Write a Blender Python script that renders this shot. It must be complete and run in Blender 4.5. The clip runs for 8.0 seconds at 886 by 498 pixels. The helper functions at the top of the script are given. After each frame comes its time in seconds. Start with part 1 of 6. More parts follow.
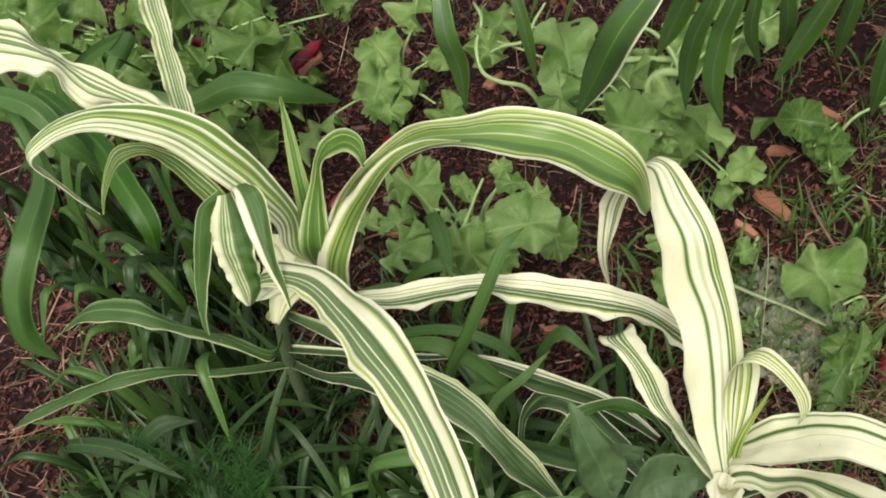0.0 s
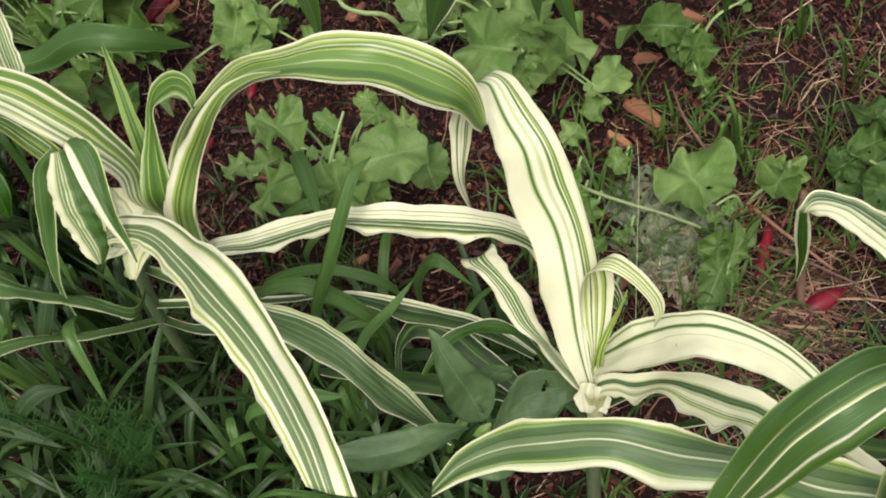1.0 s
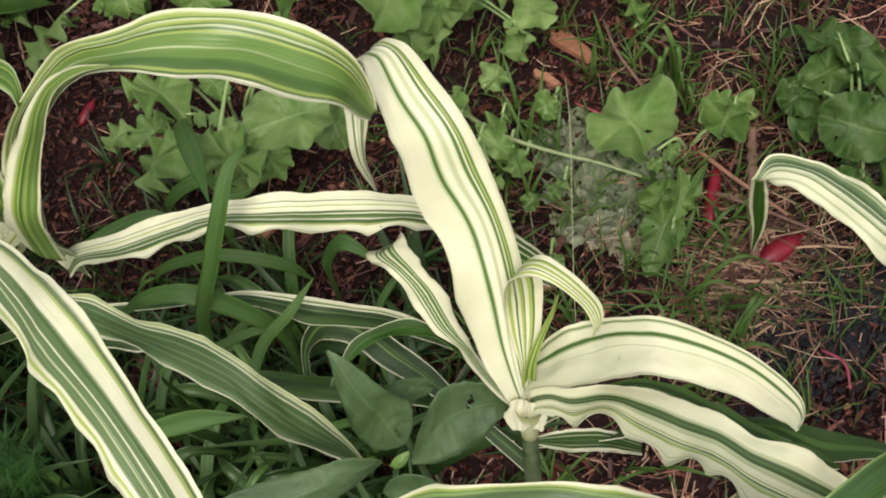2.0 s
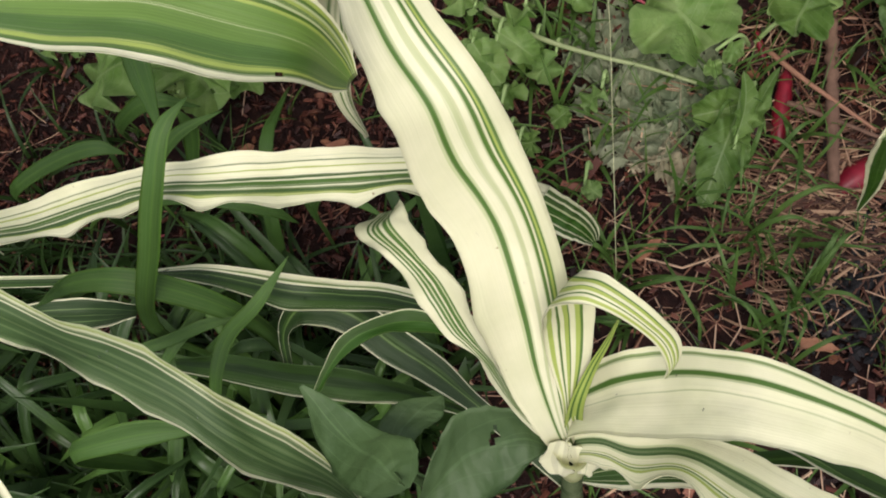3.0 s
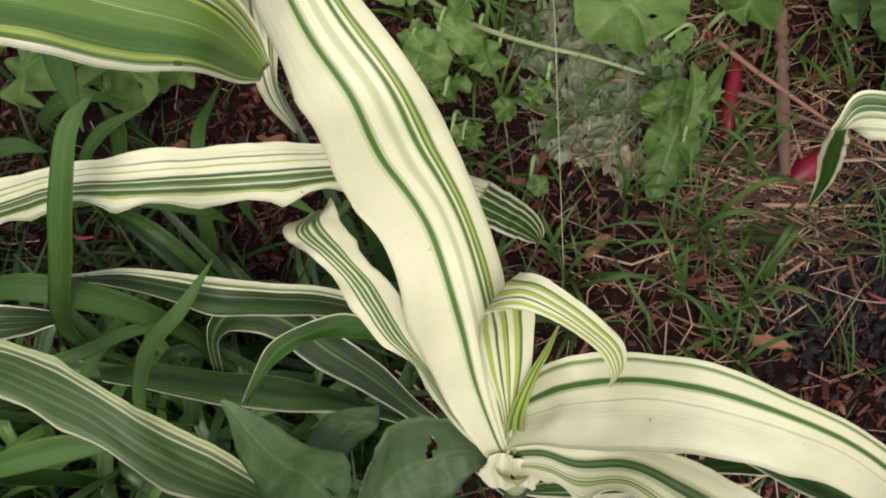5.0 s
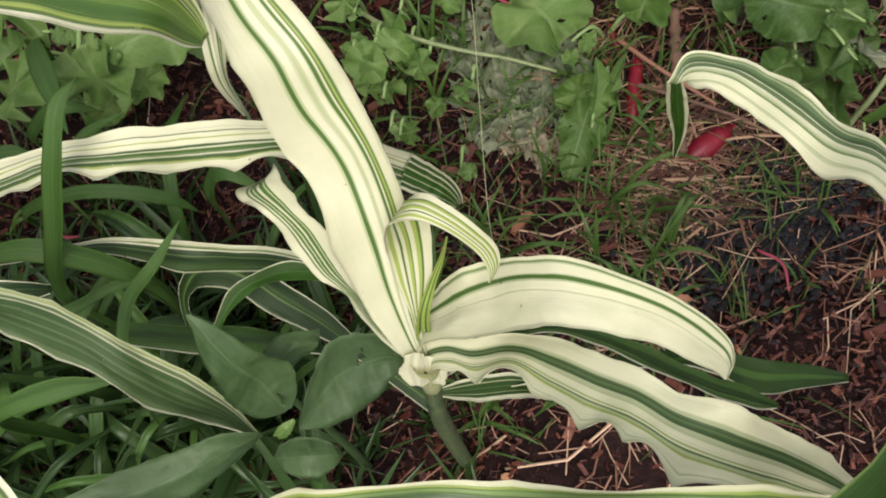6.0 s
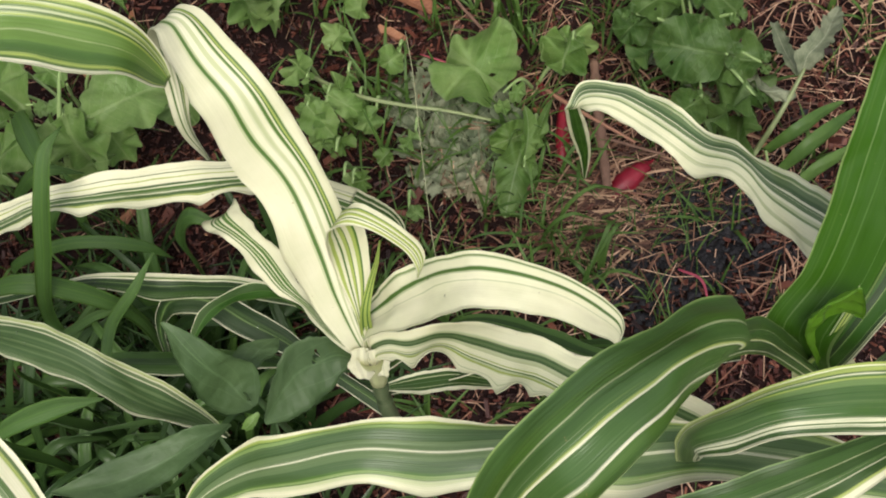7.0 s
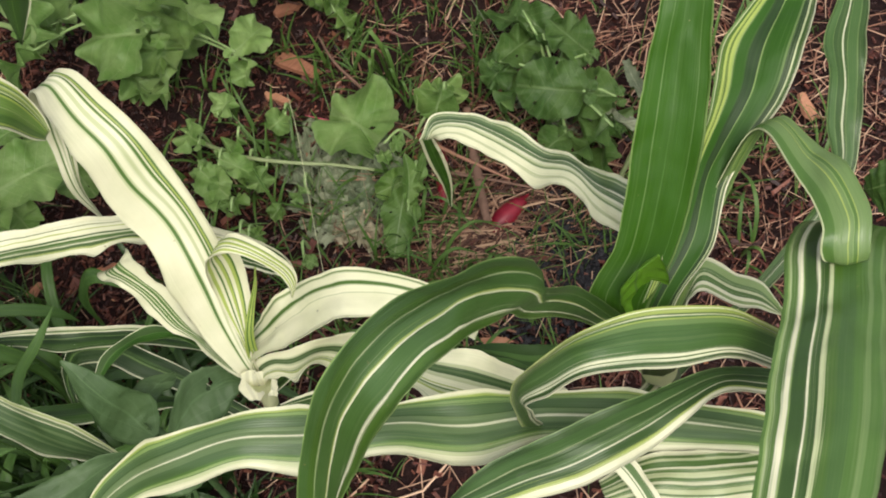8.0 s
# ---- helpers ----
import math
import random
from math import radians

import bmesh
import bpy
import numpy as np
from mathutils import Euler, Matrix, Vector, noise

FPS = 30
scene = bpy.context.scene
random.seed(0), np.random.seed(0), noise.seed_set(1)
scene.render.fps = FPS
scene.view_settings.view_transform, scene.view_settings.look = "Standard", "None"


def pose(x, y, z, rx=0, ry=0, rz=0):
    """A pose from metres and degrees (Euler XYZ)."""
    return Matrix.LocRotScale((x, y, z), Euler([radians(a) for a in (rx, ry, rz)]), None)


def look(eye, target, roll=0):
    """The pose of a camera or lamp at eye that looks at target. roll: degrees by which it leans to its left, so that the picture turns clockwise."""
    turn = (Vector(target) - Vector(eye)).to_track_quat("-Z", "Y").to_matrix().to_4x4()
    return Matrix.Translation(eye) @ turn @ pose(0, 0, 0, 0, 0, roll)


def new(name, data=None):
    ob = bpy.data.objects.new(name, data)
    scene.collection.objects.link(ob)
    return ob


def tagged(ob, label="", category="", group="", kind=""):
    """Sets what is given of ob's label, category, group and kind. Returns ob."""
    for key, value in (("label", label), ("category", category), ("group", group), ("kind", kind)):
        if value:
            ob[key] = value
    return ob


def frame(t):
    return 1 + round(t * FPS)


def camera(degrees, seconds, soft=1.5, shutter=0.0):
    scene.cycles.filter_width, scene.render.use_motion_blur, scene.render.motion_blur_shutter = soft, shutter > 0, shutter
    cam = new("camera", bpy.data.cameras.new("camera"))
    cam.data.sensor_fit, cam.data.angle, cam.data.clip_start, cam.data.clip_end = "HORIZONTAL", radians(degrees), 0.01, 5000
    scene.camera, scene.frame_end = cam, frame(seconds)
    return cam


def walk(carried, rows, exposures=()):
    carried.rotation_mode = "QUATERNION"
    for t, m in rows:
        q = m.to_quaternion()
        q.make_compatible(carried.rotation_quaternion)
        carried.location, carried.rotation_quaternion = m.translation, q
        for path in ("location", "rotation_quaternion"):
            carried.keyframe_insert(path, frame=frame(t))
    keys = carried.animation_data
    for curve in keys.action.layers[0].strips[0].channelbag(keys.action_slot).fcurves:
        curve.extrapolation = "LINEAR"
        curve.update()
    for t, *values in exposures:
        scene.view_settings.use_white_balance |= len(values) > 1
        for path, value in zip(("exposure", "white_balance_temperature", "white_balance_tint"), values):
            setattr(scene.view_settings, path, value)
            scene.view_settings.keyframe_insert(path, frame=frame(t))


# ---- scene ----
EXPOSURES = ((0.0, 1.04, 6640, 13), (1.0, 1.00, 6640, 13), (2.0, 0.90, 6640, 14), (3.5, 0.74, 6640, 15), (4.5, 0.71, 6640, 15), (5.0, 0.73, 6640, 15), (6.5, 0.86, 6640, 14), (8.0, 0.90, 6640, 12))
SKY, SUN = 0.14, 1.5
cam = camera(41.0, 8.0, soft=1.9)
PATH = [
    (0, (0.0000, 0.0000, 1.1896), (0.0000, 0.5637, 0.3636), -14.24),
    (0.5, (0.0266, -0.0115, 1.1722), (0.0587, 0.5107, 0.3200), -14.91),
    (1, (0.0520, -0.0090, 1.1625), (0.0972, 0.4969, 0.3011), -15.47),
    (1.5, (0.0827, 0.0080, 1.1383), (0.1277, 0.5042, 0.2713), -14.59),
    (2, (0.1073, 0.0953, 1.0666), (0.1663, 0.5222, 0.1642), -16.59),
    (2.2, (0.1153, 0.1326, 1.0474), (0.1688, 0.5272, 0.1301), -17.30),
    (3.3, (0.1555, 0.2573, 0.8755), (0.1372, 0.5689, -0.0746), -27.54),
    (3.5, (0.1593, 0.2654, 0.8613), (0.1388, 0.5774, -0.0886), -27.75),
    (4, (0.1578, 0.2774, 0.8333), (0.1477, 0.5909, -0.1162), -25.96),
    (4.5, (0.1543, 0.2762, 0.8438), (0.1630, 0.5788, -0.1093), -22.85),
    (5, (0.1569, 0.2460, 0.8825), (0.1848, 0.5443, -0.0716), -20.12),
    (5.2, (0.1574, 0.2251, 0.9008), (0.1917, 0.5213, -0.0537), -19.58),
    (6.5, (0.1611, 0.0991, 1.0294), (0.2365, 0.4541, 0.0976), -17.67),
    (7, (0.1543, 0.0576, 1.0639), (0.2589, 0.4324, 0.1427), -15.95),
    (7.5, (0.1509, 0.0154, 1.0925), (0.2906, 0.4089, 0.1838), -13.91),
    (8, (0.1587, -0.0244, 1.1112), (0.3455, 0.3709, 0.2119), -12.02),
]
walk(cam, [(t, look(eye, target, roll)) for t, eye, target, roll in PATH], EXPOSURES)

# ---- light: bright overcast sky, a broad weak sun ----
world = bpy.data.worlds.new("sky")
scene.world = world
world.use_nodes = True
wn = world.node_tree
sky = wn.nodes.new("ShaderNodeTexSky")
sky.sky_type, sky.sun_disc = "NISHITA", False
sky.sun_elevation, sky.sun_rotation = radians(58), radians(200)
sky.air_density, sky.dust_density = 1.0, 3.0
hazy = wn.nodes.new("ShaderNodeHueSaturation")
hazy.inputs["Saturation"].default_value = 0.35
wn.links.new(sky.outputs[0], hazy.inputs["Color"])
wn.links.new(hazy.outputs[0], wn.nodes["Background"].inputs[0])
wn.nodes["Background"].inputs[1].default_value = SKY
sun = new("sun", bpy.data.lights.new("sun", "SUN"))
sun.data.energy, sun.data.angle, sun.data.color = SUN, radians(25), (1.0, 0.96, 0.88)
sun.matrix_world = look((-0.35, -0.95, 2.2), (0, 0, 0))
scene.view_settings.exposure = 0.0


# ---- materials ----
def nodes_of(name):
    m = bpy.data.materials.new(name)
    m.use_nodes = True
    nt = m.node_tree
    return m, nt, nt.nodes["Principled BSDF"], nt.nodes["Material Output"]


def mixed(nt, kind, fac, a, b):
    n = nt.nodes.new("ShaderNodeMix")
    n.data_type, n.blend_type = "RGBA", kind
    for socket, v in ((n.inputs[0], fac), (n.inputs[6], a), (n.inputs[7], b)):
        if isinstance(v, (int, float)):
            socket.default_value = v
        elif isinstance(v, tuple):
            socket.default_value = (*v, 1)
        else:
            nt.links.new(v, socket)
    return n.outputs[2]


def ramp(nt, fac, stops):
    n = nt.nodes.new("ShaderNodeValToRGB")
    el = n.color_ramp.elements
    while len(el) < len(stops):
        el.new(0.5)
    for e, (p, c) in zip(el, sorted(stops, key=lambda s: s[0])):
        e.position, e.color = p, (*c, 1)
    nt.links.new(fac, n.inputs[0])
    return n.outputs[0]


def noise_at(nt, vec, scale, detail=3.0, rough=0.55, stretch=(1, 1, 1), shift=0.0):
    m = nt.nodes.new("ShaderNodeMapping")
    m.inputs["Scale"].default_value = stretch
    m.inputs["Location"].default_value = (shift, shift * 0.7, shift * 0.3)
    nt.links.new(vec, m.inputs[0])
    n = nt.nodes.new("ShaderNodeTexNoise")
    n.inputs["Scale"].default_value, n.inputs["Detail"].default_value = scale, detail
    n.inputs["Roughness"].default_value = rough
    nt.links.new(m.outputs[0], n.inputs["Vector"])
    return n.outputs["Fac"]


def maths(nt, op, a, b=0.0):
    n = nt.nodes.new("ShaderNodeMath")
    n.operation = op
    for socket, v in zip(n.inputs, (a, b)):
        if isinstance(v, (int, float)):
            socket.default_value = v
        else:
            nt.links.new(v, socket)
    return n.outputs[0]


def bumped(nt, bsdf, height, strength, distance):
    n = nt.nodes.new("ShaderNodeBump")
    n.inputs["Strength"].default_value, n.inputs["Distance"].default_value = strength, distance
    nt.links.new(height, n.inputs["Height"])
    nt.links.new(n.outputs[0], bsdf.inputs["Normal"])


def see_through(nt, bsdf, out, colour, share):
    """A leaf lets part of the light through, tinted by its own colour."""
    t = nt.nodes.new("ShaderNodeBsdfTranslucent")
    nt.links.new(colour, t.inputs[0])
    mix = nt.nodes.new("ShaderNodeMixShader")
    mix.inputs[0].default_value = share
    nt.links.new(bsdf.outputs[0], mix.inputs[1])
    nt.links.new(t.outputs[0], mix.inputs[2])
    nt.links.new(mix.outputs[0], out.inputs[0])


INK = {
    "c": (0.66, 0.65, 0.46),   # cream
    "w": (0.74, 0.725, 0.54),   # white
    "y": (0.34, 0.42, 0.10),   # yellow green
    "l": (0.21, 0.31, 0.10),   # light green
    "g": (0.074, 0.156, 0.029),  # green
    "m": (0.138, 0.222, 0.070),  # grey green, with sky sheen put into the colour
    "e": (0.058, 0.128, 0.017),  # deep green
    "d": (0.038, 0.086, 0.016),  # dark green
    "v": (0.027, 0.092, 0.006),  # vivid deep green
    "q": (0.058, 0.126, 0.028),  # mid grey green
    "k": (0.77, 0.76, 0.545),   # pale cream: the cream with sunlit brightness put into its colour
    "n": (0.024, 0.054, 0.015),  # darkest green
    "p": (0.50, 0.54, 0.32),   # pale green
    "h": (0.118, 0.182, 0.072),  # pale grey green
    "j": (0.060, 0.114, 0.036),  # dark grey green
    "b": (0.105, 0.250, 0.014),  # bright fresh green
    "f": (0.132, 0.232, 0.046),  # fresh mid green
    "x": (0.033, 0.106, 0.004),  # deep green, backlight through the leaf put into the colour
}


def striped(name, bands, gloss=0.42, streaks=1.0):
    """Leaf tissue in bands across the blade; each band is an ink letter and the percent of the width where it ends."""
    m, nt, bsdf, out = nodes_of(name)
    uv = nt.nodes.new("ShaderNodeUVMap").outputs[0]
    sep = nt.nodes.new("ShaderNodeSeparateXYZ")
    nt.links.new(uv, sep.inputs[0])
    wob = noise_at(nt, uv, 2.0, 2.0, 0.5, (2.5, 3.0, 1), sum(map(ord, name)) % 17)
    fine = noise_at(nt, uv, 1.0, 4.0, 0.7, (70, 1.6, 1), 3.3)
    hair = noise_at(nt, uv, 1.0, 3.0, 0.6, (190, 2.4, 1), 8.1)
    slow = noise_at(nt, uv, 1.0, 2.0, 0.5, (16, 1.1, 1), 5.7)
    u = maths(nt, "ADD", sep.outputs[0], maths(nt, "MULTIPLY", maths(nt, "SUBTRACT", wob, 0.5), 0.03))
    u = maths(nt, "ADD", u, maths(nt, "MULTIPLY", maths(nt, "SUBTRACT", fine, 0.5), 0.02 + 0.06 * streaks))
    u = maths(nt, "ADD", u, maths(nt, "MULTIPLY", maths(nt, "SUBTRACT", slow, 0.5), 0.06))
    u = maths(nt, "ADD", u, maths(nt, "MULTIPLY", maths(nt, "SUBTRACT", hair, 0.5), 0.005 + 0.05 * streaks))
    stops, last = [], 0.0
    for word in bands.split():
        c, end = INK[word[0]], float(word[1:]) / 100
        stops += [(min(last + 0.006, 0.999), c), (max(end - 0.006, 0.001), c)]
        last = end
    col = ramp(nt, u, stops)
    lines = noise_at(nt, uv, 1.0, 2.0, 0.6, (120, 0.9, 1), 15.2)
    beside = ramp(nt, maths(nt, "ADD", u, maths(nt, "MULTIPLY", maths(nt, "SUBTRACT", slow, 0.42), 0.42)), stops)
    col = mixed(nt, "MIX", ramp(nt, lines, [(0.52, (0, 0, 0)), (0.66, (0.62 * streaks,) * 3)]), col, beside)
    streak = ramp(nt, fine, [(0.25, (0.80, 0.86, 0.74)), (0.75, (1.14, 1.10, 1.12))])
    col = mixed(nt, "MULTIPLY", 0.8 * streaks, col, streak)
    col = mixed(nt, "MULTIPLY", 0.15 + 0.45 * streaks, col, ramp(nt, hair, [(0.3, (0.88, 0.92, 0.85)), (0.7, (1.09, 1.07, 1.10))]))
    pale = noise_at(nt, uv, 1.0, 3.0, 0.62, (30, 1.3, 1), 12.4)
    col = mixed(nt, "MIX", ramp(nt, pale, [(0.52, (0, 0, 0)), (0.76, (0.22 * streaks,) * 3)]), col, (0.36, 0.42, 0.20))
    co = nt.nodes.new("ShaderNodeTexCoord").outputs["Object"]
    patch = noise_at(nt, co, 28.0, 4.0, 0.6)
    col = mixed(nt, "MULTIPLY", 0.55, col, ramp(nt, patch, [(0.3, (0.80, 0.84, 0.72)), (0.7, (1.05, 1.04, 1.05))]))
    spots = noise_at(nt, co, 330.0, 2.0, 0.5)
    col = mixed(nt, "MIX", ramp(nt, spots, [(0.775, (0, 0, 0)), (0.80, (0.75, 0.75, 0.75))]), col, (0.24, 0.19, 0.08))
    nt.links.new(col, bsdf.inputs["Base Color"])
    nt.links.new(maths(nt, "ADD", maths(nt, "MULTIPLY", patch, 0.25), gloss - 0.12), bsdf.inputs["Roughness"])
    bsdf.inputs["Specular IOR Level"].default_value = 0.55 if gloss < 0.4 else 0.3
    veins = noise_at(nt, uv, 1.0, 2.0, 0.5, (46, 0.5, 1), 1.1)
    bumped(nt, bsdf, maths(nt, "ADD", veins, maths(nt, "MULTIPLY", noise_at(nt, co, 160.0, 3.0), 0.35)), 0.14 + 0.26 * streaks, 0.0013)
    see_through(nt, bsdf, out, col, 0.3)
    return m


def foliage(name, low, high, scale, share=0.25, rough=0.5, rib=None):
    """Plain green leaf: two greens mottled, paler midrib and side veins where rib is given."""
    m, nt, bsdf, out = nodes_of(name)
    uv = nt.nodes.new("ShaderNodeUVMap").outputs[0]
    co = nt.nodes.new("ShaderNodeTexCoord").outputs["Object"]
    big = noise_at(nt, co, scale, 4.0, 0.6)
    rnd = nt.nodes.new("ShaderNodeObjectInfo").outputs["Random"]
    isl = nt.nodes.new("ShaderNodeNewGeometry").outputs["Random Per Island"]
    col = ramp(nt, big, [(0.3, low), (0.72, high)])
    tone = maths(nt, "ADD", maths(nt, "MULTIPLY", rnd, 0.5), maths(nt, "MULTIPLY", isl, 0.3))
    col = mixed(nt, "MULTIPLY", 0.8, col, ramp(nt, tone, [(0.0, (0.58, 0.68, 0.55)), (0.8, (1.18, 1.12, 1.04))]))
    h = noise_at(nt, co, scale * 7, 3.0)
    if rib:
        sep = nt.nodes.new("ShaderNodeSeparateXYZ")
        nt.links.new(uv, sep.inputs[0])
        off = maths(nt, "ABSOLUTE", maths(nt, "SUBTRACT", sep.outputs[0], 0.5))
        mid = maths(nt, "LESS_THAN", off, 0.022)
        side = maths(nt, "FRACT", maths(nt, "ADD", maths(nt, "MULTIPLY", sep.outputs[1], 7.0), maths(nt, "MULTIPLY", off, -3.6)))
        side = maths(nt, "LESS_THAN", side, 0.075)
        v = maths(nt, "MAXIMUM", mid, maths(nt, "MULTIPLY", side, 0.55))
        col = mixed(nt, "MIX", maths(nt, "MULTIPLY", v, 0.5), col, rib)
        h = maths(nt, "SUBTRACT", h, maths(nt, "MULTIPLY", v, 0.6))
        pucker = noise_at(nt, co, scale * 5.5, 2.0, 0.5)
        h = maths(nt, "ADD", h, maths(nt, "MULTIPLY", pucker, 0.5 if share > 0.35 else 0.2))
        col = mixed(nt, "MULTIPLY", 0.4, col, ramp(nt, pucker, [(0.32, (0.80, 0.86, 0.74)), (0.66, (1.08, 1.06, 1.06))]))
    else:
        fine = noise_at(nt, uv, 1.0, 3.0, 0.6, (36, 1.2, 1))
        col = mixed(nt, "MULTIPLY", 0.5, col, ramp(nt, fine, [(0.3, (0.8, 0.85, 0.8)), (0.7, (1.15, 1.12, 1.1))]))
    nt.links.new(col, bsdf.inputs["Base Color"])
    bsdf.inputs["Roughness"].default_value = rough
    bsdf.inputs["Specular IOR Level"].default_value = 0.48 if share > 0.35 else 0.3
    bumped(nt, bsdf, h, 0.2 if rib and share < 0.25 else 0.6 if rib else 0.4, 0.003 if rib else 0.0015)
    see_through(nt, bsdf, out, col, share)
    return m


def earthy(name, stops, scale, rough=0.9, bump=0.6, depth=0.004, stretch=(1, 1, 1), per_island=0.0, shine=0.3):
    m, nt, bsdf, out = nodes_of(name)
    co = nt.nodes.new("ShaderNodeTexCoord").outputs["Object"]
    a = noise_at(nt, co, scale, 6.0, 0.65, stretch)
    b = noise_at(nt, co, scale * 0.12, 3.0, 0.5)
    fac = maths(nt, "ADD", maths(nt, "MULTIPLY", a, 0.7), maths(nt, "MULTIPLY", b, 0.3))
    if per_island:
        isl = nt.nodes.new("ShaderNodeNewGeometry").outputs["Random Per Island"]
        rnd = nt.nodes.new("ShaderNodeObjectInfo").outputs["Random"]
        mix = maths(nt, "FRACT", maths(nt, "ADD", isl, rnd))
        fac = maths(nt, "ADD", maths(nt, "MULTIPLY", fac, 1 - per_island), maths(nt, "MULTIPLY", mix, per_island))
    col = ramp(nt, fac, stops)
    nt.links.new(col, bsdf.inputs["Base Color"])
    bsdf.inputs["Roughness"].default_value = rough
    bsdf.inputs["Specular IOR Level"].default_value = shine
    bumped(nt, bsdf, noise_at(nt, co, scale * 2.2, 5.0, 0.7, stretch), bump, depth)
    return m


PLAIN_LEAF = striped("plain_leaf", "e4 q30 j47 h50 j53 q72 e97 h100", 0.34, 0.3)
EDGED_LEAF = striped("edged_leaf", "e3 j30 q47 g49 l50 g51 q70 j94 p96 w100", 0.32, 0.3)
GREY_LEAF = striped("grey_leaf", "g3 q47 g49 m50 g51 q97 g100", 0.4, 0.4)
VIVID_LEAF = striped("vivid_leaf", "g4 v40 e48 g50 e52 v96 g100", 0.42, 0.4)
BLADE = striped("broad_blade", "e8 q44 g50 q92 e100")
DARK_LEAF = striped("dark_leaf", "n47 d49 g51 d53 n100", 0.52, 0.5)
SOIL = earthy("damp_soil", [(0.30, (0.008, 0.004, 0.004)), (0.5, (0.018, 0.009, 0.008)), (0.72, (0.046, 0.02, 0.015))], 90, 0.9, 0.8, 0.006, shine=0.12)
MULCH = earthy("bark_mulch", [(0.12, (0.010, 0.004, 0.003)), (0.48, (0.046, 0.013, 0.009)), (0.70, (0.095, 0.028, 0.018)), (0.86, (0.18, 0.068, 0.042)), (0.97, (0.42, 0.24, 0.15))], 160, 0.36, 0.5, 0.002, (1, 1, 1), 0.7, 0.3)
FLAKE = earthy("wood_flakes", [(0.15, (0.03, 0.010, 0.006)), (0.5, (0.12, 0.042, 0.022)), (0.8, (0.26, 0.11, 0.055)), (0.97, (0.46, 0.26, 0.14))], 90, 0.6, 0.5, 0.002, (1, 1, 1), 0.75)
MATTED = earthy("old_straw", [(0.1, (0.030, 0.013, 0.009)), (0.5, (0.105, 0.050, 0.030)), (0.95, (0.40, 0.26, 0.16))], 120, 0.7, 0.3, 0.001, (1, 1, 1), 0.8)
STRAW = earthy("dry_straw", [(0.1, (0.07, 0.026, 0.017)), (0.5, (0.25, 0.125, 0.078)), (0.92, (0.58, 0.40, 0.27))], 120, 0.7, 0.3, 0.001, (1, 1, 1), 0.75)
CRUMB = earthy("black_crumbs", [(0.3, (0.006, 0.006, 0.007)), (0.7, (0.022, 0.021, 0.023))], 120, 0.8, 0.5, 0.002, per_island=0.4)
CHIP = earthy("wood_chip_face", [(0.25, (0.15, 0.06, 0.035)), (0.5, (0.29, 0.125, 0.07)), (0.8, (0.42, 0.22, 0.13))], 60, 0.75, 0.5, 0.002, (1, 6, 6), 0.25)
STICK = earthy("weathered_stick", [(0.25, (0.07, 0.038, 0.026)), (0.7, (0.19, 0.11, 0.075))], 80, 0.85, 0.5, 0.002, (1, 1, 0.15))
STALK = earthy("pale_stalk", [(0.3, (0.036, 0.062, 0.022)), (0.55, (0.072, 0.10, 0.045)), (0.8, (0.145, 0.16, 0.085))], 40, 0.5, 0.3, 0.001, (6, 6, 0.6))
RADISH = earthy("radish_skin", [(0.3, (0.07, 0.004, 0.010)), (0.55, (0.19, 0.009, 0.020)), (0.85, (0.29, 0.045, 0.05))], 45, 0.38, 0.25, 0.001)
PETIOLE = earthy("leaf_stem", [(0.3, (0.15, 0.24, 0.075)), (0.7, (0.29, 0.39, 0.16))], 60, 0.5, 0.2, 0.001)
FALLEN = earthy("fallen_stalk", [(0.3, (0.13, 0.17, 0.07)), (0.7, (0.25, 0.29, 0.14))], 60, 0.5, 0.3, 0.001, (1, 1, 1))
PALE_STEM = earthy("pale_grass_stem", [(0.3, (0.30, 0.32, 0.16)), (0.7, (0.52, 0.52, 0.32))], 60, 0.5, 0.2, 0.001)
RED_STEM = earthy("red_stem", [(0.3, (0.22, 0.025, 0.05)), (0.7, (0.36, 0.08, 0.10))], 60, 0.5, 0.2, 0.001)
SHEATH = foliage("pale_sheath", (0.70, 0.74, 0.50), (0.80, 0.82, 0.60), 40, 0.45, 0.5)
GREENS = foliage("radish_green", (0.13, 0.26, 0.055), (0.27, 0.41, 0.13), 26, 0.42, 0.36, (0.42, 0.53, 0.27))
MATURE = foliage("old_radish_green", (0.085, 0.185, 0.040), (0.19, 0.31, 0.10), 30, 0.36, 0.36, (0.33, 0.45, 0.2))
YOUNG = foliage("young_radish_green", (0.22, 0.39, 0.10), (0.42, 0.56, 0.25), 26, 0.42, 0.34, (0.46, 0.58, 0.28))
WEED = foliage("weed_green", (0.046, 0.088, 0.032), (0.072, 0.122, 0.050), 30, 0.2, 0.5, (0.095, 0.16, 0.066))
GRASS = foliage("grass_green", (0.052, 0.112, 0.023), (0.10, 0.18, 0.042), 22, 0.3, 0.45)
# darker copy of the grass green: shade at the left put into the colour
SHADED_BLADE = foliage("shaded_blade_green", (0.021, 0.050, 0.013), (0.042, 0.084, 0.022), 16, 0.28, 0.4)
BROAD_GRASS = foliage("broad_grass_green", (0.048, 0.112, 0.022), (0.085, 0.165, 0.04), 16, 0.3, 0.4)
FERNY = foliage("feathery_green", (0.018, 0.062, 0.010), (0.034, 0.105, 0.018), 40, 0.3, 0.6)
WILTED = foliage("wilted_grey_green", (0.095, 0.118, 0.072), (0.235, 0.255, 0.175), 70, 0.12, 0.75, (0.30, 0.32, 0.22))
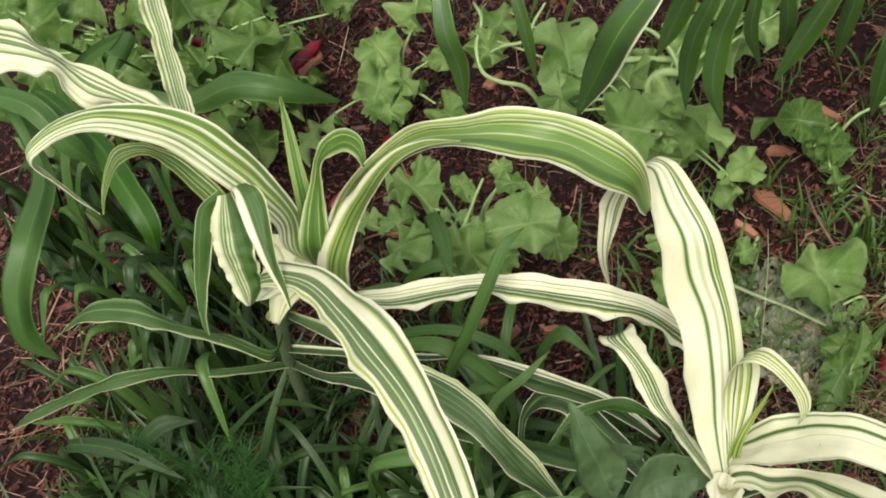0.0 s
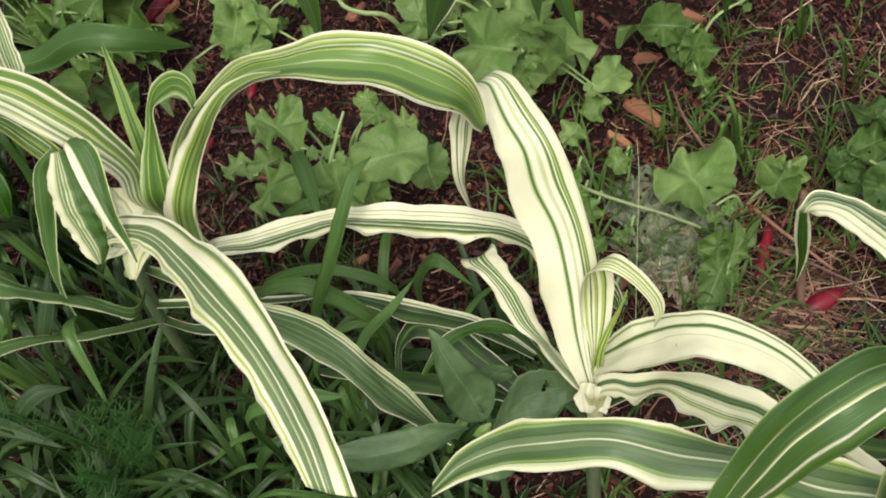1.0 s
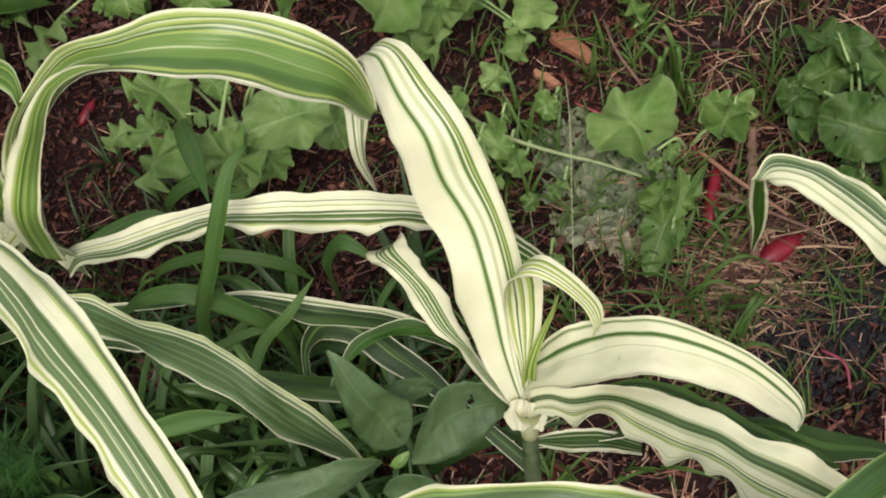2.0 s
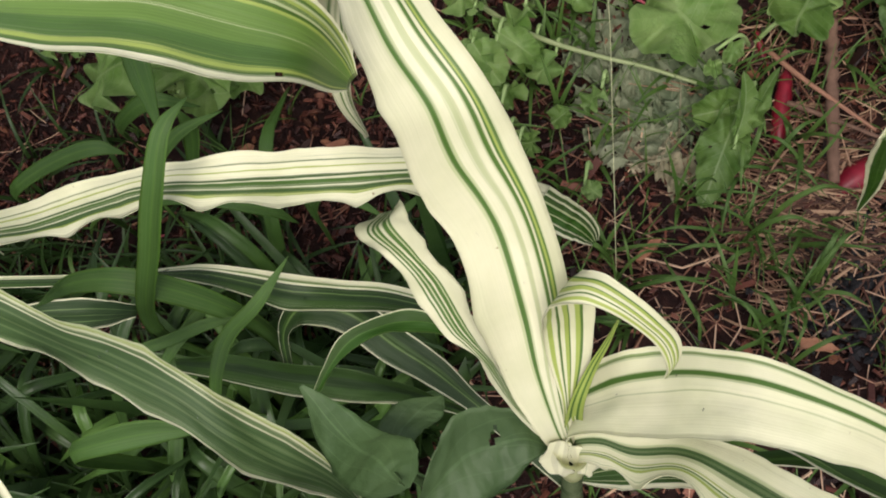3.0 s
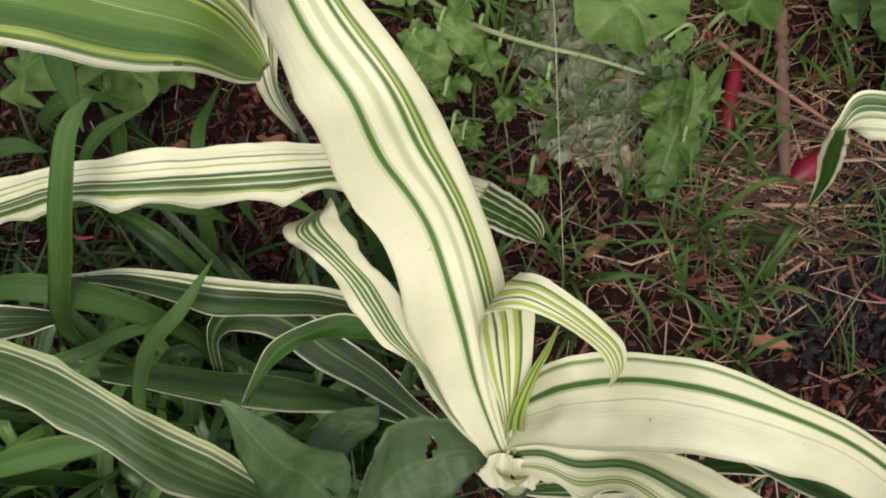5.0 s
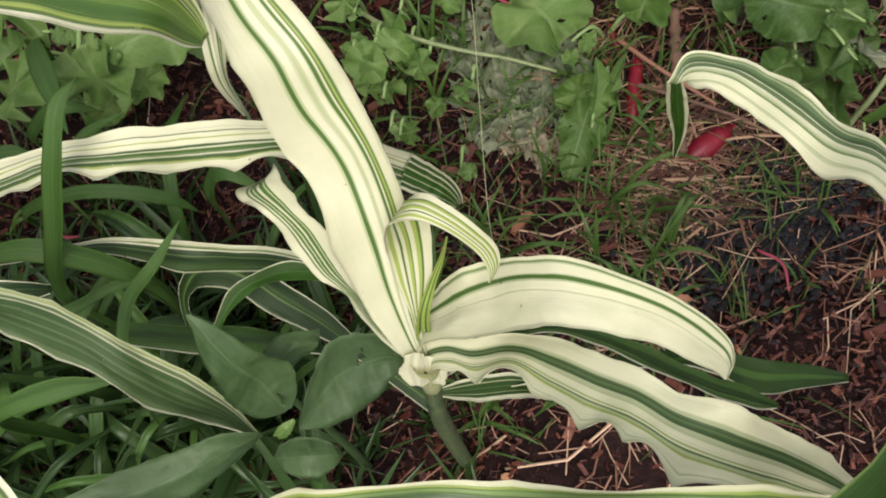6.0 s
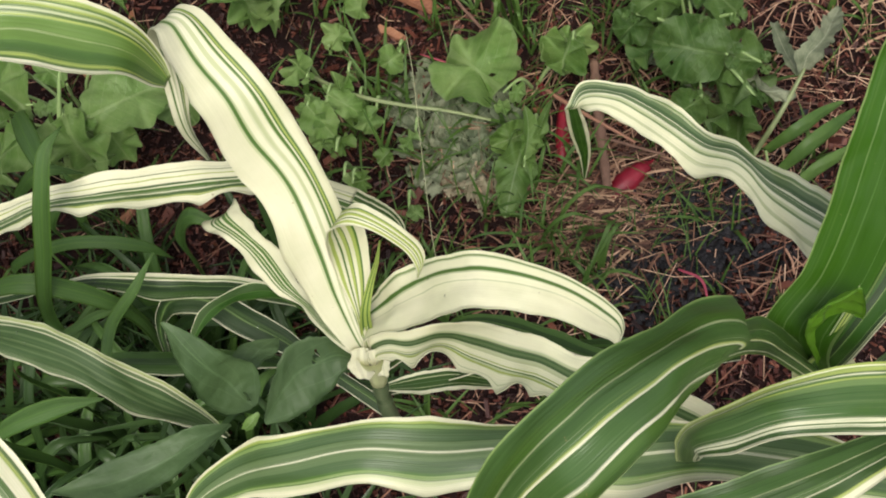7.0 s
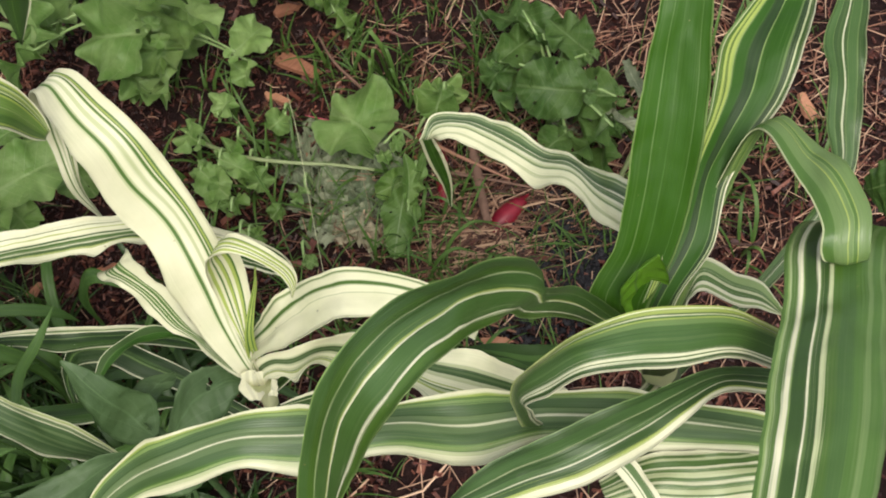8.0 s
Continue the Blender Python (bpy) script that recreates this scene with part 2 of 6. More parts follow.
WITHERED = foliage("withered_grey_brown", (0.22, 0.19, 0.13), (0.38, 0.34, 0.25), 60, 0.1, 0.8, (0.26, 0.21, 0.14))


# ---- mesh helpers ----
def part(name, bm, material, parent, label="", smooth=True):
    me = bpy.data.meshes.new(name)
    bm.normal_update()
    bm.to_mesh(me)
    bm.free()
    me.materials.append(material)
    if smooth:
        me.polygons.foreach_set("use_smooth", [True] * len(me.polygons))
    ob = new(name, me)
    if parent:
        ob.parent = parent
        ob.matrix_parent_inverse = parent.matrix_basis.inverted()
    if label:
        tagged(ob, label)
    return ob


def thing(name, place, label, category, group="", kind=""):
    ob = new(name)
    ob.empty_display_size = 0.02
    ob.location = place
    return tagged(ob, label, category, group, kind)


def spline(rows, n):
    """n rows along a smooth curve through the given rows of numbers."""
    p = np.array(rows, float)
    k = len(p)
    step = np.r_[0, np.cumsum(np.linalg.norm(np.diff(p[:, :3], axis=0), axis=1) ** 0.6 + 1e-5)]
    u = np.linspace(0, step[-1], n)
    i = np.clip(np.searchsorted(step, u, side="right") - 1, 0, k - 2)
    slope = np.gradient(p, step, axis=0) if k > 2 else np.repeat((p[1:] - p[:1]) / step[-1], 2, 0)
    h = (step[i + 1] - step[i])[:, None]
    s = ((u - step[i]) / h[:, 0])[:, None]
    return ((2 * s**3 - 3 * s**2 + 1) * p[i] + (s**3 - 2 * s**2 + s) * h * slope[i] + (3 * s**2 - 2 * s**3) * p[i + 1] + (s**3 - s**2) * h * slope[i + 1])


def side_rows(rows):
    """Stations of x, y, z, half width in mm, and the side's bearing and rise in degrees, as place and side vector."""
    out = []
    for x, y, z, half, az, el in rows:
        h, a, e = half / 1000, radians(az), radians(el)
        out.append((x, y, z, h * math.cos(e) * math.cos(a), h * math.cos(e) * math.sin(a), h * math.sin(e)))
    return out


def ribbon(rows, n=64, m=14, trough=0.16, ruffle=0.1, waves=9.0, seed=1.0, thick=0.00035, ragged=0.03, scallop=(0.0, 0.0, 0.0), bm=None, bites=(), gather=(0.0, 0.13)):
    """A blade along its stations: troughed along the midrib, ruffled and a little ragged at the edges, with two faces and a rim."""
    bm = bm or bmesh.new()
    uvl = bm.loops.layers.uv.verify()
    st = spline(side_rows(rows), n)
    tang = np.gradient(st[:, :3], axis=0)
    tang /= np.linalg.norm(tang, axis=1)[:, None] + 1e-9
    length = np.linalg.norm(np.diff(st[:, :3], axis=0), axis=1).sum()
    tops, lows = [], []
    for i in range(n):
        v = i / (n - 1)
        c, s, t = Vector(st[i, :3]), Vector(st[i, 3:]), Vector(tang[i])
        half = s.length
        nor = s.cross(t)
        nor = nor.normalized() if nor.length > 1e-9 else Vector((0, 0, 1))
        row_t, row_l = [], []
        fade = min(1.0, v * 5) * min(1.0, (1 - v) * 6 + 0.12)
        for j in range(m + 1):
            a = 2 * j / m - 1
            edge = abs(a) ** 2.2
            sd = seed + (7.7 if a > 0 else 0.0)
            rag = 1 + ragged * fade * edge * (noise.noise((v * waves * 1.6, sd, 0.3)) * 1.6 + 0.6 * noise.noise((v * waves * 5, sd, 4.3)))
            if scallop[0] and a * scallop[2] >= 0:
                ph = v * length / scallop[1] + 0.35 * noise.noise((v * 6, seed, 2.0))
                rag += scallop[0] * fade * edge * (0.55 - abs(math.sin(ph * math.pi)))
            lift = trough * half * (abs(a) ** 1.3) - trough * half * 0.5
            wave = ruffle * half * fade * edge * (noise.noise((v * waves, sd, 9.1)) * 2.2 + 0.5 * math.sin(v * waves * 4.4 + sd * 3))
            buckle = half * fade * (0.10 * noise.noise((a * 1.8, v * waves * 1.3, seed)) + 0.045 * noise.noise((a * 4.0, v * waves * 3.4, seed + 5)))
            p = c + s * (a * rag) + nor * (lift + wave + buckle)
            row_t.append(bm.verts.new(p + nor * thick))
            row_l.append(bm.verts.new(p - nor * thick))
        tops.append(row_t)
        lows.append(row_l)

    def face(vs, uvs):
        f = bm.faces.new(vs)
        for lp, q in zip(f.loops, uvs):
            lp[uvl].uv = q

    lv = length / 0.3

    def across(j, i):
        return (j / m) ** (1 + gather[0] * math.exp(-i / (n - 1) / gather[1]))

    holes = {(round(a * m), round(b * (n - 1))) for a, b in bites}
    for i in range(n - 1):
        for j in range(m):
            if (j, i) in holes:
                continue
            q = [(across(j, i), i / (n - 1) * lv), (across(j + 1, i), i / (n - 1) * lv), (across(j + 1, i + 1), (i + 1) / (n - 1) * lv), (across(j, i + 1), (i + 1) / (n - 1) * lv)]
            face([tops[i][j], tops[i][j + 1], tops[i + 1][j + 1], tops[i + 1][j]], q)
            face([lows[i + 1][j], lows[i + 1][j + 1], lows[i][j + 1], lows[i][j]], [q[3], q[2], q[1], q[0]])
        for j in (0, m):
            q = [(j / m, i / (n - 1) * lv)] * 2 + [(j / m, (i + 1) / (n - 1) * lv)] * 2
            vs = [tops[i][j], lows[i][j], lows[i + 1][j], tops[i + 1][j]]
            face(vs[::-1] if j else vs, q)
    for i in (0, n - 1):
        for j in range(m):
            vs = [tops[i][j], tops[i][j + 1], lows[i][j + 1], lows[i][j]]
            face(vs if i else vs[::-1], [(j / m, i)] * 4)
    return bm


def tube(points, radii, sides=10, bm=None, n=0, knots=0.0):
    """A round stem through points, with its radius at each."""
    bm = bm or bmesh.new()
    rows = [(*p, r) for p, r in zip(points, radii)]
    st = spline(rows, n or 4 * len(rows))
    tang = np.gradient(st[:, :3], axis=0)
    rings = []
    for i, r in enumerate(st):
        t = Vector(tang[i]).normalized()
        x = t.orthogonal().normalized() if abs(t.z) > 0.99 else t.cross(Vector((0, 0, 1))).normalized()
        y = t.cross(x)
        rad = max(r[3], 0.0002) * (1 + knots * noise.noise((i * 0.7, 2.0, 1.0)))
        rings.append([bm.verts.new(Vector(r[:3]) + (x * math.cos(k * math.tau / sides) + y * math.sin(k * math.tau / sides)) * rad) for k in range(sides)])
    for a, b in zip(rings, rings[1:]):
        for k in range(sides):
            bm.faces.new((a[k], a[(k + 1) % sides], b[(k + 1) % sides], b[k]))
    bm.faces.new(rings[0][::-1])
    bm.faces.new(rings[-1])
    return bm


# ---- the ground: one uneven sheet ----
def rise(x, y):
    """Height of the soil at a place."""
    far = max(0.0, math.hypot(x - 0.2, y - 0.6) - 1.2)
    k = 1 / (1 + far)
    return -0.012 + k * (0.016 * noise.noise((x * 5, y * 5, 0.2)) + 0.008 * noise.noise((x * 17, y * 17, 1.2)) + 0.004 * noise.noise((x * 60, y * 60, 2.2)))


def make_ground():
    fine = np.arange(-0.9, 1.9, 0.011)
    out = np.array([0.05, 0.12, 0.25, 0.5, 1, 2, 4, 8, 16, 40, 120, 400])
    xs = np.r_[fine[0] - out[::-1], fine, fine[-1] + out]
    ys = np.r_[fine[0] - 0.1 - out[::-1], fine - 0.1, fine[-1] - 0.1 + out]
    verts = [(x, y, rise(x, y)) for y in ys for x in xs]
    w = len(xs)
    faces = [(j * w + i, j * w + i + 1, (j + 1) * w + i + 1, (j + 1) * w + i) for j in range(len(ys) - 1) for i in range(w - 1)]
    me = bpy.data.meshes.new("ground")
    me.from_pydata(verts, [], faces)
    me.polygons.foreach_set("use_smooth", [True] * len(faces))
    me.materials.append(SOIL)
    return tagged(new("ground", me), "damp dark brown garden soil under bark mulch", "ground", kind="structure")


make_ground()


# ---- the striped maize plants ----
def flared(points, radii, seed):
    """A leaf sheath: an open ragged cup round the stalk, wider at its mouth."""
    bm = bmesh.new()
    sides, rings = 28, []
    for p, r in zip(points, radii):
        last = p is points[-1]
        rings.append([bm.verts.new(Vector(p) + Vector((math.cos(k * math.tau / sides) * r, math.sin(k * math.tau / sides) * r, (0.005 * noise.noise((k * 0.6, seed, 1.0)) if last else 0.0)))) for k in range(sides)])
    for a, b in zip(rings, rings[1:]):
        for k in range(sides):
            bm.faces.new((a[k], a[(k + 1) % sides], b[(k + 1) % sides], b[k]))
    bmesh.ops.solidify(bm, geom=bm.faces[:], thickness=0.0007)
    return bm


def maize(place, label, leaves, stalk_points, stalk_radii, wrap=((-0.6, 0.2, 0.7, 1.1), (1.15, 1.25, 1.6, 2.2)), gloss=0.44, clean=0.8):
    plant = thing("maize_plant", place, label, "plant", "striped maize plants")
    part("stalk", tube(stalk_points, stalk_radii, 14, n=40, knots=0.10), STALK, plant, "pale jointed stalk")
    top, below = Vector(stalk_points[-1]), Vector(stalk_points[-2])
    cup = [tuple(below.lerp(top, k)) for k in wrap[0]]
    part("sheath", flared(cup, [stalk_radii[-1] * k for k in wrap[1]], place[0] * 9), SHEATH, plant, "pale ragged leaf sheath")
    for n, (rows, bands, note, opts) in enumerate(leaves):
        mat = striped(f"striped_leaf_{place[0]:.2f}_{n}", bands, opts.pop("gloss", gloss), opts.pop("streaks", 0.85 if gloss < 0.4 else clean))
        part("leaf", ribbon(rows, seed=n * 3.1 + place[0], **opts), mat, plant, note)
    return plant


ARCH_LEAF = [
    (-0.090, 0.551, 0.315, 9.0, -38, -27),
    (-0.090, 0.553, 0.360, 15.0, -38, -27),
    (-0.089, 0.542, 0.406, 14.0, -38, -27),
    (-0.071, 0.552, 0.451, 12.0, -18, -42),
    (-0.050, 0.551, 0.491, 10.5, -10, -15),
    (-0.026, 0.541, 0.525, 11.7, -46, 5),
    (0.003, 0.523, 0.561, 14.9, -72, 9),
    (0.033, 0.495, 0.588, 17.8, -82, 12),
    (0.062, 0.473, 0.602, 20.2, -94, -3),
    (0.091, 0.457, 0.601, 20.8, -105, -6),
    (0.114, 0.445, 0.586, 19.1, -117, -6),
    (0.130, 0.440, 0.568, 15.6, -123, -0),
    (0.137, 0.440, 0.540, 9.8, -127, 6),
    (0.139, 0.439, 0.529, 3.6, -142, 1),
]
WIDE_BENT_LEAF = [
    (-0.101, 0.567, 0.375, 8.0, 160, 17),
    (-0.117, 0.574, 0.399, 11.8, 160, 17),
    (-0.116, 0.589, 0.422, 13.5, -139, 29),
    (-0.131, 0.607, 0.450, 16.8, -131, 0),
    (-0.149, 0.619, 0.479, 18.8, -129, -9),
    (-0.171, 0.630, 0.507, 18.3, -125, -3),
    (-0.201, 0.637, 0.528, 16.6, -118, -3),
    (-0.235, 0.641, 0.538, 13.6, -108, 7),
    (-0.268, 0.638, 0.536, 10.8, -96, 2),
    (-0.291, 0.631, 0.523, 7.9, -70, 8),
    (-0.281, 0.623, 0.502, 5.5, -66, 0),
    (-0.271, 0.618, 0.481, 3.1, -73, -6),
    (-0.260, 0.614, 0.459, 0.7, 124, 12),
]
FAR_REACHING_LEAF = [
    (-0.170, 0.642, 0.449, 14.1, 177, 4),
    (-0.193, 0.678, 0.479, 13.6, 175, -16),
    (-0.220, 0.693, 0.496, 14.6, 170, -26),
    (-0.246, 0.704, 0.510, 18.2, -108, -20),
    (-0.266, 0.722, 0.525, 21.0, -84, 17),
    (-0.287, 0.736, 0.534, 24.5, -87, -5),
    (-0.324, 0.754, 0.541, 26.6, -98, -18),
    (-0.360, 0.777, 0.548, 26.6, -91, -7),
]
UPRIGHT_BACK_LEAF = [
    (-0.186, 0.692, 0.427, 10.7, -58, 31),
    (-0.192, 0.734, 0.431, 12.7, -34, -8),
    (-0.197, 0.777, 0.433, 12.9, -34, 0),
    (-0.202, 0.823, 0.436, 12.6, -28, 9),
    (-0.208, 0.869, 0.437, 12.6, -18, -2),
    (-0.210, 0.917, 0.438, 11.4, -28, 7),
]
HOOK_LEAF = [
    (-0.159, 0.593, 0.404, 7.8, 51, -26),
    (-0.168, 0.616, 0.429, 9.4, 59, 8),
    (-0.184, 0.635, 0.450, 9.7, 70, 4),
    (-0.200, 0.649, 0.465, 9.1, 77, -19),
    (-0.218, 0.658, 0.472, 8.5, 92, -15),
    (-0.238, 0.660, 0.469, 8.0, 100, 12),
    (-0.250, 0.658, 0.457, 6.4, 113, 4),
    (-0.263, 0.651, 0.437, 4.2, 113, -5),
    (-0.271, 0.646, 0.418, 1.8, 122, -44),
]
FOLDED_LEAF = [
    (-0.146, 0.600, 0.452, 4.5, 2, 0),
    (-0.143, 0.592, 0.474, 5.5, 4, 0),
    (-0.139, 0.582, 0.488, 6.8, 8, 0),
    (-0.134, 0.571, 0.492, 9.2, 16, 0),
    (-0.131, 0.558, 0.488, 11.7, 30, 0),
    (-0.129, 0.535, 0.477, 9.4, 37, 0),
    (-0.127, 0.516, 0.465, 6.2, 48, 0),
    (-0.124, 0.504, 0.452, 2.9, 29, 0),
    (-0.123, 0.493, 0.440, 1.0, 20, 0),
]
HANGING_LEAF = [
    (-0.159, 0.601, 0.462, 6.7, -54, 13),
    (-0.177, 0.605, 0.443, 7.5, -21, 5),
    (-0.189, 0.598, 0.416, 8.0, -14, -6),
    (-0.199, 0.592, 0.389, 7.3, -5, -1),
    (-0.210, 0.583, 0.359, 5.5, -19, 4),
    (-0.218, 0.574, 0.328, 3.3, -47, 8),
    (-0.220, 0.563, 0.294, 1.1, -40, 37),
]
SPIKE_LEAF = [
    (-0.100, 0.570, 0.392, 9.5, -16, -2),
    (-0.099, 0.577, 0.427, 8.5, -4, 8),
    (-0.097, 0.584, 0.454, 7.9, 25, 18),
    (-0.095, 0.595, 0.478, 6.1, -4, 17),
    (-0.093, 0.612, 0.502, 4.2, -20, 1),
    (-0.092, 0.626, 0.525, 1.8, 73, -28),
]
ROLLED_LEAF = [
    (-0.101, 0.567, 0.375, 8.0, -27, -2),
    (-0.096, 0.548, 0.434, 14.2, -27, -2),
    (-0.090, 0.560, 0.455, 12.1, -34, 6),
    (-0.082, 0.576, 0.474, 10.1, -56, 32),
    (-0.075, 0.587, 0.489, 9.4, -72, 28),
    (-0.065, 0.587, 0.501, 9.9, -83, -4),
    (-0.051, 0.580, 0.512, 9.7, -101, -11),
    (-0.042, 0.565, 0.517, 8.5, -116, -7),
    (-0.041, 0.547, 0.517, 6.3, -105, 38),
]
FALLING_LEAF = [
    (-0.118, 0.567, 0.359, 5.0, 76, -2),
    (-0.148, 0.555, 0.399, 10.2, 76, -2),
    (-0.127, 0.526, 0.441, 13.0, 82, 0),
    (-0.098, 0.488, 0.474, 15.8, 59, -4),
    (-0.076, 0.440, 0.497, 18.5, 45, -2),
    (-0.059, 0.396, 0.519, 21.3, 41, 12),
    (-0.044, 0.354, 0.526, 18.9, 45, -4),
    (-0.035, 0.317, 0.521, 17.2, 38, -15),
    (-0.030, 0.285, 0.504, 15.9, 4, -27),
    (-0.029, 0.255, 0.486, 16.5, -32, -2),
]
LOWER_FALLING_LEAF = [
    (-0.150, 0.576, 0.309, 5.0, -91, 9),
    (-0.101, 0.514, 0.349, 11.2, -91, 9),
    (-0.081, 0.494, 0.351, 13.3, -107, -2),
    (-0.057, 0.468, 0.348, 13.2, -96, 14),
    (-0.033, 0.443, 0.350, 15.7, -111, -12),
    (-0.010, 0.416, 0.347, 15.8, -112, -13),
    (0.006, 0.391, 0.336, 16.2, -112, -10),
    (0.023, 0.370, 0.313, 14.6, -115, 10),
    (0.038, 0.354, 0.296, 10.7, -115, 37),
    (0.048, 0.335, 0.285, 6.1, -109, 71),
]
LEVEL_LEAF = [
    (-0.095, 0.550, 0.325, 6.0, -87, -7),
    (-0.080, 0.544, 0.347, 11.1, -71, 13),
    (-0.051, 0.537, 0.348, 11.6, -90, 2),
    (-0.014, 0.527, 0.359, 12.6, -97, 4),
    (0.023, 0.515, 0.371, 13.5, -98, 18),
    (0.055, 0.502, 0.370, 14.4, -108, 5),
    (0.086, 0.492, 0.362, 14.9, -111, -3),
    (0.118, 0.483, 0.351, 14.7, -113, -8),
    (0.150, 0.479, 0.327, 12.7, -116, 5),
    (0.179, 0.475, 0.283, 12.1, -144, -37),
    (0.207, 0.462, 0.244, 13.1, -148, -34),
    (0.225, 0.447, 0.219, 10.5, -152, -32),
    (0.230, 0.443, 0.204, 6.8, -163, -10),
    (0.232, 0.441, 0.192, 3.2, -165, 8),
]
LOW_LEAF_A = [
    (-0.162, 0.585, 0.264, 5.0, -107, 9),
    (-0.170, 0.540, 0.304, 6.2, -107, 9),
    (-0.208, 0.565, 0.313, 8.5, -115, 35),
    (-0.247, 0.586, 0.318, 10.8, -86, 25),
    (-0.285, 0.609, 0.323, 11.8, -99, -16),
    (-0.326, 0.622, 0.318, 8.6, -117, -14),
    (-0.366, 0.616, 0.299, 4.5, 108, -37),
]
LOW_LEAF_B = [
    (-0.173, 0.600, 0.181, 5.0, -91, 17),
    (-0.229, 0.585, 0.221, 5.1, -91, 17),
    (-0.283, 0.600, 0.223, 6.2, -88, 19),
    (-0.330, 0.607, 0.218, 7.3, -96, -7),
    (-0.378, 0.608, 0.209, 7.0, -89, 8),
    (-0.429, 0.606, 0.197, 6.1, -91, -2),
    (-0.457, 0.604, 0.184, 4.6, -60, 48),
]
LOW_LEAF_C = [
    (-0.168, 0.592, 0.224, 5.0, -83, -4),
    (-0.042, 0.524, 0.264, 3.7, -83, -4),
    (-0.016, 0.513, 0.270, 5.1, -81, 33),
    (0.007, 0.500, 0.275, 7.0, -100, 22),
    (0.032, 0.482, 0.277, 9.0, -106, 10),
    (0.053, 0.466, 0.275, 10.6, -120, -6),
    (0.076, 0.456, 0.265, 9.7, -118, 9),
    (0.102, 0.447, 0.245, 8.8, -111, 3),
    (0.125, 0.434, 0.222, 6.7, -126, 6),
    (0.144, 0.420, 0.200, 4.1, -136, 21),
]
LOW_LEAF_E = [
    (0.159, 0.333, 0.262, 5.0, 84, -20),
    (0.127, 0.401, 0.302, 5.9, 84, -20),
    (0.111, 0.413, 0.302, 6.7, 80, -3),
    (0.094, 0.418, 0.300, 6.5, 110, -21),
    (0.077, 0.419, 0.295, 6.2, 136, 2),
    (0.060, 0.413, 0.286, 4.4, 163, -18),
    (0.046, 0.405, 0.276, 2.5, 130, -34),
]
LOW_LEAF_F = [
    (0.155, 0.339, 0.189, 5.0, -160, 33),
    (0.107, 0.377, 0.229, 4.5, -160, 33),
    (0.084, 0.397, 0.227, 7.5, -120, 27),
    (0.057, 0.415, 0.223, 10.2, -111, 1),
    (0.022, 0.437, 0.217, 10.1, -107, 10),
    (-0.009, 0.460, 0.209, 9.5, -98, 3),
    (-0.043, 0.481, 0.198, 7.7, -81, 39),
]
LOW_LEAF_G = [
    (-0.173, 0.600, 0.181, 5.0, -102, 8),
    (-0.133, 0.551, 0.221, 5.5, -102, 8),
    (-0.113, 0.543, 0.221, 8.4, -101, 10),
    (-0.082, 0.530, 0.218, 11.2, -107, -0),
    (-0.051, 0.518, 0.215, 11.8, -83, 52),
]
TORN_LEAF = [
    (-0.156, 0.594, 0.468, 5.6, 5, 0),
    (-0.160, 0.582, 0.450, 13.6, -9, 0),
    (-0.163, 0.569, 0.430, 18.4, -17, 0),
    (-0.163, 0.558, 0.408, 15.1, -11, 0),
    (-0.163, 0.551, 0.392, 11.9, -4, 0),
    (-0.166, 0.547, 0.378, 3.4, -3, 0),
]
SHEATH_LEAF = [
    (-0.155, 0.553, 0.331, 5.3, -52, 30),
    (-0.142, 0.559, 0.356, 11.0, -30, -2),
    (-0.113, 0.564, 0.379, 15.9, -41, 2),
    (-0.093, 0.565, 0.400, 20.8, -49, 0),
]
COLLAR_LEAF = [
    (-0.136, 0.600, 0.399, 24.3, -47, 19),
    (-0.131, 0.582, 0.385, 23.5, -24, -5),
    (-0.131, 0.567, 0.371, 20.2, -14, -4),
    (-0.154, 0.561, 0.361, 15.9, -2, 5),
]


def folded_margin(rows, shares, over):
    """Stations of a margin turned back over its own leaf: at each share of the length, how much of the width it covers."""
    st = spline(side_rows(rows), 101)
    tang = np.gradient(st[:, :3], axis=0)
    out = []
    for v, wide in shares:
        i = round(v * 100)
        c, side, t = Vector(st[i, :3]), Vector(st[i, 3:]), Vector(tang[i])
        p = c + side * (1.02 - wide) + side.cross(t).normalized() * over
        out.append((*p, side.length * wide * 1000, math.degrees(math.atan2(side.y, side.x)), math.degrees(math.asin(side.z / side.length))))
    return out


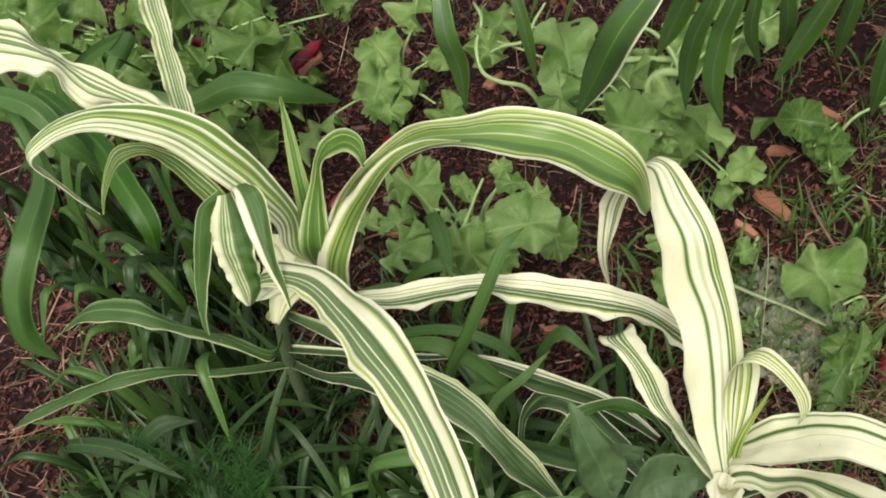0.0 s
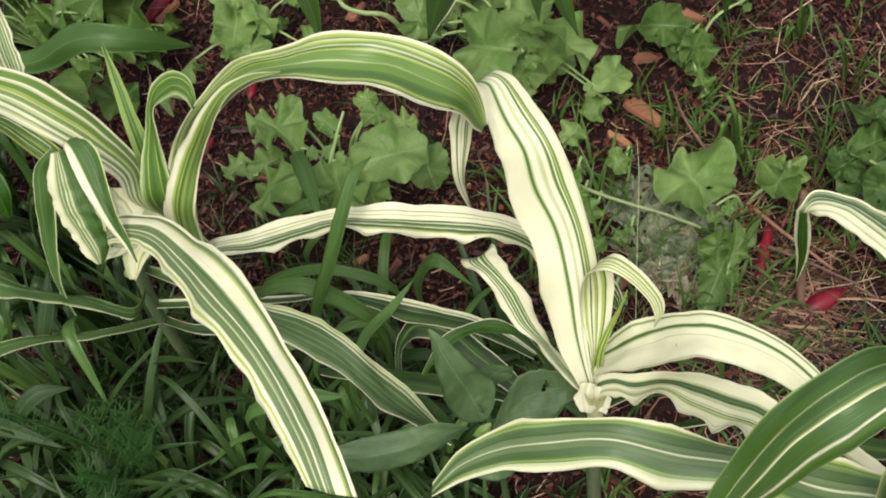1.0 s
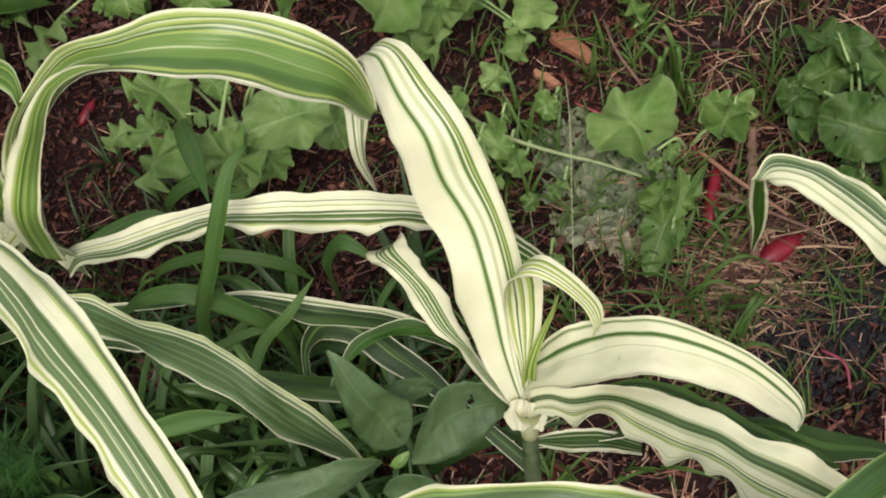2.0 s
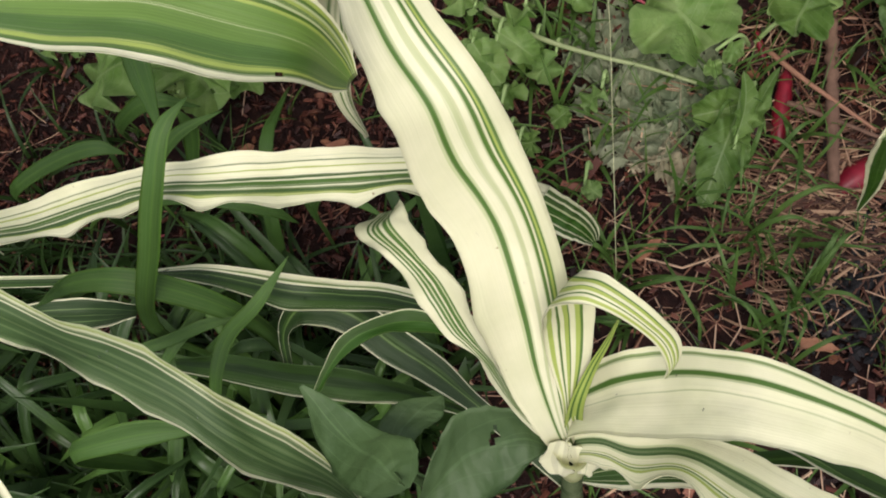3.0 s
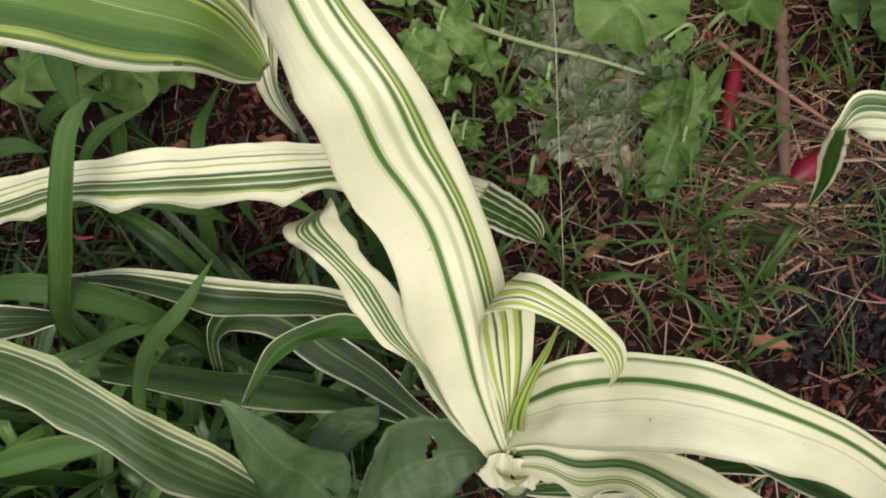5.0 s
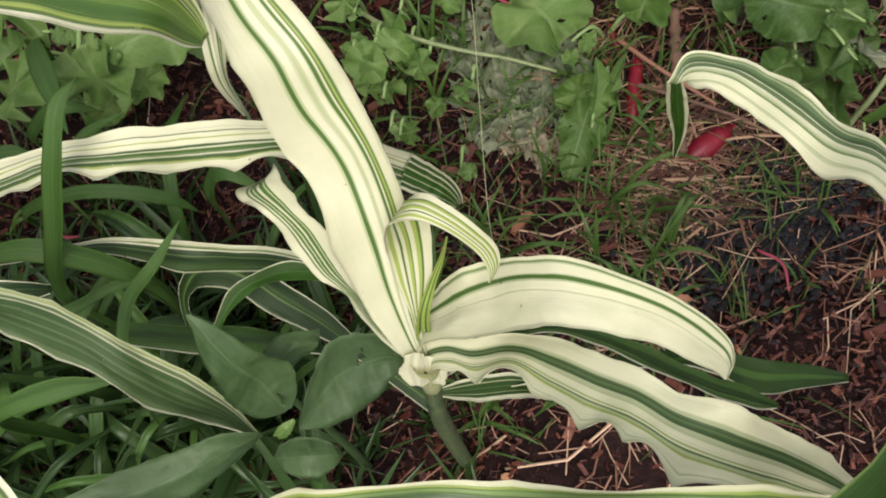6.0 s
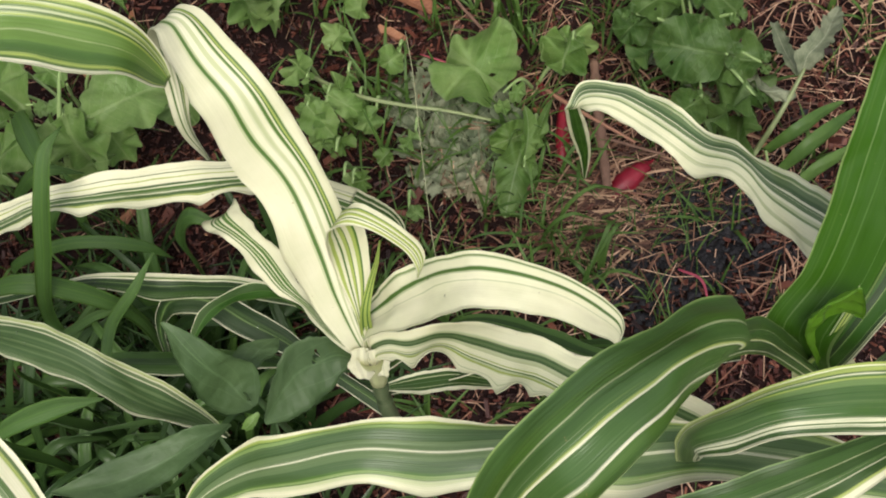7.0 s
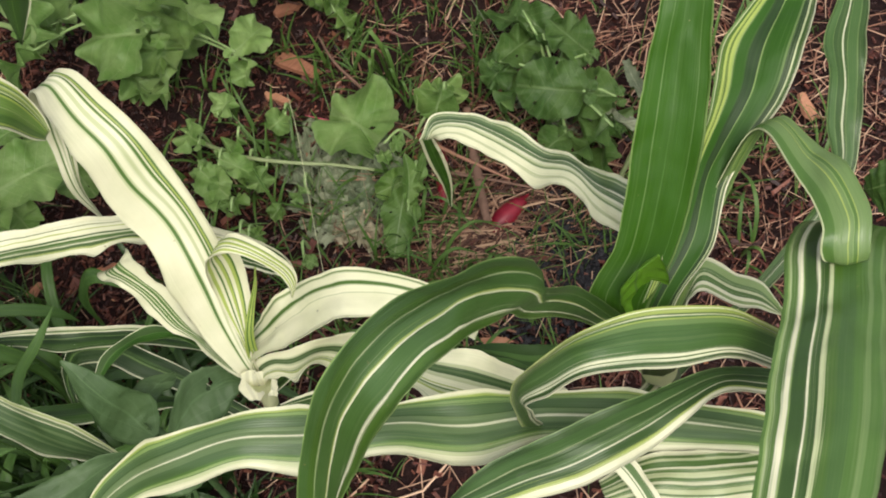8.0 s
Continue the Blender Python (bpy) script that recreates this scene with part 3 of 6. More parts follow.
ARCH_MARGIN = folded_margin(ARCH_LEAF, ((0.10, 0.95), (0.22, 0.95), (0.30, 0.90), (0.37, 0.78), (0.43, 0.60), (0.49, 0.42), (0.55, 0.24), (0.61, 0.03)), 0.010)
STEM_A = [(-0.19, 0.63, -0.02), (-0.18, 0.61, 0.12), (-0.165, 0.588, 0.25), (-0.145, 0.572, 0.33), (-0.118, 0.567, 0.36)]
maize((-0.19, 0.63, 0.0), "variegated maize plant with cream and green striped arching leaves", [
    (ARCH_LEAF, "w4 y8 g11 p14 y17 g20 p23 e27 y30 f47 p48 f64 g86 y90 e95 w100", "green arching leaf with yellow stripes", dict(n=120, m=18, ruffle=0.09, trough=0.25, bites=((0.88, 0.87),), gather=(3.4, 0.13), gloss=0.37)),
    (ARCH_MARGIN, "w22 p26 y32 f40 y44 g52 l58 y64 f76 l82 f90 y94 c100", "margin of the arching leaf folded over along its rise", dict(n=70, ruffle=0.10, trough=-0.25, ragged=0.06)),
    (WIDE_BENT_LEAF, "w8 f23 w27 p31 f44 y49 p53 f62 w66 p72 m77 w84 m88 p92 w100", "striped leaf bent over at its tip", dict(n=90, trough=0.2)),
    (FAR_REACHING_LEAF, "k12 p16 m22 c28 m36 w41 m50 w56 p62 m68 k84 p88 k100", "pale cream striped leaf", dict(ruffle=0.2, n=80, ragged=0.08)),
    (UPRIGHT_BACK_LEAF, "c9 y13 m20 p24 c30 m40 w43 m54 p57 m66 c70 m76 c84 m90 c100", "narrow cream and green striped leaf", dict(n=80, ruffle=0.32, ragged=0.14)),
    (HOOK_LEAF, "y8 g20 l23 g30 w33 g48 y54 m62 g76 w80 g90 y100", "green leaf hooked down at its tip", dict()),
    (FOLDED_LEAF, "w24 p28 q44 h46 q62 h64 j72 h74 q93 y96 p100", "folded green and white leaf", dict()),
    (HANGING_LEAF, "p6 q30 h36 q92 p100", "narrow hanging leaf", dict()),
    (SPIKE_LEAF, "y5 l26 y29 g48 l51 g70 l95 y100", "upright bright green leaf spike", dict(ruffle=0.02)),
    (ROLLED_LEAF, "p6 l12 g24 y27 e44 g60 y63 e84 l94 p100", "rolled young leaf", dict(ruffle=0.03)),
    (FALLING_LEAF, "w7 y12 w17 h29 p32 h42 w45 h54 q57 h61 w82 y87 h92 w100", "broad falling leaf with white stripes", dict(n=90, ruffle=0.13, trough=0.2, ragged=0.06, scallop=(0.17, 0.05, -1))),
    (LOWER_FALLING_LEAF, "p5 y8 c12 h18 c21 j32 h38 j50 h56 j66 h70 j88 h95 w100", "dark green leaf with thin white edges", dict(n=100, ruffle=0.16, ragged=0.06, scallop=(0.13, 0.05, 0))),
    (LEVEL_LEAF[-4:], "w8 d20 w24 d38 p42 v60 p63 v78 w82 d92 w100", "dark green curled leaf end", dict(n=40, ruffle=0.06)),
    (LEVEL_LEAF[:-3], "w20 h22 w30 y34 w46 j50 w54 g60 h66 w69 j78 y82 w100", "white leaf with green stripes and wavy edges", dict(n=130, ruffle=0.16, waves=12, ragged=0.06, scallop=(0.38, 0.042, 1))),
    (LOW_LEAF_A, "m4 h9 m12 j20 d44 h48 m50 d95 p100", "low dull green leaf", dict(n=60, ruffle=0.28, ragged=0.1)),
    (LOW_LEAF_B, "p4 d40 h46 d96 p100", "low green leaf with pale edges", dict(n=60, ruffle=0.2, ragged=0.08)),
    (LOW_LEAF_C, "w16 m22 w28 n46 m48 n70 d95 w100", "low dark leaf with a white edge", dict(n=50)),
    (LOW_LEAF_E, "e6 v46 g50 d94 m97 w100", "arched green leaf", dict(n=50, ruffle=0.03)),
    (LOW_LEAF_F, "d30 n60 d96 w100", "low green leaf", dict(n=50)),
    (TORN_LEAF, "c22 p28 m34 p38 h44 p49 m54 p58 h64 q82 d96 p100", "folded cream leaf with a torn tip", dict(n=60, ruffle=0.12, ragged=0.1, trough=0.35)),
    (COLLAR_LEAF, "k24 p28 k48 p52 y55 k80 p84 k100", "folded cream leaf base", dict(n=40, ruffle=0.22, ragged=0.12, trough=0.4)),
    (SHEATH_LEAF, "p20 c46 p52 c70 y78 c100", "pale leaf base wrapped round the stalk", dict(n=40, ruffle=0.06, trough=0.5)),
    (LOW_LEAF_G, "w5 n30 m32 n50 m52 n70 m72 n95 w100", "low dark striped leaf", dict(n=40)),
], STEM_A, [0.006, 0.006, 0.006, 0.0065, 0.005])

CREAM_LEAF = [
    (0.158, 0.309, 0.345, 5.0, -29, 13),
    (0.156, 0.315, 0.365, 7.4, -16, 8),
    (0.158, 0.338, 0.387, 14.7, -17, 16),
    (0.165, 0.364, 0.414, 20.2, -6, 4),
    (0.170, 0.396, 0.444, 22.1, -13, 12),
    (0.166, 0.416, 0.471, 23.8, -10, 6),
    (0.166, 0.433, 0.498, 20.8, -4, -5),
    (0.162, 0.456, 0.508, 18.5, 5, -7),
    (0.160, 0.482, 0.514, 16.2, 21, -24),
    (0.156, 0.490, 0.511, 14.5, 30, -21),
    (0.142, 0.541, 0.402, 10.9, -44, 16),
    (0.138, 0.541, 0.379, 8.7, -31, -5),
    (0.129, 0.527, 0.346, 6.1, 26, -33),
    (0.131, 0.518, 0.310, 3.9, 68, -62),
]
STUB_LEAF = [
    (0.157, 0.311, 0.342, 4.5, -17, 61),
    (0.146, 0.336, 0.352, 7.4, -17, 61),
    (0.141, 0.366, 0.339, 9.5, -46, 58),
    (0.135, 0.389, 0.337, 11.0, -19, 27),
    (0.132, 0.415, 0.341, 12.2, -19, 16),
    (0.126, 0.434, 0.344, 14.1, -28, 11),
    (0.120, 0.454, 0.340, 16.1, -11, 19),
    (0.127, 0.469, 0.321, 17.1, -32, 60),
]
CURL_LEAF = [
    (0.160, 0.310, 0.350, 5.0, -19, 1),
    (0.167, 0.324, 0.385, 3.6, -19, 1),
    (0.174, 0.338, 0.400, 9.2, -17, -0),
    (0.179, 0.349, 0.415, 12.0, -3, -0),
    (0.181, 0.354, 0.432, 13.3, 17, 0),
    (0.181, 0.356, 0.447, 11.8, 25, -0),
    (0.184, 0.353, 0.457, 10.3, 22, 0),
    (0.191, 0.348, 0.462, 8.1, 20, -0),
    (0.199, 0.338, 0.460, 6.5, 4, -0),
    (0.206, 0.328, 0.452, 5.7, -4, 0),
    (0.211, 0.319, 0.440, 4.7, 1, -1),
    (0.210, 0.313, 0.432, 3.5, 17, 2),
    (0.205, 0.310, 0.425, 0.5, -9, -53),
]
BROAD_CREAM_LEAF = [
    (0.160, 0.310, 0.348, 6.0, -118, 30),
    (0.166, 0.321, 0.370, 13.0, -114, 30),
    (0.181, 0.319, 0.380, 19.2, -103, 24),
    (0.199, 0.310, 0.401, 21.9, -102, 16),
    (0.217, 0.298, 0.425, 20.7, -108, 15),
    (0.234, 0.283, 0.440, 17.5, -118, 6),
    (0.252, 0.266, 0.443, 14.9, -116, -22),
    (0.269, 0.249, 0.436, 12.5, -127, -24),
    (0.279, 0.234, 0.429, 10.9, -143, -9),
    (0.284, 0.223, 0.426, 8.0, -155, 6),
    (0.283, 0.217, 0.428, 4.8, -155, -5),
    (0.280, 0.214, 0.429, 1.5, -166, -46),
]
LOW_CREAM_LEAF = [
    (0.159, 0.308, 0.346, 5.0, -95, 0),
    (0.163, 0.307, 0.363, 8.0, -88, 0),
    (0.172, 0.301, 0.374, 9.8, -100, 0),
    (0.181, 0.291, 0.381, 11.2, -115, 4),
    (0.200, 0.280, 0.397, 12.9, -120, 26),
    (0.212, 0.259, 0.414, 15.9, -128, -2),
    (0.223, 0.238, 0.432, 16.8, -133, 3),
    (0.234, 0.220, 0.447, 17.5, -139, 13),
    (0.244, 0.201, 0.453, 18.4, -142, 7),
    (0.261, 0.183, 0.444, 18.4, -132, -5),
    (0.282, 0.167, 0.420, 16.3, -125, -6),
    (0.303, 0.150, 0.390, 12.3, -133, 5),
    (0.325, 0.132, 0.357, 7.4, -159, 59),
]
SHOOT_LEAF = [
    (0.161, 0.311, 0.350, 5.0, -29, 0),
    (0.170, 0.322, 0.390, 3.3, -29, 0),
    (0.181, 0.330, 0.405, 2.2, -41, 1),
    (0.191, 0.335, 0.420, 1.3, -39, 0),
    (0.197, 0.338, 0.435, 0.4, 8, 0),
]
UNDER_LEAF_A = [
    (0.156, 0.305, 0.285, 3.0, -100, 0),
    (0.158, 0.300, 0.307, 2.8, -100, 0),
    (0.176, 0.294, 0.300, 7.4, -96, -3),
    (0.202, 0.285, 0.291, 8.0, -97, -2),
    (0.222, 0.273, 0.280, 6.0, -118, 26),
]
UNDER_LEAF_B = [
    (0.156, 0.306, 0.328, 5.0, -102, 22),
    (0.223, 0.291, 0.368, 3.3, -102, 22),
    (0.247, 0.273, 0.363, 6.0, -104, 14),
    (0.266, 0.250, 0.357, 8.3, -98, 15),
    (0.286, 0.226, 0.350, 9.7, -80, -1),
    (0.304, 0.209, 0.344, 8.2, -87, 14),
    (0.314, 0.199, 0.341, 5.9, -153, 63),
]
UNDER_LEAF_C = [
    (0.156, 0.308, 0.272, 5.0, -125, 49),
    (0.296, 0.246, 0.312, 10.2, -125, 49),
    (0.325, 0.222, 0.299, 10.1, -132, -13),
    (0.351, 0.210, 0.290, 7.0, -138, -3),
    (0.373, 0.199, 0.281, 3.8, -132, 40),
]
BENT_LOW_LEAF = [
    (0.153, 0.313, 0.205, 6.0, -140, 0),
    (0.120, 0.376, 0.230, 6.0, -167, 0),
    (0.108, 0.398, 0.238, 9.8, -165, 0),
    (0.093, 0.420, 0.246, 11.3, -155, 0),
    (0.082, 0.439, 0.252, 11.2, -137, 0),
    (0.071, 0.451, 0.255, 11.1, -119, 0),
    (0.053, 0.461, 0.253, 10.6, -94, 0),
    (0.042, 0.461, 0.243, 6.5, -53, 0),
    (0.032, 0.459, 0.225, 3.2, -11, 0),
    (0.025, 0.447, 0.205, 2.5, -10, 0),
]
SKIRT_A = [
    (0.156, 0.312, 0.366, 5.2, -25, 0),
    (0.151, 0.307, 0.354, 6.6, -33, 0),
    (0.150, 0.304, 0.346, 6.0, -30, 0),
    (0.149, 0.302, 0.340, 3.2, -39, 0),
]
SKIRT_B = [
    (0.163, 0.306, 0.365, 5.4, -40, 0),
    (0.162, 0.301, 0.354, 6.4, -30, 0),
    (0.161, 0.299, 0.347, 5.1, -35, 0),
    (0.160, 0.297, 0.341, 2.8, -41, 0),
]
maize((0.16, 0.325, 0.0), "pale cream maize plant with narrow green leaf stripes", [
    (CREAM_LEAF, "c26 p29 g36 p39 w48 p56 w64 p66 g71 c74 g76 y79 g82 p84 c100", "tall cream leaf with green stripes", dict(n=120, m=18, ruffle=0.09, waves=7, scallop=(0.15, 0.055, -1), gather=(1.1, 0.30))),
    (STUB_LEAF, "c20 g24 c28 g34 p38 g44 c48 g58 p61 g66 c100", "short cream leaf with a torn tip", dict(n=80, ruffle=0.14, ragged=0.06, scallop=(0.12, 0.035, 0))),
    (CURL_LEAF, "c10 y20 c28 g34 c42 y50 g54 c64 y74 g78 c100", "young leaf curled over", dict(n=80, ruffle=0.03, trough=0.12)),
    (BROAD_CREAM_LEAF, "k6 l7 m9 p11 k24 p25 g31 p34 k47 p48 k100", "broad cream leaf with two green stripes", dict(n=80, ruffle=0.09)),
    (LOW_CREAM_LEAF, "k24 p28 j34 h38 j44 p50 k62 y64 k67 g70 p73 y76 k90 p92 k100", "cream leaf with a wide green band", dict(streaks=0.5, n=110, ruffle=0.18, ragged=0.08, scallop=(0.46, 0.035, 1))),
    (SHOOT_LEAF, "y20 g34 y60 g74 y100", "pointed young shoot", dict(n=30, ruffle=0.02, trough=0.6)),
    (UNDER_LEAF_A, "w12 d26 p29 d46 h49 d68 p71 d84 w100", "low striped leaf", dict(n=40, ragged=0.08)),
    (UNDER_LEAF_B, "g30 d70 l74 g94 w100", "dark green leaf below the cream ones", dict(n=50)),
    (UNDER_LEAF_C, "d40 g60 d96 w100", "dark green leaf near the ground", dict(n=40)),
    (BENT_LOW_LEAF, "w4 n30 d46 m50 d54 n96 w100", "low dark leaf bent down at its end", dict(n=80, streaks=0.8, ruffle=0.06)),
    (SKIRT_A, "k30 c50 k70 c100", "ragged cream edge of a leaf sheath", dict(n=30, waves=2.5, ruffle=0.10, ragged=0.3, trough=-0.3)),
    (SKIRT_B, "c30 k60 p64 k100", "ragged cream edge of a leaf sheath", dict(n=30, waves=2.5, ruffle=0.10, ragged=0.3, trough=-0.3)),
], [(0.150, 0.312, -0.02), (0.150, 0.303, 0.12), (0.151, 0.2985, 0.24), (0.1525, 0.2985, 0.285), (0.1562, 0.303, 0.32), (0.160, 0.308, 0.352)], [0.006, 0.006, 0.006, 0.0056, 0.0054, 0.0055], ((0.0, 0.25, 0.5, 0.75, 1.0, 1.25), (1.04, 1.12, 1.25, 1.4, 1.6, 1.8)), clean=0.22)

BIG_ARC_LEAF = [
    (0.350, 0.140, 0.460, 10.0, -167, 37),
    (0.326, 0.149, 0.518, 12.7, -167, 37),
    (0.302, 0.149, 0.577, 20.6, -150, 43),
    (0.279, 0.145, 0.621, 26.3, -145, 49),
    (0.272, 0.140, 0.653, 28.4, -142, 40),
    (0.250, 0.136, 0.690, 30.5, -134, 38),
    (0.229, 0.130, 0.714, 24.7, -120, 35),
    (0.209, 0.126, 0.729, 20.9, -110, 24),
    (0.193, 0.123, 0.730, 17.5, -104, 9),
    (0.178, 0.123, 0.713, 14.8, -92, -8),
    (0.165, 0.123, 0.684, 13.9, -78, -33),
    (0.151, 0.123, 0.640, 10.6, -34, -41),
    (0.137, 0.122, 0.588, 7.5, -34, -16),
]
TALL_LEAF = [
    (0.350, 0.140, 0.460, 10.0, -56, 14),
    (0.339, 0.153, 0.513, 16.9, -56, 14),
    (0.362, 0.161, 0.534, 16.6, -49, 11),
    (0.380, 0.173, 0.559, 17.0, -46, 2),
    (0.395, 0.186, 0.583, 17.5, -45, 0),
    (0.411, 0.201, 0.605, 16.5, -39, -1),
    (0.422, 0.212, 0.621, 14.5, -38, -3),
    (0.431, 0.220, 0.632, 12.9, -39, -1),
    (0.441, 0.231, 0.643, 11.1, -38, -2),
    (0.454, 0.245, 0.655, 8.0, -15, -26),
]
TWISTED_LEAF = [
    (0.350, 0.140, 0.460, 10.0, -43, 17),
    (0.355, 0.138, 0.525, 9.5, -43, 17),
    (0.384, 0.149, 0.539, 12.0, -44, -6),
    (0.408, 0.167, 0.553, 13.4, -18, -28),
    (0.429, 0.176, 0.562, 16.1, -29, -20),
    (0.453, 0.186, 0.570, 19.6, -37, -8),
    (0.474, 0.201, 0.576, 21.9, -40, 1),
    (0.504, 0.216, 0.575, 18.1, -30, -13),
    (0.533, 0.232, 0.570, 13.0, -33, -9),
    (0.564, 0.249, 0.563, 7.0, -28, -14),
]
BOWED_LEAF = [
    (0.430, 0.050, 0.470, 5.0, -154, 7),
    (0.391, 0.054, 0.524, 8.9, -154, 7),
    (0.370, 0.077, 0.554, 11.1, -144, 4),
    (0.351, 0.088, 0.579, 12.9, -135, 4),
    (0.324, 0.097, 0.600, 14.3, -135, -9),
    (0.301, 0.106, 0.613, 13.6, -135, -7),
    (0.281, 0.114, 0.614, 12.2, -135, 5),
    (0.265, 0.120, 0.602, 10.8, -132, 4),
    (0.254, 0.126, 0.584, 9.0, -114, 19),
    (0.254, 0.128, 0.558, 7.5, -80, 18),
    (0.258, 0.130, 0.520, 6.2, -56, 28),
    (0.265, 0.132, 0.482, 5.8, -17, 3),
]
SLANTING_LEAF = [
    (0.430, 0.050, 0.464, 5.0, -133, -7),
    (0.390, 0.056, 0.504, 6.0, -133, -7),
    (0.367, 0.072, 0.519, 7.2, -133, 5),
    (0.346, 0.083, 0.532, 8.4, -125, 25),
    (0.321, 0.086, 0.540, 10.7, -109, 8),
    (0.298, 0.088, 0.544, 13.1, -95, 0),
    (0.277, 0.091, 0.547, 14.7, -96, -3),
    (0.254, 0.096, 0.546, 14.4, -100, 3),
    (0.235, 0.103, 0.543, 13.3, -97, -3),
    (0.216, 0.109, 0.536, 10.4, -90, 3),
    (0.198, 0.115, 0.528, 6.6, -105, 42),
]
LONG_LEAF = [
    (0.434, 0.050, 0.407, 5.0, -147, 2),
    (0.390, 0.039, 0.447, 10.4, -147, 2),
    (0.365, 0.061, 0.458, 12.4, -142, 16),
    (0.337, 0.084, 0.469, 15.0, -137, -0),
    (0.306, 0.108, 0.480, 16.6, -130, 2),
    (0.271, 0.132, 0.492, 17.6, -133, 13),
    (0.234, 0.149, 0.502, 18.7, -127, 0),
    (0.201, 0.170, 0.517, 17.4, -118, 13),
    (0.161, 0.189, 0.529, 17.0, -125, -6),
    (0.132, 0.207, 0.536, 16.1, -112, -4),
    (0.103, 0.221, 0.525, 15.5, -101, -12),
    (0.075, 0.237, 0.502, 13.3, -95, -28),
    (0.049, 0.244, 0.481, 10.9, -111, -50),
    (0.028, 0.243, 0.461, 7.7, -144, -71),
]
FRONT_LEAF = [
    (0.472, 0.102, 0.511, 20.6, -43, -11),
    (0.449, 0.103, 0.548, 23.9, -46, 1),
    (0.422, 0.092, 0.575, 24.5, -41, -2),
    (0.392, 0.067, 0.592, 24.3, -36, -6),
    (0.365, 0.047, 0.606, 25.3, -38, 1),
    (0.342, 0.028, 0.616, 25.5, -38, 2),
    (0.321, 0.012, 0.621, 25.2, -38, 2),
    (0.303, -0.001, 0.624, 24.2, -37, -1),
]
LOOPED_LEAF = [
    (0.355, 0.135, 0.450, 5.0, -2, -16),
    (0.439, 0.160, 0.587, 8.1, -2, -16),
    (0.434, 0.132, 0.595, 10.6, 5, -9),
    (0.429, 0.112, 0.603, 12.7, 10, 10),
    (0.421, 0.093, 0.603, 12.9, -11, -0),
    (0.414, 0.085, 0.599, 12.1, -28, -0),
    (0.412, 0.080, 0.590, 10.2, -35, -1),
    (0.419, 0.084, 0.582, 7.7, -29, -8),
]
BEHIND_LEAF = [
    (0.361, 0.129, 0.386, 5.0, -35, -8),
    (0.483, 0.142, 0.426, 7.2, -35, -8),
    (0.528, 0.158, 0.440, 9.2, -23, -26),
    (0.548, 0.180, 0.449, 11.7, -27, -4),
    (0.568, 0.200, 0.455, 12.7, -28, -17),
    (0.586, 0.221, 0.458, 13.3, -39, -1),
    (0.611, 0.240, 0.459, 10.9, -31, -12),
    (0.632, 0.260, 0.458, 8.1, -30, -13),
]
DROOPING_LEAF = [
    (0.358, 0.132, 0.422, 5.0, -131, 6),
    (0.401, 0.189, 0.462, 22.5, -131, 6),
    (0.399, 0.219, 0.452, 21.8, -128, -5),
    (0.399, 0.242, 0.438, 19.5, -128, 4),
    (0.400, 0.271, 0.426, 17.1, -131, 20),
    (0.393, 0.291, 0.412, 16.0, -136, 7),
    (0.388, 0.315, 0.406, 15.4, -137, -6),
    (0.382, 0.340, 0.400, 14.0, -136, -1),
    (0.374, 0.360, 0.395, 12.5, -138, 7),
    (0.361, 0.374, 0.388, 11.1, -109, 3),
    (0.353, 0.375, 0.380, 7.6, 4, -40),
]
DROOPING_TIP = [
    (0.353, 0.375, 0.380, 7.6, 4, -40),
    (0.358, 0.375, 0.341, 6.5, -21, -4),
    (0.362, 0.374, 0.302, 4.2, -41, 20),
    (0.362, 0.374, 0.265, 1.8, -74, 58),
]
SHORT_LEAF = [
    (0.359, 0.131, 0.409, 5.0, -123, 41),
    (0.389, 0.149, 0.449, 9.8, -123, 41),
    (0.406, 0.154, 0.455, 10.7, -131, -5),
    (0.417, 0.136, 0.450, 10.1, -131, -9),
    (0.427, 0.123, 0.447, 8.3, -138, -1),
    (0.431, 0.109, 0.442, 5.6, -158, 49),
]
LOWEST_LEAF = [
    (0.435, 0.050, 0.391, 5.0, -134, 4),
    (0.387, 0.033, 0.431, 16.9, -134, 4),
    (0.358, 0.048, 0.430, 16.8, -133, 4),
    (0.331, 0.065, 0.429, 16.5, -131, -4),
    (0.306, 0.083, 0.429, 14.3, -124, -1),
    (0.282, 0.092, 0.423, 10.8, -111, 22),
]
WHITE_EDGED_LEAF = [
    (0.359, 0.131, 0.411, 5.0, -27, -1),
    (0.296, 0.106, 0.451, 8.9, -27, -1),
    (0.298, 0.091, 0.445, 7.7, -30, -10),
    (0.298, 0.074, 0.439, 7.6, -42, -6),
    (0.295, 0.056, 0.431, 7.8, -38, 2),
]
SIDE_LEAF = [
    (0.505, 0.093, 0.529, 27.1, -127, -9),
    (0.500, 0.109, 0.517, 21.5, -125, -9),
    (0.498, 0.119, 0.502, 14.4, -119, -2),
    (0.502, 0.127, 0.488, 6.6, -133, 40),
]
INNER_LEAF = [
    (0.349, 0.140, 0.498, 9.0, 6, 0),
    (0.351, 0.145, 0.513, 12.5, -20, 0),
    (0.350, 0.148, 0.530, 13.5, -23, 0),
    (0.351, 0.149, 0.544, 11.0, -25, 8),
    (0.354, 0.148, 0.554, 5.0, -20, 12),
    (0.357, 0.147, 0.559, 0.8, -17, 12),
]
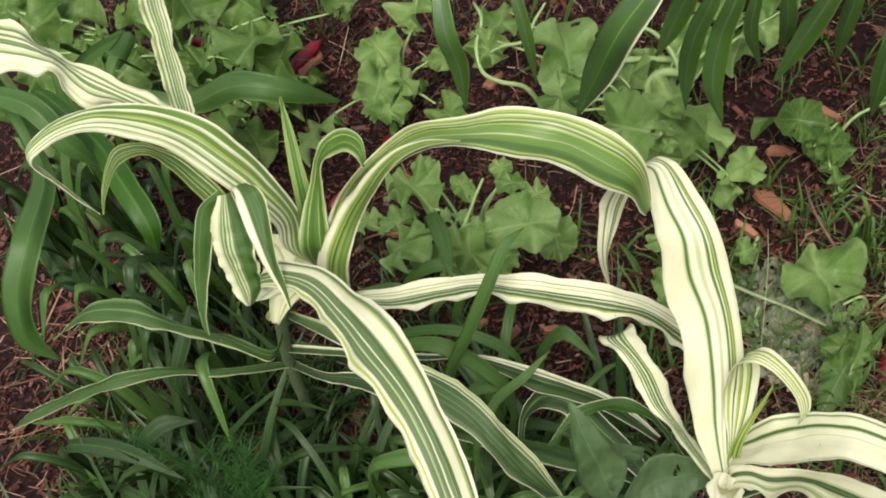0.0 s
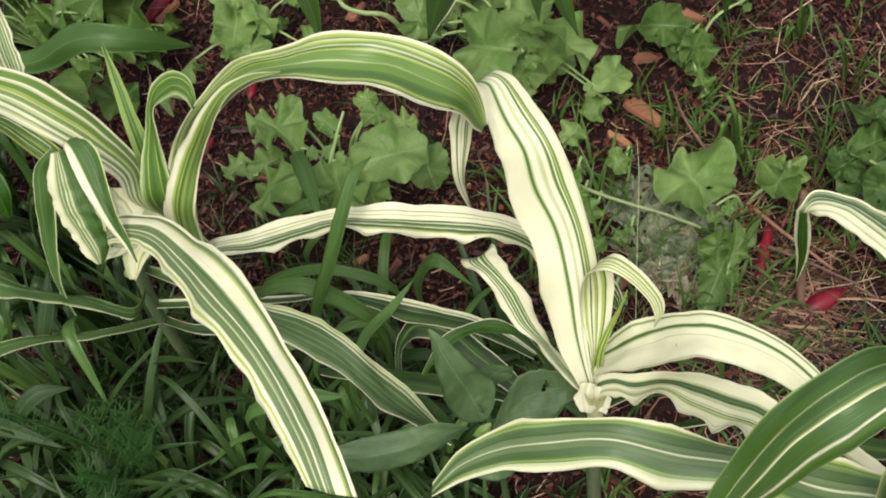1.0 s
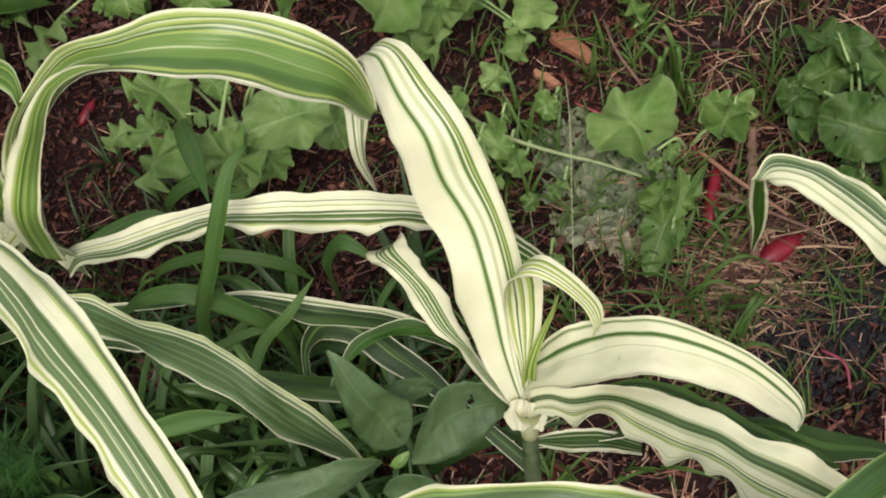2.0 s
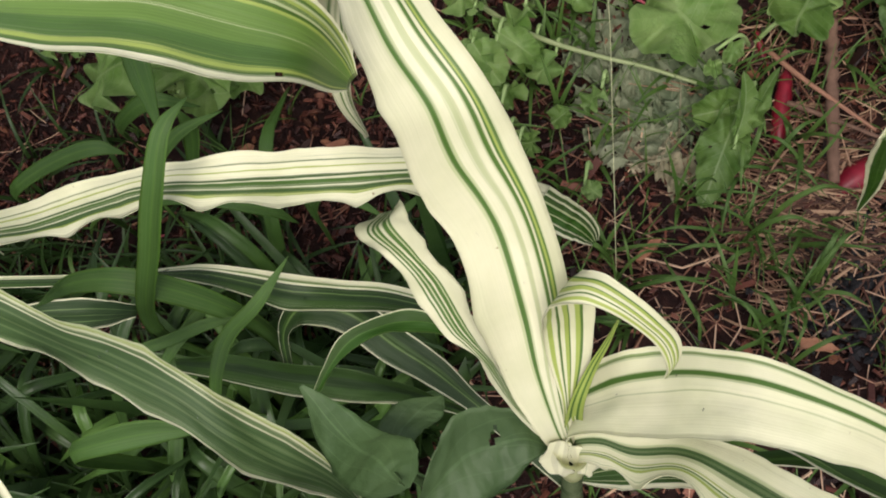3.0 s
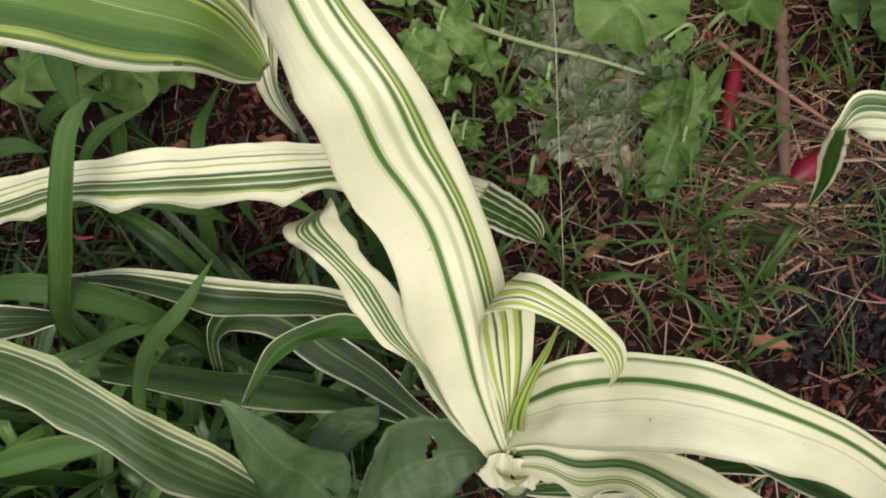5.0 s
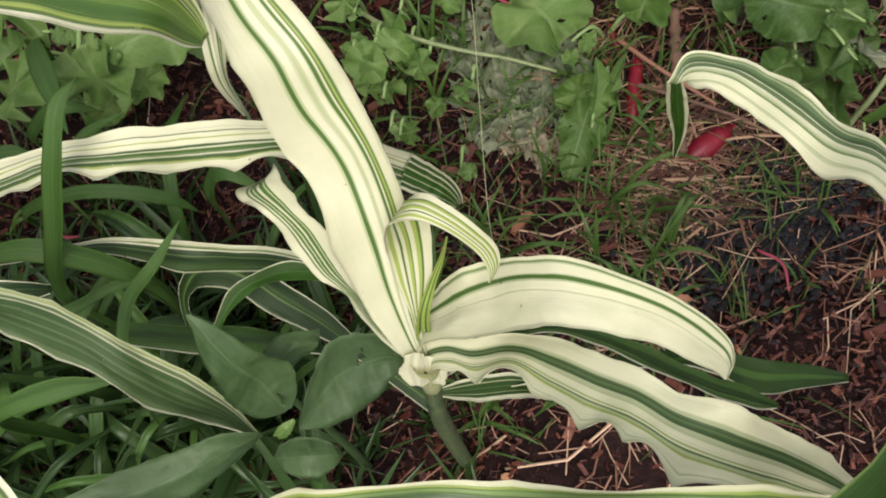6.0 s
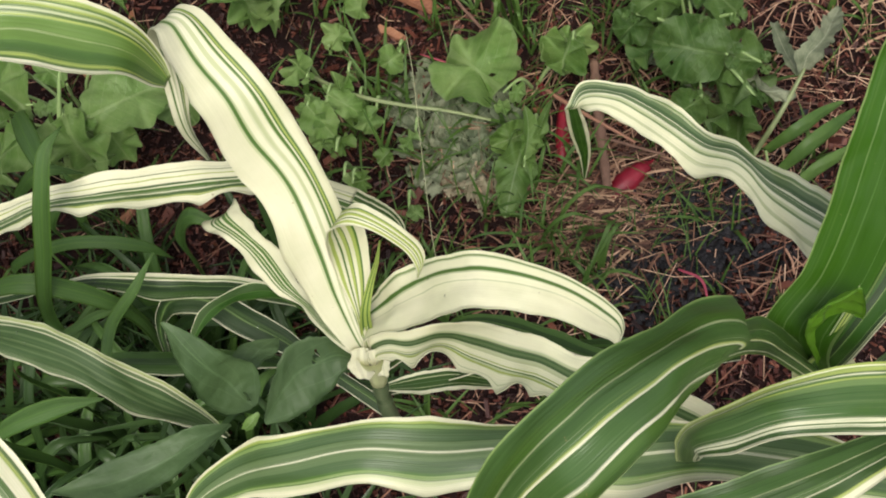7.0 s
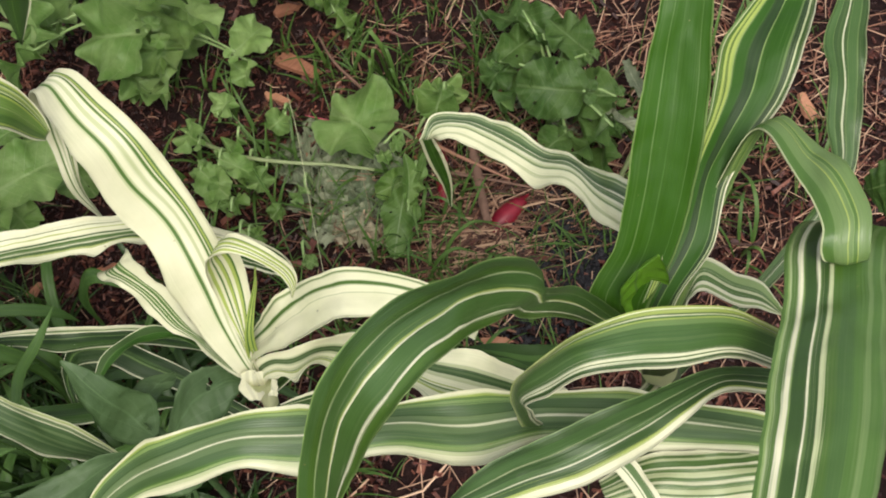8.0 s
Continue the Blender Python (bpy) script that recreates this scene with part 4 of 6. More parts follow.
large_plant = maize((0.36, 0.13, 0.0), "large green maize plant with thin white leaf stripes", [
    (BIG_ARC_LEAF, "l2 q20 e34 l35 p36 q58 y60 w62 q86 w88 e98 l100", "broad dark green arching leaf", dict(n=90, ruffle=0.03, trough=0.3, streaks=0.5)),
    (TALL_LEAF, "l2 x13 e14 x27 m28 x49 g50 x82 m83 x97 l100", "tall upright green leaf", dict(n=80, ruffle=0.03, trough=0.3, gloss=0.45, streaks=0.3)),
    (TWISTED_LEAF, "m3 p5 v9 y13 d15 y19 l21 v36 n50 l52 v80 m82 n90 p92 d97 w100", "twisted green leaf with yellow stripes", dict(n=80, ruffle=0.08, streaks=0.5, gloss=0.5)),
    (BOWED_LEAF, "y4 w6 y12 d14 w16 g20 y22 m30 q54 m55 q78 w83 g86 w89 d96 w100", "bowed green leaf with white lower stripes", dict(n=80, ruffle=0.05)),
    (SLANTING_LEAF, "m2 d16 q34 p36 d50 q62 w64 d80 y87 w100", "slanting green leaf with a white edge", dict(n=80, ruffle=0.1)),
    (LONG_LEAF, "c6 y9 g11 l16 j30 d33 h46 w48 h60 j74 g77 l82 g85 p89 c100", "long striped leaf with cream edges", dict(n=120, ruffle=0.22, ragged=0.07, scallop=(0.20, 0.085, 0))),
    # m bands of this leaf and the next put sky sheen into the colour
    (FRONT_LEAF, "g4 l8 g13 w18 l20 d31 w34 m36 d43 p47 e56 q70 g80 m86 g94 m100", "broad green leaf with white stripes", dict(n=60, ruffle=0.04, gloss=0.36, streaks=0.6)),
    (LOOPED_LEAF, "p4 g24 m50 y53 m62 l64 g72 y74 m98 l100", "looped green leaf", dict(n=60, ruffle=0.03, gloss=0.36, streaks=0.5)),
    (BEHIND_LEAF, "m3 d8 q22 m24 d44 m46 w48 d56 m58 q80 m82 d97 p100", "green leaf with a white midrib", dict(n=60, ruffle=0.12)),
    (DROOPING_LEAF, "k9 m13 p16 h24 j31 w34 h44 w48 p54 m58 k75 p82 k100", "drooping leaf with cream edge and bent tip", dict(n=120, streaks=0.7, ruffle=0.2, ragged=0.07, scallop=(0.17, 0.06, 1))),
    (DROOPING_TIP, "c14 p18 v48 g52 v80 p84 c100", "dark green underside of a bent leaf tip", dict(n=40)),
    (SHORT_LEAF, "w10 l30 g44 p52 g70 w80 l90 w100", "short striped leaf", dict(n=40)),
    (LOWEST_LEAF, "c10 g14 p20 g30 w36 g42 p50 g58 c64 g72 p80 g86 c100", "low finely striped leaf", dict(n=50, ruffle=0.12)),
    (WHITE_EDGED_LEAF, "w30 g36 w44 g76 w100", "white edged leaf", dict(n=40)),
    (INNER_LEAF, "b36 g40 b100", "bright green young inner leaf", dict(n=40, ruffle=0.05, ragged=0.03, streaks=0.3, trough=0.5)),
    (SIDE_LEAF, "g40 l43 g100", "plain green leaf", dict(n=40)),
], [(0.37, 0.12, -0.02), (0.37, 0.122, 0.15), (0.365, 0.125, 0.28), (0.36, 0.13, 0.40), (0.355, 0.135, 0.45)], [0.012, 0.011, 0.011, 0.012, 0.008], gloss=0.38)
part("stalk", tube([(0.44, 0.055, -0.02), (0.44, 0.052, 0.2), (0.437, 0.05, 0.35), (0.43, 0.05, 0.47)], [0.012, 0.011, 0.011, 0.007], 14, n=40, knots=0.1), STALK, large_plant, "pale side stalk")

# ---- the broad-leaved weed between the maize plants ----
WEED_LEAF_A = [
    (0.078, 0.327, 0.332, 3.7, 6, 0),
    (0.076, 0.331, 0.340, 12.0, 13, 0),
    (0.074, 0.340, 0.356, 18.9, 14, 0),
    (0.069, 0.347, 0.378, 14.2, 12, 0),
    (0.065, 0.360, 0.394, 9.1, 20, 0),
    (0.063, 0.370, 0.402, 4.1, 27, 0),
    (0.061, 0.377, 0.406, 0.9, 3, -0),
]
WEED_LEAF_B = [
    (0.079, 0.316, 0.326, 2.9, 88, 0),
    (0.093, 0.322, 0.331, 14.0, 83, 0),
    (0.113, 0.328, 0.337, 22.2, 84, 0),
    (0.131, 0.326, 0.342, 19.1, 77, 0),
    (0.142, 0.323, 0.344, 11.8, 70, 0),
    (0.148, 0.318, 0.342, 4.8, 66, 0),
    (0.151, 0.316, 0.340, 0.7, 79, 0),
]
WEED_LEAF_C = [
    (0.064, 0.312, 0.365, 5.4, 98, -64),
    (0.047, 0.312, 0.371, 9.3, 91, -14),
    (0.019, 0.311, 0.374, 12.5, 79, 7),
    (-0.013, 0.315, 0.376, 12.9, 90, -1),
    (-0.048, 0.328, 0.379, 11.4, 128, -59),
]
WEED_LEAF_D = [
    (0.078, 0.329, 0.342, 7.1, 117, -55),
    (0.084, 0.350, 0.339, 10.4, -18, -9),
    (0.099, 0.360, 0.332, 12.4, -34, -18),
    (0.113, 0.364, 0.323, 11.9, 84, -68),
]
WEED_LEAF_E = [
    (0.052, 0.319, 0.280, 1.8, 74, 0),
    (0.058, 0.314, 0.288, 9.1, 76, 0),
    (0.073, 0.306, 0.292, 12.6, 72, 0),
    (0.085, 0.301, 0.288, 7.2, 67, 0),
    (0.089, 0.301, 0.280, 0.9, 78, 0),
]
WEED_TIP = [
    (0.067, 0.314, 0.340, 1.9, -55, 0),
    (0.074, 0.313, 0.348, 3.9, -70, 0),
    (0.081, 0.315, 0.350, 1.2, -80, 0),
]
WEED_BITES = [(u / 12, v / 89) for u, v in ((6, 50), (6, 51), (6, 52), (7, 51), (7, 52), (7, 53), (7, 54), (7, 55), (8, 53), (8, 54))]
weed = thing("weed", (0.08, 0.33, 0.0), "dark green broad-leaved weed among the maize", "plant")
part("stem", tube([(0.075, 0.345, -0.02), (0.08, 0.34, 0.15), (0.082, 0.333, 0.33)], [0.004, 0.003, 0.0022]), WEED, weed)
for n, rows in enumerate((WEED_LEAF_A, WEED_LEAF_B, WEED_LEAF_C, WEED_LEAF_D, WEED_LEAF_E)):
    last = rows[-1]
    pointed = [(*rows[0][:3], rows[0][3] * 0.6, *rows[0][4:])] + rows[1:-1] + [(*last[:3], 1.0, *last[4:])]
    part("leaf", ribbon(pointed, n=90, m=12, trough=0.25, ruffle=0.05, waves=6, seed=n + 2.2, ragged=0.04, scallop=(0.03, 0.008, 0), bites=WEED_BITES if n == 1 else ()), WEED, weed)
part("shoot", ribbon(WEED_TIP, n=24, m=8, trough=0.5, ruffle=0.1, seed=5.1), GREENS, weed, "pale young shoot tip")

# ---- grass and dark blades ----
G1 = [
    (-0.022, 0.477, 0.300, 4.7, 166, 22),
    (0.009, 0.484, 0.370, 5.6, 164, 23),
    (0.031, 0.495, 0.410, 5.2, 158, 25),
    (0.050, 0.511, 0.430, 3.9, 141, 29),
    (0.065, 0.519, 0.430, 0.3, 120, 32),
]
G2 = [
    (0.023, 0.464, 0.280, 5.6, -133, -5),
    (0.004, 0.478, 0.310, 7.3, -129, -7),
    (-0.022, 0.493, 0.330, 7.2, -120, -11),
    (-0.050, 0.507, 0.320, 5.7, -98, -21),
    (-0.083, 0.517, 0.290, 0.5, -81, -27),
]
G3 = [
    (-0.136, 0.687, 0.120, 4.8, 104, 33),
    (-0.087, 0.679, 0.150, 6.1, 93, 31),
    (-0.052, 0.668, 0.160, 5.3, 68, 23),
    (-0.038, 0.660, 0.150, 0.4, 51, 14),
]
G4 = [
    (-0.004, 0.655, 0.100, 4.4, 169, 17),
    (0.010, 0.664, 0.140, 5.6, 179, 12),
    (0.009, 0.673, 0.160, 0.3, -165, 4),
]
G5 = [
    (-0.026, 0.657, 0.120, 3.7, 126, 30),
    (0.004, 0.658, 0.150, 4.7, 108, 31),
    (0.040, 0.654, 0.160, 0.3, 92, 29),
]
G6 = [
    (-0.067, 0.479, 0.260, 2.9, 84, 17),
    (-0.021, 0.468, 0.280, 3.7, 85, 18),
    (0.010, 0.463, 0.290, 3.2, 79, 16),
    (0.030, 0.458, 0.280, 0.2, 69, 13),
]
G7 = [
    (-0.035, 0.461, 0.260, 2.8, 125, 24),
    (-0.003, 0.473, 0.280, 3.7, 120, 24),
    (0.022, 0.479, 0.290, 0.2, 113, 24),
]
G8 = [
    (-0.011, 0.434, 0.260, 3.5, 149, 21),
    (0.012, 0.451, 0.290, 4.4, 134, 22),
    (0.040, 0.456, 0.310, 3.8, 121, 22),
    (0.066, 0.469, 0.320, 0.3, 125, 22),
]
G9 = [
    (-0.104, 0.440, 0.250, 6.2, 79, 11),
    (-0.055, 0.427, 0.270, 7.7, 75, 10),
    (-0.018, 0.413, 0.270, 0.5, 70, 8),
]
G10 = [
    (-0.489, 0.981, 0.100, 9.4, 23, -3),
    (-0.422, 0.825, 0.100, 11.6, 43, 13),
    (-0.329, 0.795, 0.140, 9.8, 83, 36),
    (-0.284, 0.794, 0.120, 0.7, 73, 32),
]
G11 = [
    (-0.285, 0.605, 0.200, 5.6, 164, 24),
    (-0.262, 0.621, 0.240, 7.2, 165, 23),
    (-0.248, 0.644, 0.260, 0.4, 167, 23),
]
G12 = [
    (-0.339, 0.569, 0.150, 6.6, 127, 32),
    (-0.309, 0.576, 0.170, 8.7, 102, 32),
    (-0.278, 0.575, 0.160, 0.5, 79, 27),
]
G13 = [
    (-0.414, 0.589, 0.150, 6.8, 69, 21),
    (-0.347, 0.551, 0.180, 8.6, 60, 16),
    (-0.294, 0.515, 0.160, 0.5, 52, 12),
]
G14 = [
    (-0.079, 0.648, 0.100, 4.5, 83, 30),
    (-0.011, 0.610, 0.150, 5.7, 68, 28),
    (0.039, 0.583, 0.130, 5.2, 45, 23),
    (0.053, 0.575, 0.100, 0.4, 27, 16),
]
G15 = [
    (-0.048, 0.712, 0.100, 5.1, 105, 33),
    (-0.007, 0.697, 0.140, 6.6, 80, 33),
    (0.020, 0.687, 0.120, 0.4, 49, 26),
]
G16 = [
    (-0.005, 0.758, 0.150, 6.9, 10, 7),
    (0.002, 0.683, 0.200, 8.6, 4, 3),
    (0.001, 0.634, 0.200, 0.5, -2, -1),
]
G17 = [
    (0.071, 0.562, 0.150, 5.5, 115, 25),
    (0.093, 0.547, 0.200, 7.0, 62, 28),
    (0.117, 0.519, 0.180, 0.4, 31, 20),
]
for n, rows in enumerate((G1, G2, G3, G4, G5, G6, G7, G8, G9, G10, G11, G12, G13, G14, G15, G16, G17)):
    x, y, z = rows[0][:3]
    root = (x - 0.01, y + 0.02, rise(x, y) - 0.005)
    tuft = thing("grass_plant", root, "broad green grass blade rooted in the soil", "grass", "tall grass blades")
    full = [(*root, rows[0][3] * 0.4, *rows[0][4:]), ((x + root[0]) / 2, (y + root[1]) / 2, z * 0.5, rows[0][3] * 0.8, *rows[0][4:])] + rows
    part("blade", ribbon(full, n=36, m=6, trough=0.3, ruffle=0.03, seed=n * 1.7), DARK_LEAF if 8 < n < 13 else BLADE, tuft)


def clump(x, y, count, seed, low, high, thin=3.2, wide=6.5, lean=(0.45, 0.8)):
    """A clump of broad grass: blades that rise from one root and arch over."""
    r = random.Random(seed)
    tuft = thing("grass_clump", (x, y, rise(x, y)), "clump of broad arching green grass blades", "grass", "grass clumps")
    for k in range(count):
        a, ln = r.uniform(0, math.tau), r.uniform(low, high)
        reach, height, half = ln * r.uniform(*lean), ln * r.uniform(1.25 - lean[1], 1.25 - lean[0]), r.uniform(thin, wide)
        bx, by = x + r.uniform(-0.012, 0.012), y + r.uniform(-0.012, 0.012)
        turn = r.uniform(-0.5, 0.5)
        rows = []
        for u in (0, 0.2, 0.45, 0.7, 0.88, 1.0):
            q = a + turn * u
            rows.append((bx + math.cos(q) * reach * u ** 1.25, by + math.sin(q) * reach * u ** 1.25, rise(bx, by) - 0.004 + height * (math.sin(min(u * 1.25, 1.0) * math.pi / 2) - 0.55 * max(0.0, u - 0.6) ** 1.2 * 2),
                         half * (0.55, 0.9, 1.0, 0.85, 0.5, 0.08)[len(rows)], math.degrees(q) + 90, r.uniform(-14, 14)))
        part("blade", ribbon(rows, n=18, m=4, trough=0.35, ruffle=0.02, seed=seed + k), GRASS if wide < 3 else BROAD_GRASS if k % 3 == 0 else SHADED_BLADE, tuft)


for n, (x, y) in enumerate(((-0.42, 0.60), (-0.36, 0.52), (-0.33, 0.63), (-0.29, 0.47), (-0.27, 0.57), (-0.22, 0.50), (-0.21, 0.42), (-0.16, 0.47), (-0.13, 0.40), (-0.09, 0.46), (-0.05, 0.40), (-0.02, 0.47), (0.03, 0.42), (-0.40, 0.70), (-0.10, 0.53), (0.05, 0.50), (0.01, 0.55), (-0.34, 0.76), (-0.30, 0.40), (0.09, 0.45))):
    clump(x, y, 9, n * 7 + 3, 0.10, 0.24)
for n, (x, y) in enumerate(((-0.33, 0.86), (-0.28, 0.80), (-0.37, 0.93), (-0.24, 0.76), (-0.31, 0.74), (-0.40, 0.84), (-0.44, 0.92), (-0.26, 0.69))):
    clump(x, y, 9, n * 3 + 900, 0.17, 0.32, 4.0, 8.0, (0.2, 0.5))
for n, (x, y) in enumerate(((0.263, 0.462), (0.367, 0.442), (0.385, 0.391), (0.296, 0.382), (0.339, 0.354), (0.378, 0.490), (0.421, 0.485), (0.410, 0.545), (-0.043, 0.641), (-0.132, 0.688), (0.632, 0.271))):
    clump(x, y, 7, n * 5 + 400, 0.045, 0.11, 1.0, 2.3)
for n, (x, y) in enumerate(((0.468, 0.662), (0.60, 0.78), (0.63, 0.70))):
    clump(x, y, 8, n * 5 + 700, 0.07, 0.13, 1.2, 2.4, (0.2, 0.5))

K1 = [
    (0.229, 0.686, 0.500, 13.4, -44, -24),
    (0.191, 0.677, 0.450, 18.3, -41, -22),
    (0.174, 0.696, 0.380, 17.3, -37, -19),
    (0.157, 0.719, 0.300, 1.2, -37, -19),
]
K2 = [
    (0.059, 0.888, 0.360, 9.8, -4, -1),
    (0.056, 0.848, 0.320, 13.0, -1, 3),
    (0.063, 0.845, 0.270, 12.0, -1, 3),
    (0.062, 0.846, 0.200, 0.8, -5, -1),
]
K3 = [
    (0.311, 0.722, 0.420, 8.9, -34, -10),
    (0.298, 0.722, 0.360, 12.2, -30, -7),
    (0.290, 0.715, 0.300, 11.3, -18, 4),
    (0.302, 0.711, 0.240, 0.8, -8, 12),
]
K4 = [
    (0.293, 0.729, 0.420, 7.9, -36, -14),
    (0.276, 0.730, 0.360, 10.9, -32, -11),
    (0.271, 0.737, 0.300, 10.1, -25, -4),
    (0.271, 0.736, 0.250, 0.7, -20, -0),
]
K5 = [
    (0.369, 0.654, 0.470, 8.4, -44, -15),
    (0.352, 0.664, 0.400, 11.7, -46, -17),
    (0.334, 0.682, 0.320, 0.7, -48, -18),
]
K6 = [
    (0.245, 0.657, 0.520, 7.8, -32, -12),
    (0.234, 0.669, 0.450, 11.0, -36, -15),
    (0.222, 0.681, 0.400, 0.7, -41, -20),
]
K7 = [
    (0.450, 0.689, 0.340, 8.5, -33, 0),
    (0.449, 0.687, 0.280, 11.7, -34, -1),
    (0.457, 0.702, 0.200, 0.7, -34, -1),
]
K8 = [
    (-0.234, 0.919, 0.240, 14.9, 98, 45),
    (-0.168, 0.888, 0.280, 19.0, 82, 43),
    (-0.123, 0.875, 0.270, 16.8, 61, 37),
    (-0.069, 0.903, 0.200, 1.2, 58, 37),
]
K9 = [
    (-0.373, 0.822, 0.300, 13.1, -11, -30),
    (-0.376, 0.710, 0.330, 16.3, -10, -30),
    (-0.400, 0.677, 0.300, 16.4, 1, -24),
    (-0.411, 0.659, 0.250, 12.8, 27, -4),
    (-0.398, 0.657, 0.200, 1.0, 43, 9),
]
K10 = [
    (-0.419, 0.911, 0.350, 11.2, 47, 24),
    (-0.355, 0.846, 0.360, 14.2, 40, 18),
    (-0.334, 0.819, 0.330, 12.6, 35, 13),
    (-0.316, 0.820, 0.280, 0.9, 39, 16),
]
K11 = [
    (-0.316, 0.842, 0.300, 11.8, 21, 1),
    (-0.286, 0.764, 0.320, 14.8, 21, 1),
    (-0.268, 0.717, 0.300, 13.0, 17, -3),
    (-0.274, 0.712, 0.260, 0.9, 9, -9),
]
K12 = [
    (-0.303, 1.094, 0.200, 10.8, -30, -39),
    (-0.320, 1.033, 0.220, 13.8, -65, -48),
    (-0.339, 1.077, 0.200, 0.9, -151, -13),
]
K13 = [
    (0.345, 0.695, 0.440, 6.6, -23, 3),
    (0.350, 0.699, 0.380, 9.1, -27, -1),
    (0.364, 0.736, 0.300, 0.6, -33, -6),
]
K14 = [
    (0.325, 0.717, 0.420, 5.9, -25, -1),
    (0.325, 0.720, 0.360, 8.2, -18, 6),
    (0.347, 0.737, 0.280, 0.5, -11, 12),
]
K15 = [
    (0.390, 0.657, 0.460, 6.8, -37, -6),
    (0.388, 0.665, 0.400, 9.5, -36, -5),
    (0.398, 0.689, 0.320, 0.6, -35, -4),
]
K16 = [
    (0.129, 0.865, 0.350, 6.1, -1, 8),
    (0.136, 0.840, 0.300, 8.2, -3, 6),
    (0.141, 0.839, 0.220, 0.5, -5, 4),
]
for place, leaves in (((0.42, 1.45, 0.0), (K1, K3, K4, K6, K14)), ((0.78, 1.25, 0.0), (K5, K7, K13, K15)), ((-0.02, 1.40, 0.0), (K2, K16)), ((-0.42, 0.98, 0.0), (K8, K9, K10, K11, K12))):
    plant = thing("green_maize_plant", place, "plain green maize plant at the back of the bed", "plant", "green maize plants")
    px, py = place[:2]
    part("stalk", tube([(px, py, -0.02), (px, py, 0.2), (px, py - 0.02, 0.42)], [0.010, 0.009, 0.006]), PETIOLE, plant)
    for n, rows in enumerate(leaves):
        x, y, z = rows[0][:3]
        lead = [(px, py - 0.01, max(0.15, z - 0.12), rows[0][3] * 0.5, *rows[0][4:]), ((px + x) / 2, (py + y) / 2, z + 0.02, rows[0][3] * 0.8, *rows[0][4:])]
        part("leaf", ribbon([(*q[:3], q[3] * 0.85, *q[4:]) for q in lead + rows], n=56, m=10, trough=0.35, ruffle=0.2, ragged=0.06, waves=6, seed=n + px), VIVID_LEAF if rows is K11 else GREY_LEAF if px < -0.3 else EDGED_LEAF if rows is K1 else PLAIN_LEAF, plant)


def back_maize(x, y, seed, count, low, high):
    """A green maize plant at the bed's far edge: a stalk with long leaves that arch over and hang."""
    r = random.Random(seed)
    plant = thing("green_maize_plant", (x, y, rise(x, y)), "dark green maize plant standing behind the radishes", "plant", "green maize plants")
    part("stalk", tube([(x, y, -0.02), (x + 0.005, y, 0.25), (x, y + 0.01, high)], [0.011, 0.009, 0.006], 9, knots=0.1), PETIOLE, plant)
    for k in range(count):
        a, z, reach = r.uniform(0, math.tau), r.uniform(low, high), r.uniform(0.16, 0.30)
        half, fall = r.uniform(8, 14), r.uniform(0.12, 0.30)
        rows = []
        for u, w in ((0, 0.6), (0.25, 0.9), (0.5, 1.0), (0.75, 0.8), (0.92, 0.45), (1.0, 0.08)):
            rows.append((x + math.cos(a) * reach * u, y + math.sin(a) * reach * u, z + 0.10 * math.sin(u * math.pi * 0.8) - fall * u ** 2.2, half * w, math.degrees(a) + 90 + 14 * math.sin(u * 3 + k), r.uniform(-18, 18)))
        part("leaf", ribbon(rows, n=40, m=8, trough=0.3, ruffle=0.14, ragged=0.05, waves=6, seed=seed + k), PLAIN_LEAF if k % 3 else GREY_LEAF, plant)


for n, (x, y) in enumerate(((0.54, 1.07), (0.66, 1.00), (0.78, 0.95), (0.44, 1.13))):
    back_maize(x, y, n * 9 + 2, 8, 0.16, 0.42)


